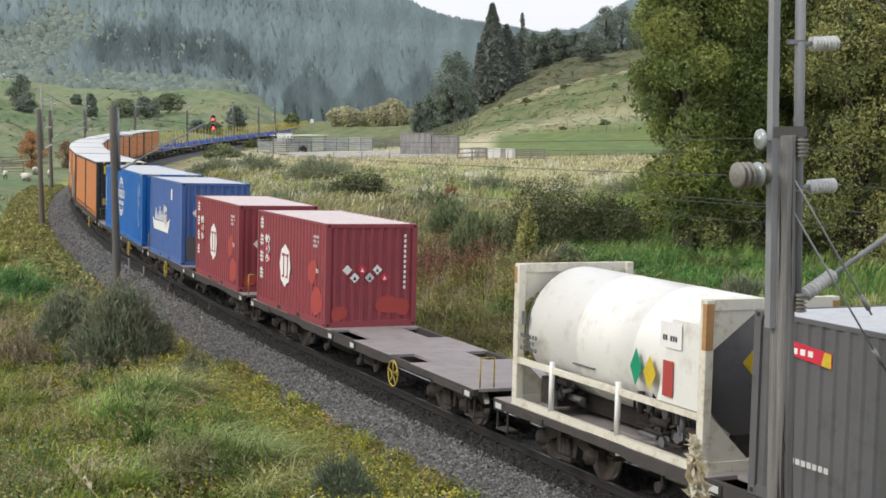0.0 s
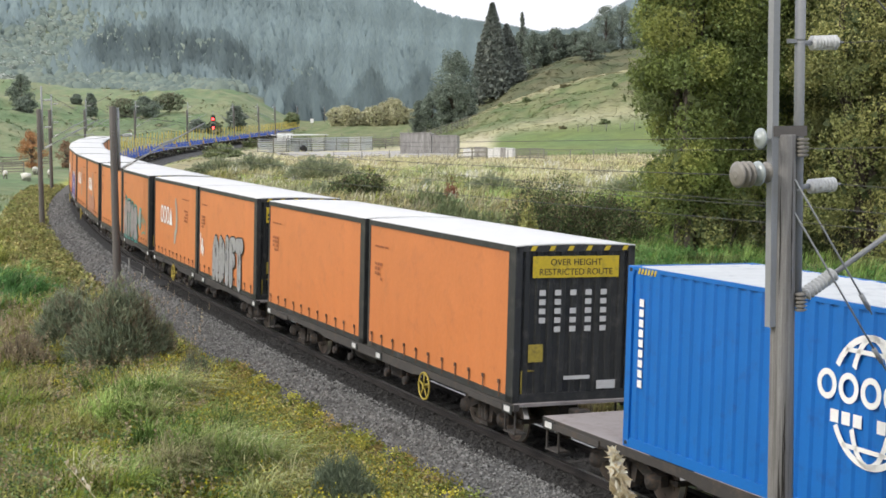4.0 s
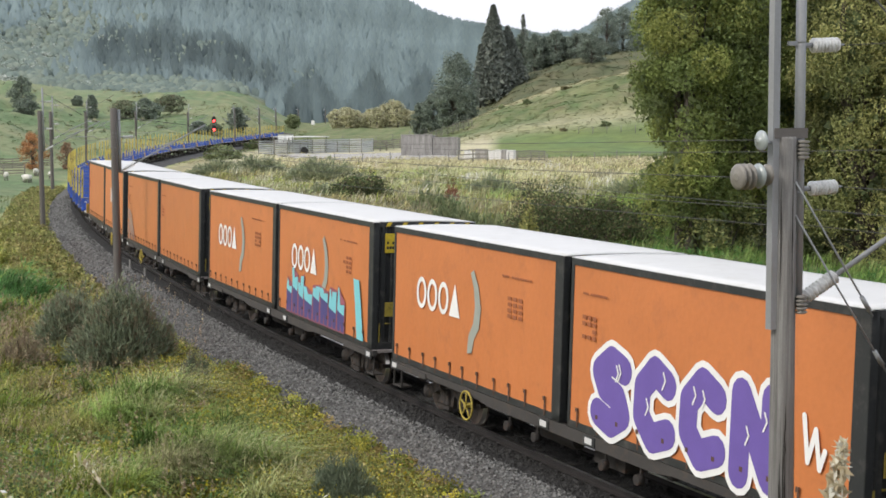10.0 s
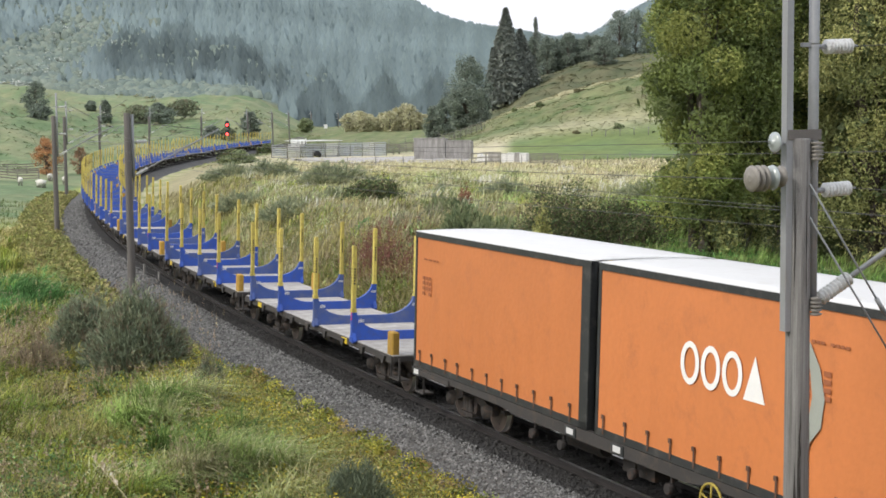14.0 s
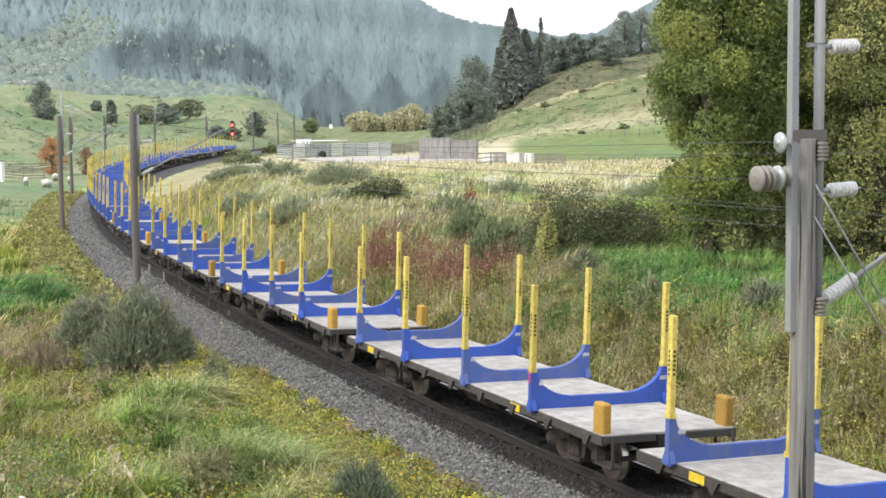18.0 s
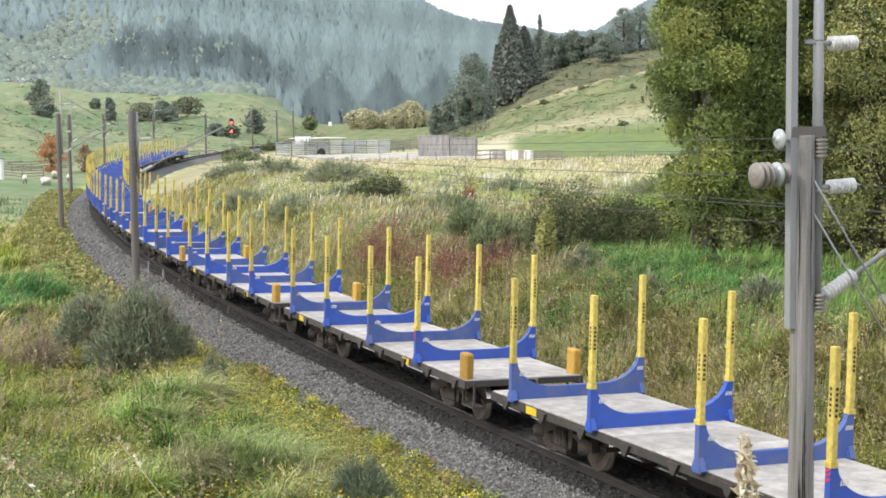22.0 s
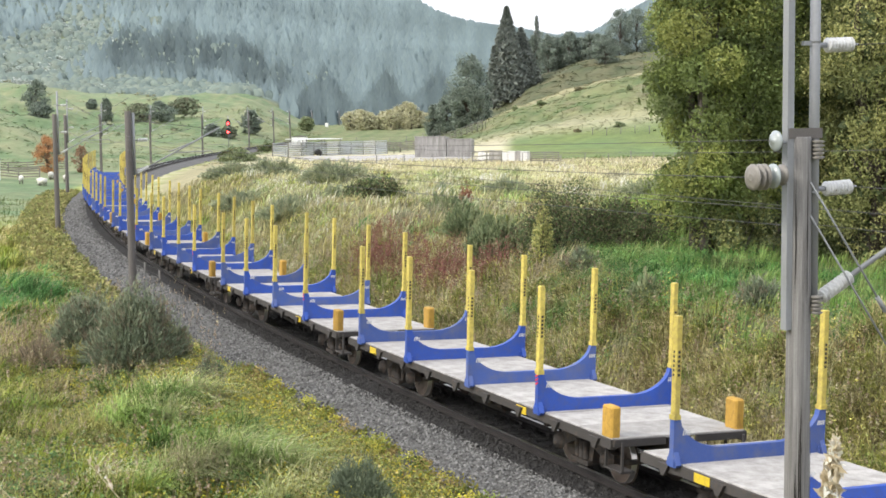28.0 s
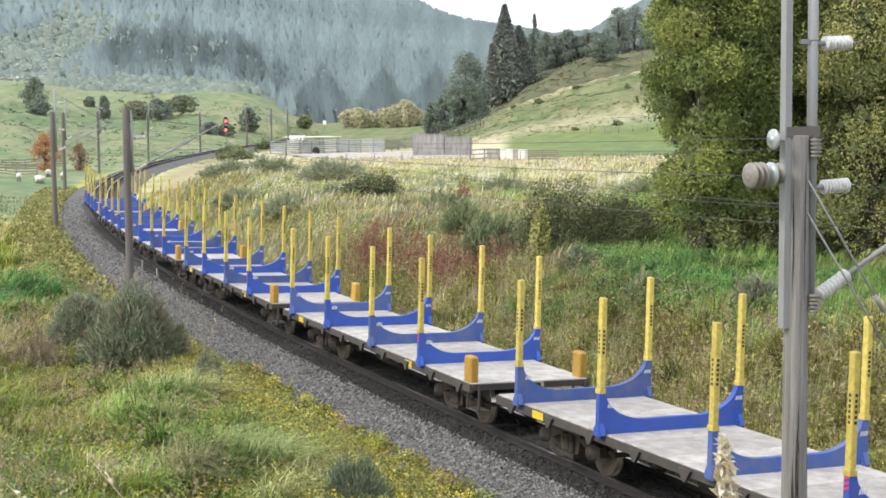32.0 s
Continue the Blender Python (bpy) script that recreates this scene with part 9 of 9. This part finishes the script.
def stones(name, n, s0, s1, l0, l1, size, power, material):
    s = s0 + (s1 - s0) * rng.random(n) ** power
    l = rng.uniform(l0, l1, n)
    x, y, ex, ey = line_frame(s)
    z = np.interp(l, [-3.5, -2.9, -1.75, -1.3, -0.75, 0, 0.75, 1.3, 1.7, 2.7], [-0.85, -0.72, -0.2, -0.15, -0.135, -0.185, -0.17, -0.22, -0.27, -0.62]) + 0.012
    P = np.stack([x + ex * l, y + ey * l, z], 1)
    r = (size * rng.uniform(0.55, 1.3, n))[:, None]
    ax = np.array([(1, 0, 0), (0, 1, 0), (-1, 0, 0), (0, -1, 0), (0, 0, 0.8), (0, 0, -0.8)], float)
    V = ax[None] * rng.uniform(0.6, 1.25, (n, 6, 1)) + rng.normal(0, 0.16, (n, 6, 3))
    th = rng.uniform(0, math.tau, n)
    c_, s_ = np.cos(th)[:, None], np.sin(th)[:, None]
    V = np.stack([V[..., 0] * c_ - V[..., 1] * s_, V[..., 0] * s_ + V[..., 1] * c_, V[..., 2]], -1)
    co = (P[:, None] + V * r[:, None]).reshape(-1, 3)
    b = (np.arange(n) * 6)[:, None]
    f = np.concatenate([b + np.array(q) for q in ((0, 1, 4), (1, 2, 4), (2, 3, 4), (3, 0, 4), (1, 0, 5), (2, 1, 5), (3, 2, 5), (0, 3, 5))])
    return tagged(array_mesh(name, co, f, material, None, False), "loose ballast stones darkened for oil and the train's shade" if material is M_stone_oily_shade else "loose grey crushed ballast stones", "ballast", kind="stuff")


stones("ballast_stones", 27000, 20, 62, -3.15, -1.25, 0.036, 1.15, M_stone)
stones("ballast_stones", 6000, 20, 62, -1.4, -0.7, 0.034, 1.15, M_stone_oily_shade)
stones("ballast_stones", 7000, 60, 130, -3.3, -1.2, 0.06, 1.0, M_stone)
stones("ballast_stones", 7000, 20, 60, -0.5, 1.3, 0.036, 1.0, M_stone_oily_shade)
stones("ballast_stones", 3500, 20, 60, 1.3, 2.6, 0.036, 1.0, M_stone)


def sleeper_mesh():
    bm = B()
    box(bm, -1.05, 1.05, -0.11, 0.11, -0.32, -0.165, ch=0.012)
    for sx in (-0.57, 0.57):
        for dx in (-0.12, 0.12):
            box(bm, sx + dx - 0.03, sx + dx + 0.03, -0.05, 0.05, -0.165, -0.1)
    me = bpy.data.meshes.new("sleeper")
    bm.to_mesh(me)
    bm.free()
    me.materials.append(M_sleeper)
    return me


sl_me = sleeper_mesh()
track = tagged(new("track_panel"), "timber sleepers laid in grey ballast", "track", kind="structure")
for i in range(300):
    o = new("sleeper", sl_me)
    o.parent = track
    o.matrix_basis = line_matrix(17 + i * 0.62, 0.0)
sb = np.array([v.co[:] for v in sl_me.vertices])
sf = [[v for v in p.vertices] for p in sl_me.polygons]
tri = np.array([(p[0], p[i], p[i + 1]) for p in sf for i in range(1, len(p) - 1)])
allco, allf = [], []
for i, s in enumerate(np.r_[np.arange(-300, 17, 0.62), np.arange(203.2, 460, 0.62)]):
    m = np.array(line_matrix(float(s), 0.0))
    allco.append(sb @ m[:3, :3].T + m[:3, 3])
    allf.append(tri + i * len(sb))
rest = array_mesh("sleepers", np.concatenate(allco), np.concatenate(allf), M_sleeper, None, False)
rest.parent = track
tagged(rest, "timber sleepers further along the line", "", "", "stuff")


# ---- motion ----
def gone(t):
    """How far the train has run by t seconds."""
    return 12.87 * t - 0.008 * t * t


def ride(s_mid, half, t):
    """Pose of a vehicle, from the places of its two bogies."""
    s = s_mid - gone(t)
    fx, fy = line_at(s - half)
    bx, by = line_at(s + half)
    m = Matrix.Translation(((fx + bx) / 2, (fy + by) / 2, 0.0))
    return m @ Matrix.Rotation(math.atan2(fy - by, fx - bx), 4, "Z") @ Matrix.Rotation(CANT, 4, "X")


def motions():
    times = list(range(33))
    for thing, s_mid, half in TRAIN:
        walk(thing, [(t, ride(s_mid, half, t)) for t in times])
        # wheels roll while the wagon is near enough to tell
        t0 = max(0.0, (s_mid - 80) / 12.7)
        t1 = min(32.0, (s_mid - 12) / 12.7)
        f0, f1 = math.floor(t0 * FPS), math.ceil(t1 * FPS)
        for bg in thing.children if f0 < f1 else ():
            for wh in bg.children:
                if wh.name.startswith("wheelset"):
                    x = wh.matrix_basis.translation.x
                    z = wh.matrix_basis.translation.z
                    rows = [(q / FPS, Matrix.Translation((x, 0, z)) @ Matrix.Rotation((gone(q / FPS) - gone(f0 / FPS)) / WHEEL_R, 4, "Y")) for q in range(f0, f1 + 1)]
                    if f0 > 0:
                        rows.insert(0, (0.0, rows[0][1]))
                    if f1 < 32 * FPS:
                        rows.append((32.0, rows[-1][1]))
                    walk(wh, rows)
    for thing, rows in STALKS:
        walk(thing, rows)
    for load, s_mid, half, dx, z in LOADS:
        walk(load, [(t, ride(s_mid, half, t) @ Matrix.Translation((dx, 0, z))) for t in times])


motions()
